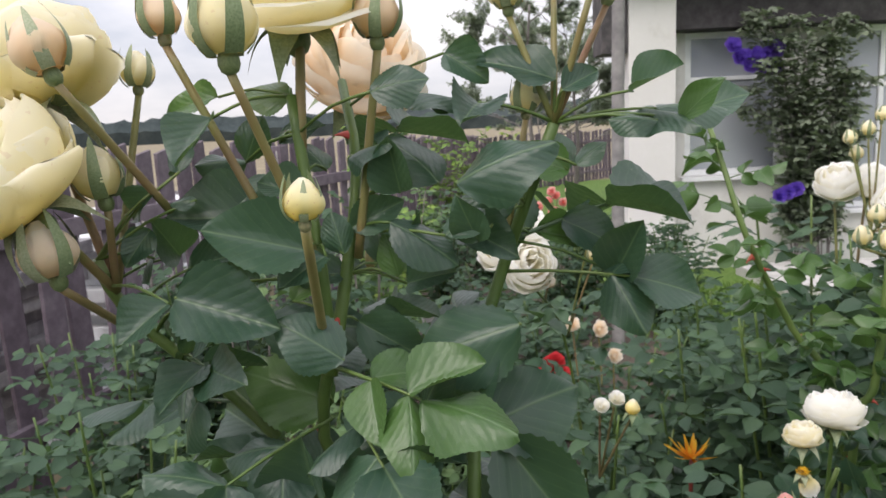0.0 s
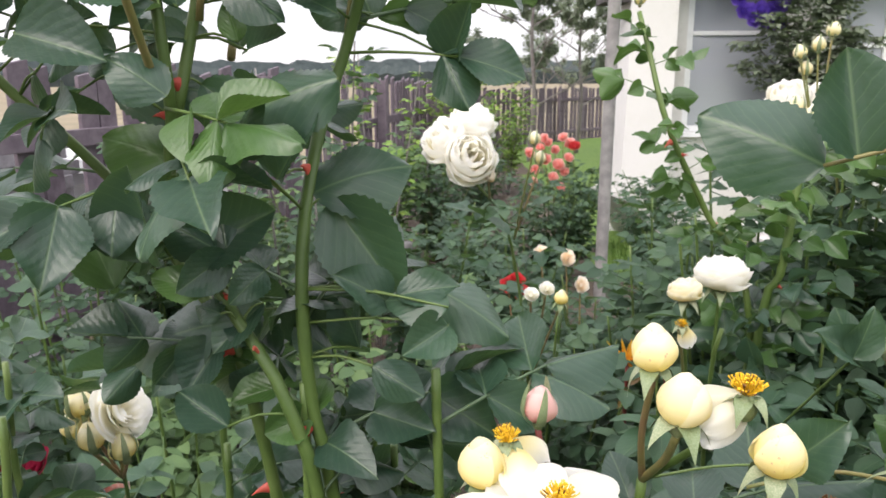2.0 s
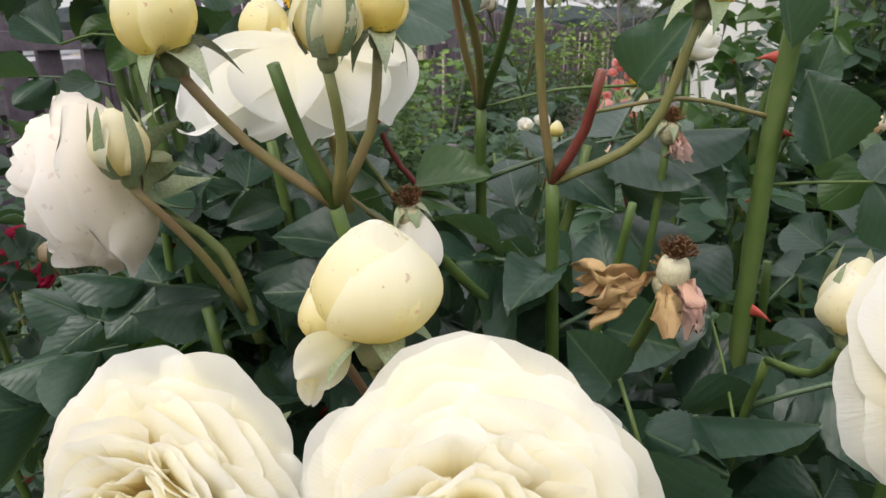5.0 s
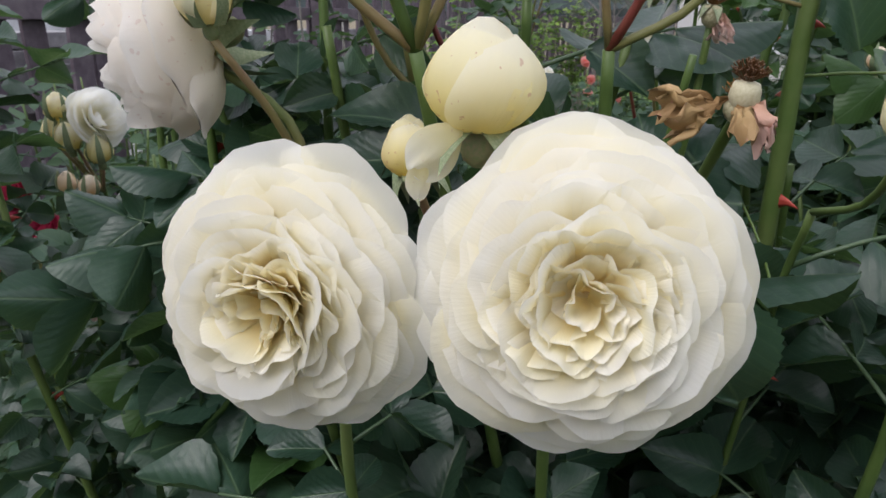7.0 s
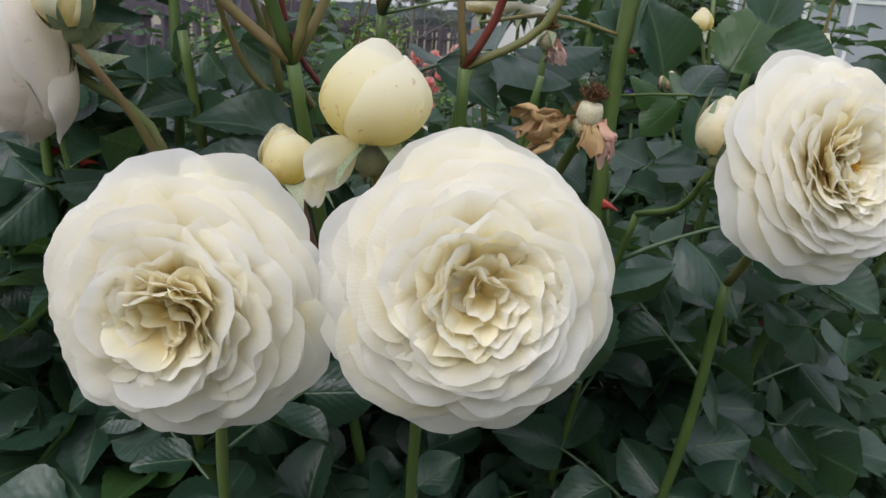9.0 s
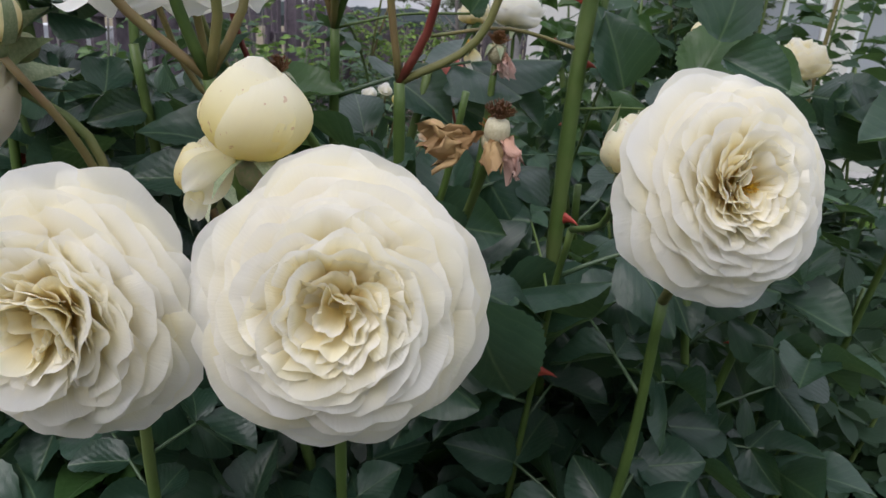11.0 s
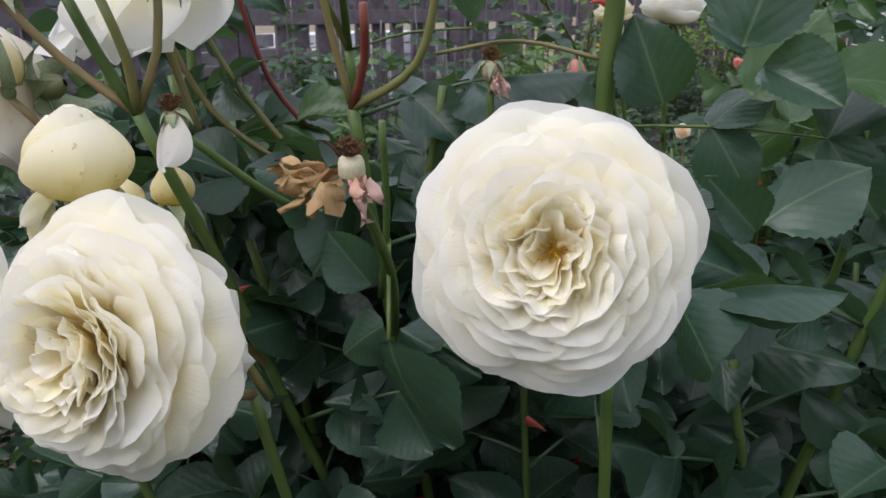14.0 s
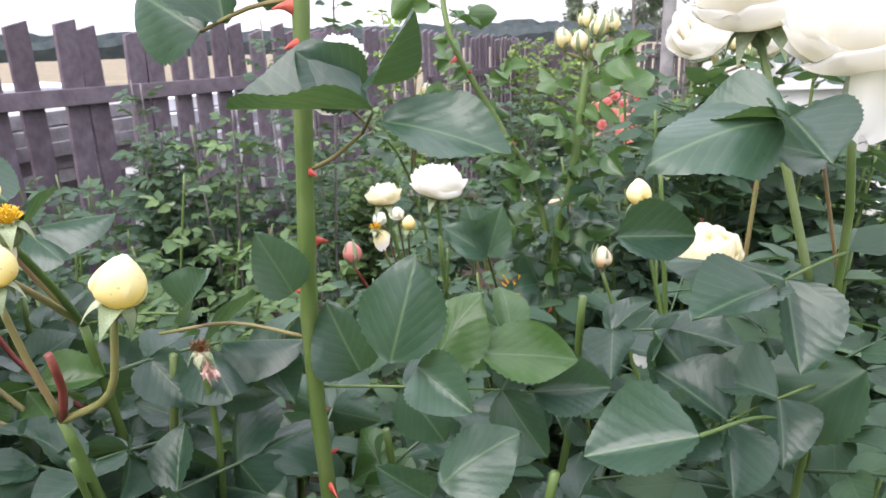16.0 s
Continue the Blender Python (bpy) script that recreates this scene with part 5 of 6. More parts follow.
low = spent(main, (0.379, 0.222, 1.158), (0.05, -0.2, 1), 0.015, 2, PETAL_DRYPINK, old=True, seed=6, hang=0.021, drop=(0.1, -0.3, -1), sepals=0, label="withered rose with brown and pink shrivelled petals")
dead = spent(main, (0.377, 0.226, 1.152), (0.05, 0.2, 1), 0.012, 5, PETAL_DRY, old=True, seed=7, hang=0.027, drop=(-0.75, -0.15, -0.30), sepals=0, label="withered brown rose")
stalk(main, low, (0.345, 0.345, 1.02), 0.0024, (0.008, 0, 0), CANE)
low = bud(main, (0.433, 0.206, 1.153), (0.05, 0, 1), 0.018, fat=0.36, back=False, seed=12, mat=PETAL_CREAM, label="small green-cream bud")
stalk(main, low, (0.435, 0.281, 1.094), 0.0016, (0.004, -0.004, -0.006), CANE)
bud(main, (0.281, 0.179, 1.163), (0.04, -0.06, 1), 0.0350, PETAL_OPEN, 0.49, True, 13, "opening cream bud with brown flecks")
stalk(main, (0.280, 0.180, 1.142), (0.312, 0.25, 1.02), 0.0024, (0.0, 0.01, 0))
put("hanging_petal", broad_petal(PETAL_CREAM, 71, 0.42, 0.1, -0.15, 0.08, "hanging_petal"), main, Matrix.Translation((0.274, 0.170, 1.147)) @ leaf_frame((-0.75, -0.2, -0.7), (0.1, -1, 0.3)) @ Matrix.Scale(0.021, 4))
put("hanging_petal", broad_petal(PETAL_CREAM, 72, 0.28, 0.3, -0.3, 0.05, "hanging_petal"), main, Matrix.Translation((0.263, 0.168, 1.138)) @ leaf_frame((-0.1, -0.1, -1), (0.3, -1, 0.1)) @ Matrix.Scale(0.016, 4))
low = bud(main, (0.248, 0.232, 1.129), (-0.25, 0, 0.95), 0.0195, fat=0.42, seed=14)
stalk(main, low, (0.275, 0.31, 1.0), 0.002)
low = bud(main, (0.243, 0.278, 1.125), (-0.1, 0, 1), 0.0195, fat=0.42, seed=15)
stalk(main, low, (0.275, 0.31, 1.0), 0.002)
stalk(main, (0.3705, 0.275, 1.1655), (0.352, 0.31, 1.06), 0.0019, (0.003, 0, 0), CANE)

for base, tip, nrm, sd in (((0.379, 0.256, 1.061), (0.397, 0.246, 0.997), (-0.55, -0.8, 0.2), 3), ((0.374, 0.262, 1.066), (0.343, 0.262, 1.044), (0.1, -0.8, 0.5), 1), ((0.382, 0.264, 1.064), (0.425, 0.262, 1.046), (0.0, -0.75, 0.6), 5), ((0.366, 0.266, 1.085), (0.345, 0.262, 1.112), (0.2, -0.9, 0.3), 2)):
    single_leaf(main, base, tip, nrm, sd, wide=1.05)
stalk(main, (0.379, 0.256, 1.061), (0.362, 0.30, 1.098), 0.0011, (0, 0, 0.004), CANE)

# the thick green cane beside it
tall = thing("rose_cane", (0.51, 0.50, -0.05), "tall thick green rose cane with red thorns", "rose bush", "rose bushes")
cane(tall, [(0.47, 0.48, -0.05), (0.466, 0.45, 0.5), (0.462, 0.412, 1.0), (0.461, 0.40, 1.15), (0.464, 0.395, 1.22), (0.470, 0.390, 1.30), (0.480, 0.392, 1.48), (0.478, 0.41, 1.66)], 0.0075, 0.005, thorns=20, seed=21, lo=0.5)
stalk(tall, (0.360, 0.386, 1.191), (0.461, 0.396, 1.188), 0.0012, (0, 0, 0.009), STALK)
leaf(tall, (0.463, 0.405, 1.148), (0.98, -0.10, 0.12), (-0.1, -0.85, 0.6), 0.14, 0.052, 2, 302)
stalk(tall, (0.400, 0.416, 1.384), (0.476, 0.392, 1.40), 0.0013, (0, 0, 0.004))
single_leaf(tall, (0.401, 0.416, 1.384), (0.336, 0.432, 1.420), (-0.25, -0.85, 0.45), 1, wide=1.12)
single_leaf(tall, (0.418, 0.412, 1.388), (0.408, 0.420, 1.452), (-0.15, -0.9, 0.2), 2, wide=1.1)
single_leaf(tall, (0.450, 0.402, 1.394), (0.462, 0.395, 1.445), (0.1, -0.9, 0.2), 5, wide=1.1)
single_leaf(tall, (0.524, 0.355, 1.339), (0.448, 0.340, 1.343), (0.1, -0.35, 1), 2, wide=0.92)
single_leaf(tall, (0.531, 0.350, 1.333), (0.600, 0.335, 1.327), (-0.1, -0.55, 0.9), 4, wide=0.95)
single_leaf(tall, (0.518, 0.360, 1.352), (0.553, 0.345, 1.386), (0.9, -0.4, 0.2), 0, wide=0.9)
single_leaf(tall, (0.514, 0.370, 1.344), (0.484, 0.355, 1.371), (-0.1, -0.8, 0.4), 6, wide=1.1)
stalk(tall, (0.524, 0.357, 1.338), (0.513, 0.371, 1.325), 0.001)
stalk(tall, (0.513, 0.371, 1.325), (0.471, 0.391, 1.30), 0.0012, (0, 0, -0.003))
leaf(tall, (0.470, 0.41, 1.02), (0.7, -0.4, 0.2), (0, -0.5, 1), 0.09, 0.05, 2, 305)
leaf(tall, (0.475, 0.42, 0.95), (-0.6, -0.2, 0.3), (0, -0.5, 1), 0.09, 0.05, 2, 306)
leaf(tall, (0.48, 0.44, 0.85), (0.8, 0.1, 0.2), (0, -0.5, 1), 0.09, 0.055, 2, 307)

# front leaves
sprigs(main, [(0.460, 0.379, 1.225, 0.447, 1.267), (0.384, 0.386, 1.206, 0.403, 1.243), (0.530, 0.341, 1.199, 0.546, 1.254), (0.542, 0.394, 1.169, 0.564, 1.221), (0.575, 0.397, 1.181, 0.638, 1.181), (0.542, 0.357, 1.189, 0.577, 1.173), (0.495, 0.397, 1.164, 0.476, 1.213), (0.741, 0.450, 1.118, 0.695, 1.174), (0.349, 0.386, 1.064, 0.291, 1.100), (0.437, 0.386, 1.071, 0.367, 1.079), (0.548, 0.348, 1.106, 0.523, 1.137), (0.553, 0.359, 1.108, 0.591, 1.149), (0.824, 0.450, 1.156, 0.756, 1.102), (0.656, 0.387, 1.262, 0.701, 1.261)], lines, 84)

# ---- the tall flowering bush ----
left = thing("rose_bush", (0.09, 0.52, -0.05), "tall rose bush topped by butter-yellow blooms and buds", "rose bush", "rose bushes")
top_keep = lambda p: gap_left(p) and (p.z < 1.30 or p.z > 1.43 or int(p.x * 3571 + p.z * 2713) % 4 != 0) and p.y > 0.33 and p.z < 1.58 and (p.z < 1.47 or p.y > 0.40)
c1 = cane(left, [(0.10, 0.52, -0.05), (0.12, 0.46, 0.6), (0.10, 0.41, 1.10), (0.080, 0.404, 1.232), (0.035, 0.43, 1.30), (0.002, 0.445, 1.363), (0.011, 0.432, 1.414), (0.012, 0.424, 1.462), (0.0, 0.44, 1.56)], 0.0085, 0.0032, thorns=16, seed=31, lo=0.4)
c2 = cane(left, [(0.10, 0.52, -0.05), (0.13, 0.47, 0.6), (0.105, 0.42, 1.12), (0.09, 0.415, 1.24), (0.088, 0.42, 1.33), (0.095, 0.455, 1.40), (0.112, 0.470, 1.452), (0.142, 0.447, 1.539)], 0.008, 0.0036, thorns=13, seed=32, lo=0.4)
c3 = cane(left, [(0.09, 0.52, -0.05), (0.10, 0.48, 0.6), (0.05, 0.45, 1.18), (0.0, 0.46, 1.31), (-0.054, 0.475, 1.375), (-0.108, 0.457, 1.439), (-0.118, 0.445, 1.475)], 0.008, 0.0034, thorns=11, seed=33, lo=0.4)
c4 = cane(left, [(0.011, 0.432, 1.405), (0.022, 0.445, 1.46), (0.03, 0.46, 1.52), (0.02, 0.50, 1.57)], 0.004, 0.0028, thorns=3, seed=34)
for q, (ln, a, b) in enumerate(((c1, 0.50, 0.98), (c2, 0.50, 0.99), (c3, 0.50, 0.98), (c4, 0.1, 0.95))):
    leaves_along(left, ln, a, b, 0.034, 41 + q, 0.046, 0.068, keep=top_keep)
for q in range(16):
    rnd = random.Random(150 + q)
    x, y = -0.25 + 0.028 * q, rnd.uniform(0.40, 0.68)
    h = rnd.uniform(1.02, 1.22) if x < 0.06 else rnd.uniform(1.05, 1.27)
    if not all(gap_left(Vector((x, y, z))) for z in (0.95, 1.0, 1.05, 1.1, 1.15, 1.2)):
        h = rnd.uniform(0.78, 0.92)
    ln = cane(left, [(0.09 + (x - 0.09) * 0.2, 0.53, -0.05), (0.09 + (x - 0.09) * 0.7, (0.53 + y) / 2, h * 0.5), (x, y, h * 0.85), (x, y, h)], 0.006, 0.003, thorns=4, seed=160 + q, lo=0.4)
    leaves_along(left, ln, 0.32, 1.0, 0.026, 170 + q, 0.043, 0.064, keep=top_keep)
JL = (-0.112, 0.452, 1.455)
bloom(left, (-0.142, 0.407, 1.519), (-0.45, -0.35, 0.75), 0.047, "globe", PETAL_CREAM, 51, label="butter-yellow rose bloom seen from the side")
stalk(left, (-0.128, 0.418, 1.50), JL, 0.0024)
bloom(left, (-0.143, 0.455, 1.577), (-0.30, 0.2, 0.92), 0.046, "globe", PETAL_CREAM, 52, label="butter-yellow rose bloom seen from the side")
stalk(left, (-0.138, 0.452, 1.555), JL, 0.0024)
bloom(left, (0.005, 0.442, 1.615), (0.05, -0.25, 0.95), 0.050, "cup", PETAL_CREAM, 53, label="butter-yellow rose bloom seen from below")
stalk(left, (0.006, 0.447, 1.595), (0.004, 0.435, 1.53), 0.0026)
bloom(left, (0.021, 0.590, 1.581), (0.35, -0.55, 0.65), 0.048, "globe", PETAL_PEACH, 54, label="peach-tinted double rose bloom")
stalk(left, (0.02, 0.60, 1.56), (0.03, 0.50, 1.45), 0.0026)
for at, ax, w, to, mt, sd in (
    ((-0.107, 0.436, 1.525), (-0.15, 0, 1), 0.025, JL, PETAL_CREAM, 61), ((-0.123, 0.404, 1.489), (-0.2, -0.1, 1), 0.026, (-0.108, 0.457, 1.43), PETAL_PEACH, 62),
    ((-0.115, 0.407, 1.589), (-0.35, 0, 0.9), 0.025, (-0.075, 0.45, 1.50), PETAL_PEACH, 63), ((-0.105, 0.500, 1.584), (0.05, 0, 1), 0.019, JL, PETAL_CREAM, 64),
    ((-0.016, 0.379, 1.593), (-0.05, -0.05, 1), 0.029, (0.010, 0.42, 1.475), PETAL_CREAM, 65), ((0.049, 0.428, 1.600), (0.02, 0, 1), 0.023, (0.03, 0.44, 1.47), PETAL_PEACH, 66),
    ((-0.061, 0.427, 1.604), (-0.1, 0, 1), 0.020, (-0.01, 0.43, 1.48), PETAL_PEACH, 67), ((0.020, 0.345, 1.513), (0, 0, 1), 0.016, (0.013, 0.41, 1.43), PETAL_BUD, 68)):
    low = bud(left, at, ax, w * 0.9, fat=0.41, back=False, mat=mt, seed=sd, label="closed bud with long green sepals")
    stalk(left, low, to, 0.0022)
JR = (0.142, 0.447, 1.539)
for at, ax, w, sd in (((0.118, 0.455, 1.615), (-0.1, 0, 1), 0.017, 71), ((0.160, 0.430, 1.625), (0.0, 0, 1), 0.019, 72), ((0.175, 0.445, 1.62), (0.2, 0, 1), 0.02, 73), ((0.128, 0.46, 1.556), (0, 0, 1), 0.014, 74), ((0.148, 0.47, 1.63), (0.05, 0, 1), 0.018, 75)):
    low = bud(left, at, ax, w, fat=0.36, back=False, seed=sd, mat=PETAL_CREAM)
    stalk(left, low, JR if at[2] > 1.57 else (0.112, 0.470, 1.452), 0.0018, mat=STALK)
leaf(left, JR, (0.95, -0.1, 0.25), (-0.1, -0.3, 1), 0.055, 0.035, 1, 401)
leaf(left, JR, (-0.8, -0.2, 0.45), (0.2, -0.2, 1), 0.05, 0.034, 1, 402)
leaf(left, (0.112, 0.470, 1.452), (0.9, -0.25, 0.05), (0, -0.6, 1), 0.075, 0.036, 1, 403)
leaf(left, (0.02, 0.40, 1.42), (0.75, -0.6, -0.05), (-0.1, -0.5, 1), 0.055, 0.045, 2, 404, young=True)
leaf(left, (0.02, 0.41, 1.40), (0.4, -0.85, -0.2), (0, -0.6, 1), 0.06, 0.047, 2, 405)
leaf(left, (0.01, 0.43, 1.38), (-0.6, -0.7, -0.05), (0, -0.6, 1), 0.08, 0.047, 2, 406)

left_lines = [c1, c2, c3, c4]
# leaves of the crown
sprigs(left, [(-0.028, 0.462, 1.492, -0.080, 1.496), (-0.059, 0.468, 1.467, -0.083, 1.441), (-0.032, 0.462, 1.454, -0.060, 1.461), (-0.080, 0.442, 1.513, -0.100, 1.496), (0.050, 0.424, 1.491, 0.086, 1.476), (0.096, 0.411, 1.481, 0.085, 1.503), (0.089, 0.436, 1.484, 0.115, 1.475), (0.118, 0.434, 1.496, 0.091, 1.506), (0.052, 0.441, 1.458, 0.048, 1.482), (0.027, 0.439, 1.487, 0.057, 1.501), (-0.029, 0.443, 1.431, 0.031, 1.439), (0.027, 0.443, 1.433, 0.066, 1.407), (-0.081, 0.456, 1.441, -0.102, 1.421), (-0.001, 0.453, 1.470, -0.020, 1.452), (-0.086, 0.447, 1.474, -0.106, 1.466)], left_lines, 17)
# leaves between the flower stalks
sprigs(left, [(-0.067, 0.448, 1.522, -0.073, 1.543), (-0.081, 0.487, 1.521, -0.061, 1.540), (-0.059, 0.447, 1.506, -0.074, 1.507), (-0.040, 0.490, 1.524, -0.063, 1.529), (-0.034, 0.464, 1.525, -0.022, 1.548), (-0.020, 0.472, 1.516, -0.040, 1.504), (-0.084, 0.481, 1.469, -0.091, 1.495), (-0.073, 0.466, 1.464, -0.042, 1.478), (-0.011, 0.453, 1.535, 0.013, 1.547), (0.015, 0.446, 1.519, 0.002, 1.539), (0.028, 0.440, 1.525, 0.047, 1.539), (-0.041, 0.479, 1.443, -0.065, 1.457), (-0.013, 0.461, 1.442, 0.003, 1.461), (0.056, 0.444, 1.453, 0.082, 1.464), (0.040, 0.488, 1.456, 0.035, 1.483), (-0.088, 0.451, 1.490, -0.100, 1.473)], left_lines, 91)
# upper leaves
sprigs(left, [(0.009, 0.409, 1.480, -0.040, 1.497), (0.016, 0.416, 1.476, -0.006, 1.466), (0.046, 0.401, 1.558, 0.070, 1.567), (-0.003, 0.454, 1.560, -0.030, 1.568), (-0.044, 0.457, 1.562, -0.079, 1.559), (-0.036, 0.417, 1.550, -0.050, 1.527), (0.083, 0.457, 1.580, 0.107, 1.565), (0.085, 0.400, 1.512, 0.127, 1.537), (0.056, 0.433, 1.506, 0.051, 1.536), (0.077, 0.446, 1.509, 0.054, 1.542), (0.068, 0.446, 1.479, 0.063, 1.497), (0.079, 0.408, 1.485, 0.096, 1.502), (0.025, 0.419, 1.476, 0.021, 1.498), (0.005, 0.428, 1.508, -0.021, 1.515)], left_lines, 84)
# leaves of the upright shoot
sprigs(left, [(0.150, 0.451, 1.512, 0.116, 1.526), (0.153, 0.469, 1.511, 0.140, 1.536), (0.154, 0.448, 1.515, 0.167, 1.530), (0.130, 0.479, 1.474, 0.116, 1.512), (0.129, 0.470, 1.475, 0.092, 1.485), (0.134, 0.478, 1.475, 0.165, 1.466), (0.181, 0.470, 1.447, 0.192, 1.482), (0.145, 0.436, 1.556, 0.166, 1.567), (0.143, 0.447, 1.562, 0.103, 1.580), (0.182, 0.434, 1.554, 0.201, 1.565), (0.207, 0.430, 1.538, 0.220, 1.558), (0.221, 0.472, 1.538, 0.258, 1.556), (0.196, 0.429, 1.537, 0.170, 1.544)], left_lines, 189)
# lower leaves
sprigs(left, [(-0.059, 0.399, 1.461, -0.005, 1.449), (-0.065, 0.406, 1.457, -0.086, 1.443), (0.025, 0.391, 1.427, -0.001, 1.452), (0.009, 0.444, 1.384, -0.041, 1.410), (-0.042, 0.447, 1.302, -0.065, 1.353), (0.005, 0.407, 1.330, 0.001, 1.390), (0.028, 0.447, 1.318, 0.026, 1.372), (0.061, 0.390, 1.392, 0.069, 1.426), (0.075, 0.423, 1.377, 0.104, 1.422), (0.093, 0.436, 1.366, 0.150, 1.395), (0.105, 0.436, 1.362, 0.150, 1.302), (0.061, 0.398, 1.386, 0.021, 1.398), (0.116, 0.409, 1.436, 0.056, 1.422), (0.019, 0.418, 1.332, 0.072, 1.358), (-0.056, 0.407, 1.403, -0.073, 1.374)], left_lines, 84)
# middle leaves
sprigs(left, [(0.026, 0.442, 1.279, -0.053, 1.262), (0.027, 0.444, 1.268, 0.006, 1.235), (0.068, 0.453, 1.286, 0.113, 1.303), (0.120, 0.432, 1.265, 0.117, 1.299), (0.102, 0.433, 1.259, 0.084, 1.283), (0.132, 0.397, 1.267, 0.161, 1.257), (0.178, 0.399, 1.292, 0.151, 1.281), (0.141, 0.417, 1.301, 0.117, 1.326), (0.147, 0.410, 1.307, 0.183, 1.318), (0.178, 0.396, 1.304, 0.141, 1.315), (0.166, 0.452, 1.302, 0.219, 1.282), (0.037, 0.414, 1.295, 0.016, 1.300), (0.037, 0.397, 1.313, 0.000, 1.325), (0.059, 0.433, 1.296, 0.029, 1.270), (0.042, 0.396, 1.228, 0.009, 1.246), (0.035, 0.444, 1.227, 0.052, 1.251)], left_lines, 91)

# ---- bushes round about ----
white = rose_bush((0.55, 0.88, -0.05), 1.02, 0.22, 8, 5, "rose bush with small white blooms and buds", keep=lambda p: p.z < 1.13, canes=[[(0.55, 0.88, -0.05), (0.53, 0.86, 0.6), (0.49, 0.79, 1.05), (0.487, 0.757, 1.16)]], group="rose bushes")
bloom(white, (0.484, 0.765, 1.216), (0.10, 0.1, 0.95), 0.031, "globe", PETAL_WHITE, 81, label="small open white bloom", calyx_size=0.03)
bloom(white, (0.432, 0.725, 1.212), (-0.1, 0, 1), 0.019, "globe", PETAL_CREAM, 82, calyx_size=0.025)
stalk(white, (0.484, 0.765, 1.20), (0.488, 0.78, 1.08), 0.002, mat=CANE)
stalk(white, (0.432, 0.726, 1.20), (0.46, 0.77, 1.04), 0.002, mat=CANE)
low = spent(white, (0.425, 0.71, 1.180), (0, -0.2, 1), 0.012, 3, PETAL, seed=11, hang=0.022)
stalk(white, low, (0.46, 0.77, 1.04), 0.0016)
low = bud(white, (0.401, 0.693, 1.160), (-0.1, 0, 1), 0.017, mat=PETAL_CORAL, fat=0.38, back=False, seed=83)
stalk(white, low, (0.45, 0.77, 1.0), 0.0017, mat=STALK_RED)

shoot = cane(white, [(0.60, 0.97, -0.05), (0.64, 0.97, 0.7), (0.600, 0.955, 1.13), (0.542, 0.977, 1.251), (0.476, 0.965, 1.373), (0.455, 1.0, 1.47), (0.446, 1.03, 1.525)], 0.0085, 0.0035, thorns=10, seed=181, lo=0.5)
leaves_along(white, shoot, 0.62, 1.0, 0.026, 77, 0.032, 0.046, young_at=0.1)
low = bud(white, (0.446, 1.03, 1.545), (0, 0, 1), 0.013, fat=0.36, mat=PETAL_CREAM, back=False, seed=118)
shoot = cane(white, [(0.56, 0.95, -0.05), (0.60, 0.95, 0.7), (0.617, 0.945, 1.11), (0.633, 0.937, 1.173), (0.648, 0.945, 1.30), (0.655, 0.955, 1.345)], 0.0085, 0.0055, thorns=9, seed=182, lo=0.5)
leaves_along(white, shoot, 0.70, 1.0, 0.018, 78, 0.038, 0.055, young_at=0.9)
for at, sd in (((0.621, 0.96, 1.376), 183), ((0.643, 0.94, 1.372), 184), ((0.667, 0.96, 1.390), 185), ((0.684, 0.97, 1.394), 186), ((0.652, 0.98, 1.40), 187)):
    low = bud(white, at, (random.Random(sd).uniform(-0.25, 0.25), 0, 1), 0.019, fat=0.38, mat=PETAL_CREAM, back=False, seed=sd)
    stalk(white, low, (0.655, 0.955, 1.345), 0.0018)

for tip, sd in (((0.538, 0.61, 1.226), 1), ((0.569, 0.61, 1.228), 4), ((0.519, 0.61, 1.211), 6)):
    single_leaf(white, (0.556, 0.62, 1.180), tip, (0.1 * sd - 0.3, -0.8, 0.6), sd)
stalk(white, (0.556, 0.62, 1.180), (0.57, 0.80, 1.0), 0.0014, mat=CANE)

fwb = rose_bush((0.36, 1.46, -0.05), 1.05, 0.24, 8, 6, "rose bush carrying one heavy cluster of white roses", canes=[[(0.36, 1.46, -0.05), (0.36, 1.45, 0.7), (0.309, 1.41, 1.114), (0.22, 1.29, 1.27)]], keep=lambda p: p.z < 1.22, group="rose bushes")
bloom(fwb, (0.182, 1.262, 1.326), (-0.4, -0.5, 0.6), 0.047, "globe", PETAL_WHITE, 91, label="white double rose in a cluster")
bloom(fwb, (0.218, 1.235, 1.302), (0.15, -0.85, 0.35), 0.048, "globe", PETAL_WHITE, 92, label="white double rose in a cluster")
bloom(fwb, (0.222, 1.275, 1.355), (0.25, -0.2, 0.85), 0.044, "globe", PETAL_WHITE, 93, label="white double rose in a cluster")
low = bud(fwb, (0.255, 1.225, 1.275), (0.1, -0.4, 0.5), 0.018, mat=PETAL_PEACH, seed=94, back=False)
stalk(fwb, low, (0.26, 1.32, 1.22), 0.002)
for at in ((0.345, 1.35, 1.33), (0.36, 1.38, 1.29)):
    low = bud(fwb, at, (0, 0, 1), 0.019, mat=PETAL_CREAM, seed=95, back=False)
    stalk(fwb, low, (0.315, 1.41, 1.12), 0.0018)

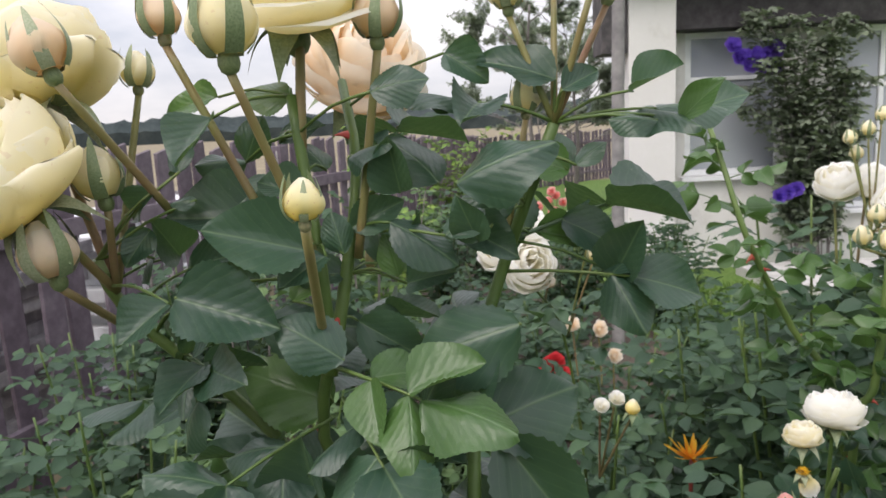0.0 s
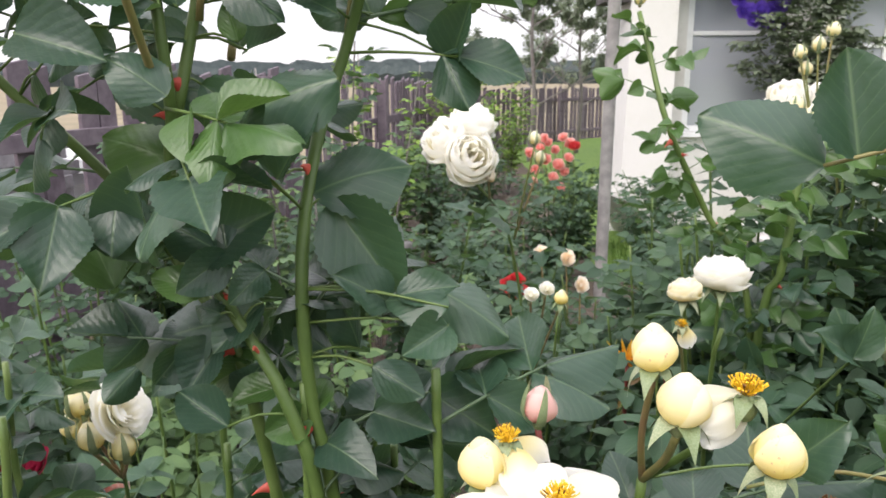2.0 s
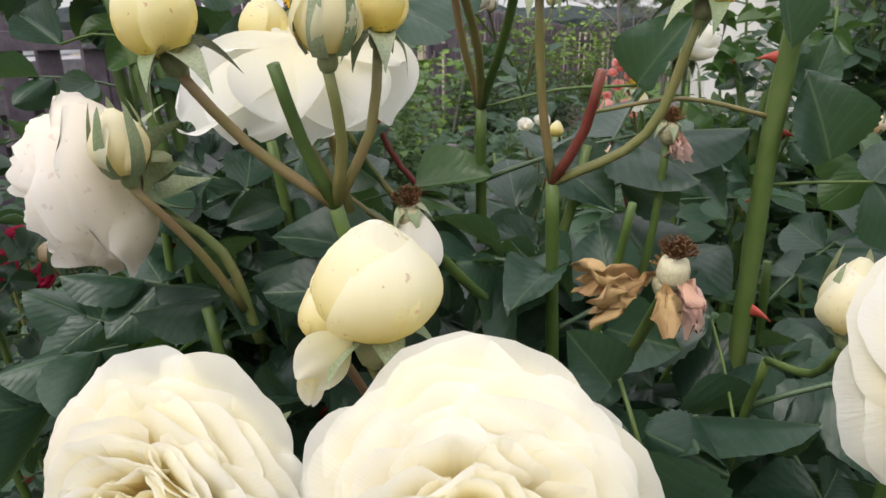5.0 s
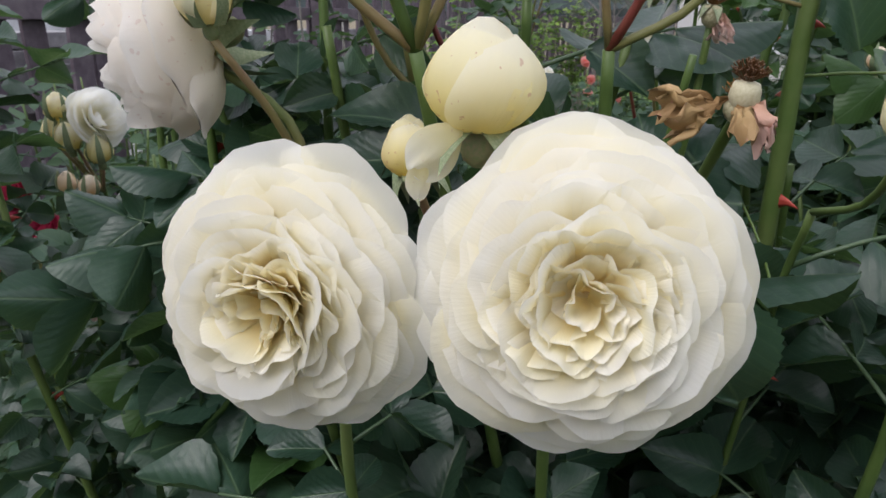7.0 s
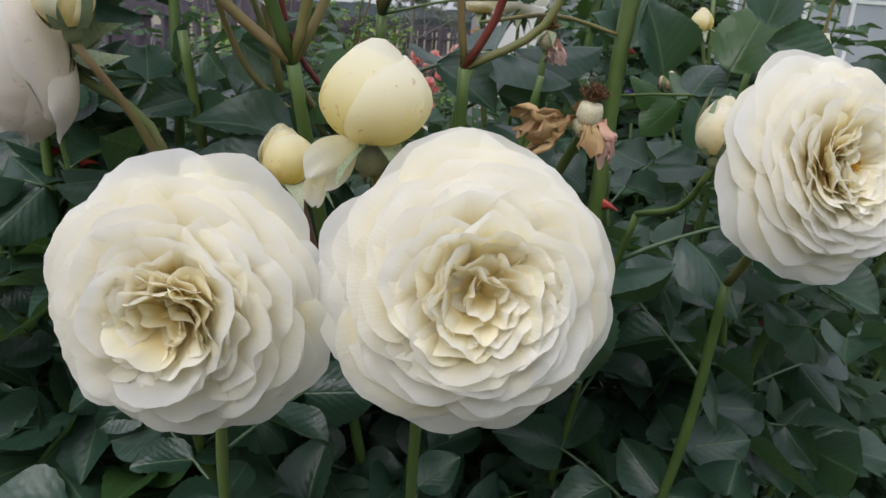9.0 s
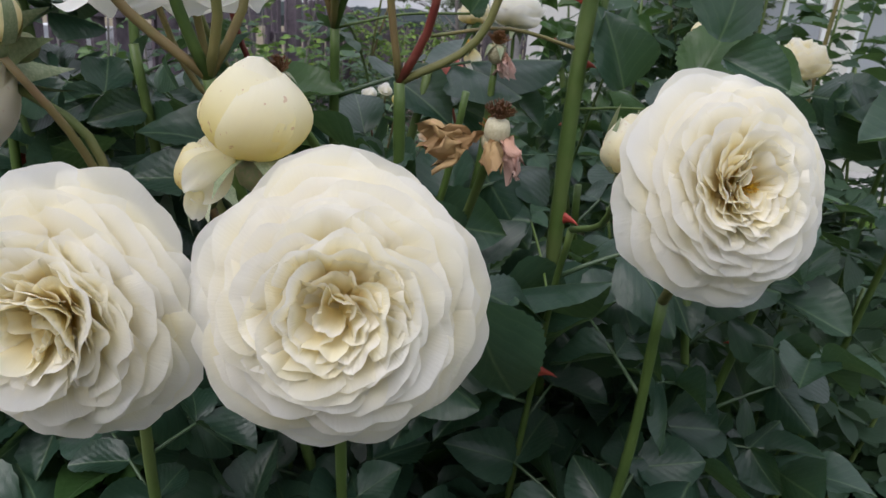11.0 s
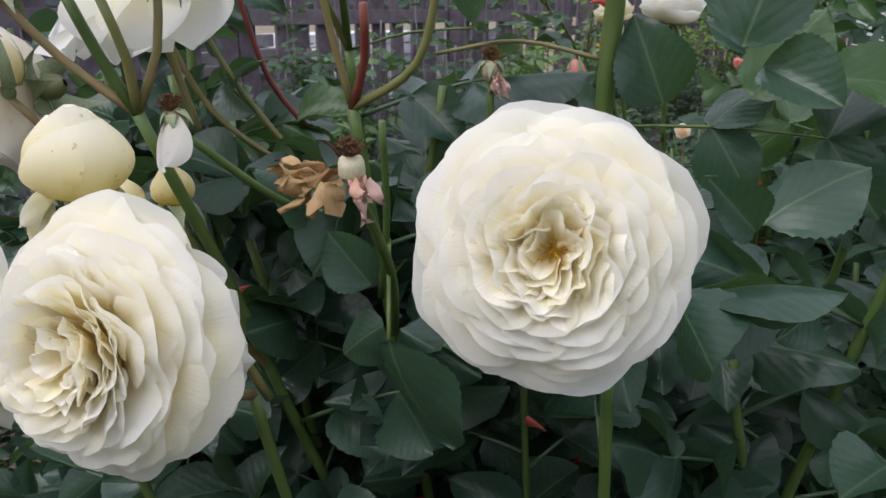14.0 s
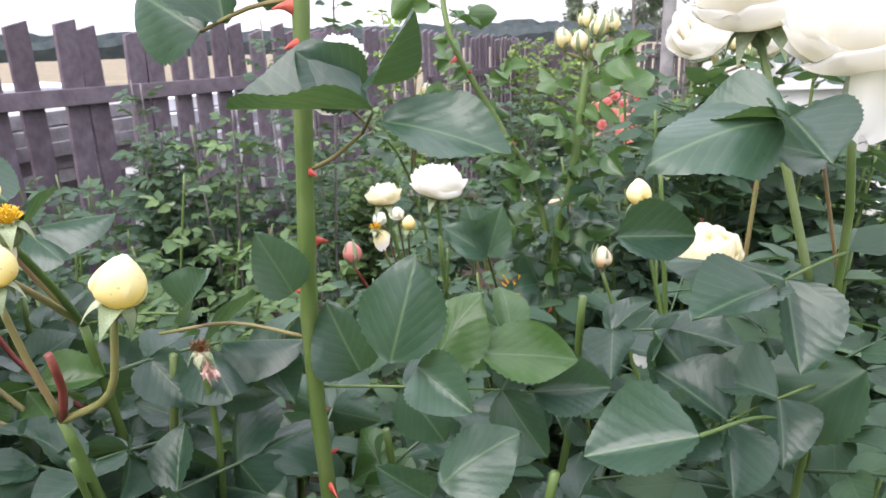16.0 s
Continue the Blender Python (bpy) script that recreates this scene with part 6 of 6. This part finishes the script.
rt = rose_bush((0.82, 1.36, -0.05), 1.36, 0.34, 20, 7, "rose bush with heavy clusters of white roses and green buds", keep=lambda p: p.z < 1.42 and (p.x > 0.70 or (p.z < 1.10 and p.x > 0.55)), canes=[[(0.82, 1.37, -0.05), (0.84, 1.40, 0.8), (0.86, 1.43, 1.28)], [(0.84, 1.36, -0.05), (0.93, 1.38, 0.8), (0.97, 1.40, 1.27)]], size=0.105, gap=0.024, group="rose bushes")
for at, f, r, sd in (((0.868, 1.46, 1.388), (-0.3, -0.4, 0.7), 0.047, 101), ((0.925, 1.45, 1.385), (0.1, -0.5, 0.8), 0.045, 102), ((0.985, 1.40, 1.372), (0.1, -0.75, 0.6), 0.055, 103), ((1.06, 1.44, 1.37), (0.4, -0.5, 0.7), 0.05, 104), ((0.835, 1.205, 1.372), (-0.2, -0.6, 0.6), 0.050, 105)):
    bloom(rt, at, f, r, "globe", PETAL_WHITE, sd, label="white double rose in a cluster")
    stalk(rt, (at[0], at[1] + 0.015, at[2] - 0.02), (at[0] * 0.6 + 0.35, at[1], 1.22), 0.0026)
for at, sd in (((0.905, 1.39, 1.525), 111), ((0.885, 1.40, 1.50), 112), ((0.85, 1.40, 1.485), 113), ((0.87, 1.41, 1.455), 114), ((0.92, 1.36, 1.36), 115), ((0.95, 1.34, 1.35), 116), ((1.0, 1.33, 1.37), 117)):
    low = bud(rt, at, (random.Random(sd).uniform(-0.2, 0.2), 0, 1), 0.021, fat=0.4, mat=PETAL_CREAM, back=False, seed=sd)
    stalk(rt, low, (0.90, 1.40, 1.30), 0.0018)

rr = rose_bush((0.84, 0.76, -0.05), 1.24, 0.22, 13, 8, "rose bush with yellow-cream blooms, one red bud and white roses", keep=lambda p: (p.z < 1.16 or p.x > 0.80) and p.y > 0.42 and p.z < 1.30, canes=[[(0.80, 0.74, -0.05), (0.79, 0.70, 0.7), (0.772, 0.64, 1.15)], [(0.80, 0.72, -0.05), (0.82, 0.60, 0.7), (0.80, 0.45, 1.20), (0.79, 0.43, 1.32)]], group="rose bushes")
bloom(rr, (0.754, 0.620, 1.184), (-0.1, -0.3, 0.9), 0.028, "globe", PETAL_CREAM, 121, calyx_size=0.03)
bloom(rr, (0.800, 0.430, 1.372), (-0.25, -0.2, 0.9), 0.050, "globe", PETAL_WHITE, 122, label="large white rose seen from below")
bloom(rr, (0.765, 0.56, 1.395), (-0.1, -0.1, 0.95), 0.048, "globe", PETAL_WHITE, 125, label="large white rose seen from below")
stalk(rr, (0.765, 0.56, 1.375), (0.80, 0.50, 1.20), 0.003, mat=CANE)
low = bud(rr, (0.705, 0.752, 1.215), (-0.15, 0, 1), 0.022, seed=123)
stalk(rr, low, (0.74, 0.74, 1.05), 0.002, mat=CANE)
low = bud(rr, (0.668, 0.742, 1.145), (0, 0, 1), 0.018, seed=124, back=False, mat=PETAL_PEACH)
stalk(rr, low, (0.72, 0.74, 0.98), 0.002, mat=CANE)
bloom(rr, (0.798, 0.642, 1.292), (0, -0.6, 0.8), 0.010, "bowl", PETAL_CORAL, 126, calyx_size=0.02)
stalk(rr, (0.798, 0.645, 1.285), (0.79, 0.66, 1.1), 0.002)
leaf(rr, (0.80, 0.44, 1.24), (-0.7, -0.7, 0.0), (-0.1, -0.75, 0.75), 0.075, 0.06, 1, 411)
leaf(rr, (0.795, 0.44, 1.33), (-0.75, -0.65, 0.05), (-0.1, -0.45, 1), 0.07, 0.06, 1, 412)
leaf(rr, (0.80, 0.46, 1.14), (-0.75, -0.6, 0.05), (0, -0.7, 0.8), 0.09, 0.06, 2, 413)
bloom(rr, (0.666, 0.972, 0.896), (-0.2, -0.8, 0.3), 0.029, "globe", PETAL_WHITE, 127, calyx_size=0.03)
stalk(rr, (0.667, 0.98, 0.885), (0.70, 0.90, 0.70), 0.002, mat=CANE)

for at, sd in (((0.318, 1.13, 1.088), 141), ((0.345, 1.14, 1.095), 142)):
    bloom(fwb, at, (0.1, -0.6, 0.6), 0.013, "bowl", PETAL_WHITE, sd, calyx_size=0.02)
    stalk(fwb, (at[0], at[1] + 0.01, at[2] - 0.01), (0.34, 1.25, 0.90), 0.0018)
low = bud(fwb, (0.368, 1.13, 1.085), (0.1, 0, 1), 0.019, seed=143)
stalk(fwb, low, (0.34, 1.25, 0.90), 0.0018)

lc = rose_bush((-0.24, 0.86, -0.05), 0.92, 0.22, 8, 9, "rose bush with cream blooms and buds beside pink roses", canes=[[(-0.24, 0.86, -0.05), (-0.22, 0.82, 0.6), (-0.214, 0.77, 1.0)]], keep=lambda p: p.z < 1.02, group="rose bushes")
bloom(lc, (-0.200, 0.758, 1.064), (0.80, -0.3, 0.45), 0.036, "cup", PETAL_WHITE, 131, calyx_size=0.03)
for at, sd in (((-0.246, 0.752, 1.078), 132), ((-0.228, 0.735, 1.045), 133), ((-0.253, 0.75, 1.052), 134), ((-0.196, 0.74, 1.03), 135)):
    low = bud(lc, at, (-0.1, -0.1, 1), 0.026, seed=sd, mat=PETAL_BUD, back=False)
    stalk(lc, low, (-0.214, 0.77, 0.97), 0.002)
stalk(lc, (-0.208, 0.765, 1.05), (-0.214, 0.77, 0.97), 0.0025)
for at, sd in (((-0.150, 0.640, 1.010), 136), ((-0.178, 0.645, 1.012), 137)):
    low = bud(lc, at, (0.1, -0.2, 1), 0.018, seed=sd, mat=PETAL_PEACH, back=False, label="peach rose bud")
    stalk(lc, low, (-0.20, 0.78, 0.85), 0.002)

put("hanging_petal", broad_petal(PETAL_WHITE, 601, 0.26, 0.30, -0.25, 0.04, "hanging_petal"), rr, Matrix.Translation((0.788, 0.412, 1.376)) @ leaf_frame((-0.22, -0.30, -0.80), (-0.75, -0.7, 0.1)) @ Matrix.Scale(0.060, 4))
single_leaf(rr, (0.782, 0.448, 1.298), (0.716, 0.430, 1.322), (-0.1, -0.6, 0.8), 4, wide=1.1)
stalk(rr, (0.782, 0.448, 1.298), (0.800, 0.45, 1.22), 0.0012)
single_leaf(rr, (0.702, 0.348, 1.159), (0.639, 0.348, 1.142), (0.05, -0.48, 0.9), 2, wide=1.05)
stalk(rr, (0.702, 0.348, 1.159), (0.80, 0.47, 1.10), 0.0013, (0, 0, 0.01), CANE)
bloom(lc, (-0.190, 0.715, 0.868), (-0.45, -0.35, 0.55), 0.046, "cup", PETAL_PINK, 139, calyx_size=0.03, label="salmon-pink cupped rose bloom with pale outer petals")
stalk(lc, (-0.182, 0.72, 0.85), (-0.21, 0.82, 0.70), 0.0025)
for at, d, sd in (((0.714, 0.665, 1.084), (-0.3, -0.5, -0.8), 611), ((0.660, 0.534, 1.099), (-0.8, -0.3, -0.25), 612)):
    put("fallen_petal", broad_petal(PETAL_WHITE, sd, 0.4, 0.2, 0.15, 0.06, "fallen_petal"), rr, Matrix.Translation(at) @ leaf_frame(d, (0, -0.7, 0.7)) @ Matrix.Scale(0.03, 4))


# ---- beds behind: more bushes, far roses ----
def far_bloom(root, at, facing, r, mat, seed):
    """A bloom far off, its petals joined."""
    key = ("far", mat.name)
    if key not in RINGS:
        vs, fs, uv = [], [], []
        for q, (n, rt, zt, lean, half, ripple, curl, *belly) in enumerate(bloom_rings("bowl")):
            for k in range(n):
                sh = petal_shape(rt, zt, lean, half, 0.05, -0.3, ripple * 2, q * 9 + k, 6, 6, 0.05, curl, (rt * (0.55 + 0.45 * lean), -0.3 + (zt + 0.3) * (0.55 - 0.35 * lean)))
                m = Matrix.Rotation(6.2832 * (k + 0.4 * q) / n, 4, "Z")
                n0 = len(vs)
                vs += [m @ v for v in sh[0]]
                fs += [tuple(i + n0 for i in f) for f in sh[1]]
                uv += sh[2]
        RINGS[key] = mesh("bloom", vs, fs, mat, uv)
    put("bloom", RINGS[key], root, Matrix.Translation(at) @ frame_to(facing) @ Matrix.Rotation(seed, 4, "Z") @ Matrix.Scale(r, 4))


def small_blooms(root, spots, mat, seed, r=0.03):
    rnd = random.Random(seed)
    for p in spots:
        far_bloom(root, p, (rnd.uniform(-0.5, 0.5), -0.7, rnd.uniform(0.2, 0.8)), r * rnd.uniform(0.8, 1.15), mat, seed)
        stalk(root, (p[0], p[1] + 0.01, p[2] - 0.01), (p[0] * 0.9 + root.location.x * 0.1, p[1] + 0.03, p[2] - 0.22), 0.0025)


crim = rose_bush((-0.56, 1.12, -0.05), 0.85, 0.24, 8, 14, "rose bush with dark crimson blooms", keep=None, group="rose bushes")
small_blooms(crim, [(-0.533, 1.05, 0.885), (-0.56, 1.04, 0.83), (-0.50, 1.06, 0.82), (-0.60, 1.08, 0.86)], PETAL_CRIMSON, 3, 0.036)
beds = [
    (-0.95, 1.55, 0.85, 0.3), (-0.42, 1.75, 1.0, 0.3), (0.02, 1.9, 0.9, 0.3), (0.62, 1.95, 0.72, 0.3), (1.22, 1.75, 0.95, 0.32), (-0.8, 2.5, 1.1, 0.32), (0.12, 2.75, 0.95, 0.3),
    (0.75, 2.7, 0.75, 0.32), (1.15, 2.45, 0.85, 0.3), (-0.35, 3.3, 1.1, 0.34), (0.6, 3.5, 0.72, 0.34), (1.35, 3.3, 0.75, 0.3), (-0.3, 4.3, 1.2, 0.36), (0.4, 4.6, 0.72, 0.36), (0.95, 5.1, 0.8, 0.36),
    (0.1, 5.9, 1.1, 0.4), (1.28, 6.0, 0.85, 0.3), (0.5, 7.2, 0.9, 0.4), (1.6, 1.35, 0.9, 0.3), (1.15, 1.0, 0.92, 0.28), (-0.15, 1.25, 0.85, 0.24), (1.45, 0.75, 0.9, 0.25),
    (-0.75, 0.75, 0.8, 0.25), (-0.5, 0.45, 0.75, 0.2), (1.1, 0.45, 0.85, 0.22), (0.25, 0.95, 0.75, 0.2), (0.9, 0.62, 0.7, 0.18), (0.05, 0.75, 0.8, 0.18)]
beds += [(1.7, 2.3, 0.75, 0.3), (2.2, 2.9, 0.7, 0.35), (1.9, 3.6, 0.65, 0.35), (1.75, 5.2, 0.7, 0.35), (2.1, 6.4, 0.75, 0.35), (2.0, 1.8, 0.8, 0.3), (-1.2, 3.3, 0.75, 0.3), (-0.8, 4.0, 0.7, 0.3), (-1.3, 1.9, 0.8, 0.28), (1.14, 1.38, 1.36, 0.26), (1.3, 1.05, 1.2, 0.26)]
ROOTS = []
for q, (x, y, h, s) in enumerate(beds):
    close = y < 2.0
    ROOTS.append(rose_bush((x, y, -0.05), h, s, 9 if close else 12, 200 + q, "leafy green rose bush in the bed or added unseen behind", near=False, gap=0.022 if close else 0.026, size=0.105 if close else 0.12, first=0.12, mat=LEAF_LIGHT if q in (1, 2, 9, 12) else LEAF_FAR, group="rose bushes"))
small_blooms(ROOTS[16], [(1.20, 5.90, 0.93), (1.14, 5.88, 0.98), (1.02, 5.86, 0.94), (1.08, 5.9, 0.88), (0.95, 5.85, 0.9), (1.0, 5.87, 0.80), (1.10, 5.86, 0.76), (1.16, 5.86, 0.70), (0.92, 5.88, 0.72), (0.86, 5.84, 0.86), (1.06, 5.84, 0.66), (0.98, 5.83, 0.98), (1.18, 5.84, 0.82), (0.90, 5.86, 0.62), (1.12, 5.83, 0.58)], PETAL_CORAL, 7, 0.045)
small_blooms(ROOTS[16], [(1.233, 5.86, 0.907)], PETAL_RED, 8, 0.055)
small_blooms(ROOTS[7], [(0.513, 2.44, 0.984 - 0.14), (0.60, 2.42, 0.83), (0.66, 2.46, 0.72)], PETAL_PEACH, 9, 0.03)
small_blooms(ROOTS[3], [(0.382, 2.0, 0.865), (0.40, 1.98, 0.835), (0.36, 2.0, 0.855)], PETAL_RED, 11, 0.024)
small_blooms(ROOTS[4], [(0.951, 1.264, 1.125), (0.859, 1.235, 1.059), (0.93, 1.25, 1.06)], PETAL_CORAL, 13, 0.013)
small_blooms(ROOTS[4], [(0.966, 1.141, 0.855), (0.90, 1.12, 0.80)], PETAL_WHITE, 14, 0.03)
small_blooms(ROOTS[0], [(-0.457, 1.172, 0.702), (-0.47, 1.16, 0.66)], PETAL_PINK, 15, 0.045)


# Unseen bushes behind the viewpoint, added to keep low sky light off the leaves
for q, (x, y, h, s) in enumerate([(-0.9, -0.75, 1.4, 0.35), (-0.3, -0.95, 1.4, 0.35), (0.35, -1.0, 1.4, 0.35), (1.0, -0.9, 1.4, 0.35), (1.5, -0.5, 1.15, 0.3), (-1.2, -0.2, 1.1, 0.3), (0.0, -1.5, 1.4, 0.4), (0.8, -1.5, 1.4, 0.4)]):
    rose_bush((x, y, -0.05), h, s, 12, 400 + q, "leafy green rose bush in the bed or added unseen behind", near=False, gap=0.03, size=0.13, first=0.1, group="rose bushes")


rose_bush((0.98, 1.28, -0.05), 1.36, 0.22, 14, 431, "leafy green rose bush with light young shoots", near=False, gap=0.022, size=0.10, first=0.12, group="rose bushes")
rose_bush((0.72, 1.62, -0.05), 1.18, 0.22, 12, 432, "leafy green rose bush in the bed or added unseen behind", near=False, gap=0.022, size=0.10, first=0.12, group="rose bushes")


for q, (x, y, h, w) in enumerate([(-0.62, 1.42, 1.06, 0.22), (-0.98, 1.30, 1.02, 0.22), (-0.85, 1.95, 1.05, 0.24)]):
    rose_bush((x, y, -0.05), h, w, 9, 440 + q, "dark grey-green rose bush before the fence", near=False, gap=0.026, size=0.10, first=0.15, group="rose bushes")
rose_bush((0.60, 1.02, -0.05), 1.10, 0.13, 10, 434, "leafy green rose bush in the bed or added unseen behind", near=False, gap=0.022, size=0.10, first=0.2, group="rose bushes")
rose_bush((0.82, 1.14, -0.05), 1.26, 0.15, 13, 435, "dense leafy green rose bush in the bed or added unseen behind", near=False, gap=0.02, size=0.10, first=0.2, group="rose bushes")


rose_bush((-0.30, 1.22, -0.05), 1.14, 0.22, 8, 433, "light green leafy rose bush before the fence", near=False, mat=LEAF_LIGHT, gap=0.03, size=0.09, first=0.2, group="rose bushes")


# saplings by the fence
def sapling(base, height, seed, spread=0.25, mat=None, n=5, size=0.10, label="young light-green shrub growing by the fence"):
    root = thing("shrub", base, label, "shrub", "shrubs by the fence")
    placed = []
    for k, pts in enumerate(bush_canes(base, height, spread, n, seed)):
        line = smooth_line(pts, 0.06)
        vs, fs = tube(line, 0.007, 0.003, 5)
        put("branch", mesh("branch", vs, fs, BARK), root)
        placed += spray(line, 0.3, 0.03, size, seed * 5 + k)
    leaf_stuff("foliage", placed, mat or LEAF_YELLOW, root)


sapling((-0.20, 2.32, -0.05), 1.66, 1, 0.12, LEAF_FAR, 3)
sapling((-0.42, 2.6, -0.05), 1.60, 2, 0.10, LEAF_FAR, 2)
sapling((-0.55, 2.3, -0.05), 1.50, 3, 0.10, LEAF_LIGHT, 3)
sapling((-0.90, 2.45, -0.05), 1.36, 4, 0.13, LEAF_FAR, 7, 0.09, "bushy dark green shrub before the fence")
sapling((-0.2, 3.9, -0.05), 1.6, 5, 0.3, LEAF_YELLOW, 4)
sapling((0.3, 8.6, -0.05), 1.5, 6, 0.5, LEAF_YELLOW, 8, 0.14)
sapling((1.0, 9.5, -0.05), 1.5, 7, 0.5, LEAF_YELLOW, 8, 0.14)


def tree(base, height, seed, crown, n_leaf, mat, label):
    """A tree with a tapered trunk, forking limbs and a loose crown of leaves."""
    root = thing("tree", base, label, "tree")
    rnd = random.Random(seed)
    b = Vector(base)
    trunk = smooth_line([b + Vector((0, 0, -0.1)), b + Vector((0.08, 0, height * 0.25)), b + Vector((0.02, 0.05, height * 0.5)), b + Vector((0.1, 0, height * 0.8))], 0.15)
    vs, fs = tube(trunk, height * 0.011, height * 0.004, 9, knobs=0.2)
    put("trunk", mesh("trunk", vs, fs, BARK), root)
    placed = []
    bv, bf = [], []

    def grow(p, d, ln, r, depth):
        q = p + d * ln * 0.5 + Vector((rnd.uniform(-1, 1), rnd.uniform(-1, 1), rnd.uniform(-0.4, 0.6))) * ln * 0.1
        e = p + d * ln
        tv, tf = tube([p, q, e], r, r * 0.6, 5, False)
        n0 = len(bv)
        bv.extend(tv)
        bf.extend(tuple(i + n0 for i in f) for f in tf)
        if depth == 0:
            for s in range(n_leaf):
                o = Vector((rnd.uniform(-1, 1), rnd.uniform(-1, 1), rnd.uniform(-0.7, 0.7))).normalized()
                placed.append(Matrix.Translation(p.lerp(e, rnd.random())) @ leaf_frame(o, (0, -0.2, 1)) @ Matrix.Scale(rnd.uniform(0.07, 0.13), 4))
            return
        for s in range(3 if depth > 1 else 4):
            nd = (d + Vector((rnd.uniform(-1, 1), rnd.uniform(-1, 1), rnd.uniform(-0.25, 0.6))) * 0.75).normalized()
            grow(p.lerp(e, rnd.uniform(0.55, 1.0)), nd, ln * rnd.uniform(0.55, 0.8), r * 0.6, depth - 1)

    for k in range(9):
        i = int(len(trunk) * (0.3 + 0.68 * k / 9))
        a = k * 2.4
        bv.clear()
        bf.clear()
        grow(trunk[min(i, len(trunk) - 1)], Vector((math.cos(a), math.sin(a), 0.55)).normalized(), crown * rnd.uniform(0.45, 0.65), height * 0.0036, 3)
        put("limb", mesh("limb", bv, bf, BARK), root)
    leaf_stuff("crown", placed, mat, root)


tree((1.75, 13.5, -0.05), 4.6, 3, 1.7, 32, LEAF_SKY_PALED, "airy fruit tree with thin grey-green crown, paled as against bright sky, behind the garden")
tree((2.9, 15.0, -0.05), 4.4, 5, 1.8, 32, LEAF_SKY_PALED, "airy fruit tree with thin grey-green crown, paled as against bright sky, behind the garden")
tree((3.4, 24.0, -0.05), 3.2, 9, 1.6, 8, LEAF_HAZED, "low tree beyond the far fence")


# climber at the house wall with violet flowers
def climber():
    root = thing("climbing_shrub", (3.85, HY - 0.35, 0), "tall tangled climbing shrub with violet flowers at the wall", "climber")
    placed = []
    rnd = random.Random(77)
    for k in range(26):
        a = rnd.uniform(0, 6.28)
        x, z = 3.55 + rnd.uniform(-0.62, 0.62), rnd.uniform(1.2, 2.45)
        line = smooth_line([(3.75 + rnd.uniform(-0.2, 0.2), HY - 0.35, -0.05), (3.7 + rnd.uniform(-0.25, 0.25), HY - 0.4, z * 0.5), (x, HY - 0.4 + rnd.uniform(-0.2, 0.1), z), (x + rnd.uniform(-0.25, 0.25), HY - 0.45, z - 0.1)], 0.08)
        vs, fs = tube(line, 0.009, 0.004, 5)
        put("branch", mesh("branch", vs, fs, BARK), root)
        placed += spray(line, 0.2, 0.016, 0.14, 300 + k)
    leaf_stuff("foliage", placed, LEAF_HAZED, root)
    for k in range(14):
        p = (3.06 + rnd.uniform(-0.22, 0.24), HY - 0.5 + rnd.uniform(-0.08, 0.1), 2.04 + rnd.uniform(-0.12, 0.12))
        far_bloom(root, p, (rnd.uniform(-0.5, 0.5), -1, rnd.uniform(-0.2, 0.5)), 0.075, PETAL_PURPLE, k)
    for k in range(3):
        far_bloom(root, (3.28 + 0.08 * k, HY - 0.62, 0.74 + 0.03 * k), (0, -1, 0.2), 0.07, PETAL_PURPLE, 40 + k)


climber()

# orange-yellow flower in the bed
lily = thing("orange_flower", (0.56, 1.40, -0.05), "fading orange-yellow flower on a rust-brown stem", "flower")
cane(lily, [(0.56, 1.40, -0.05), (0.555, 1.39, 0.5), (0.546, 1.362, 0.87)], 0.005, 0.004, STALK_RED, name="stem")
for k in range(9):
    a = k * 2.4
    put("leaf", LEAF_RUST, lily, Matrix.Translation((0.556 - 0.001 * k, 1.395 - 0.003 * k, 0.50 + 0.04 * k)) @ leaf_frame((math.cos(a), math.sin(a), 0.35), (0, -0.3, 1)) @ Matrix.Scale(0.045, 4))
ray = leaflet_shape(8, 4, 0.12, 0.3, -0.3, 0.05, 3, teeth=False)
RAY = mesh("petal", ray[0], ray[1], PETAL_ORANGE, ray[2])
rnd = random.Random(9)
for k in range(16):
    a = k * 2.4
    put("petal", RAY, lily, Matrix.Translation((0.546, 1.360, 0.875)) @ leaf_frame((math.cos(a), math.sin(a) * 0.8, rnd.uniform(-0.15, 1.1)), (-math.cos(a), -math.sin(a), 0.6)) @ Matrix.Scale(rnd.uniform(0.036, 0.058), 4))
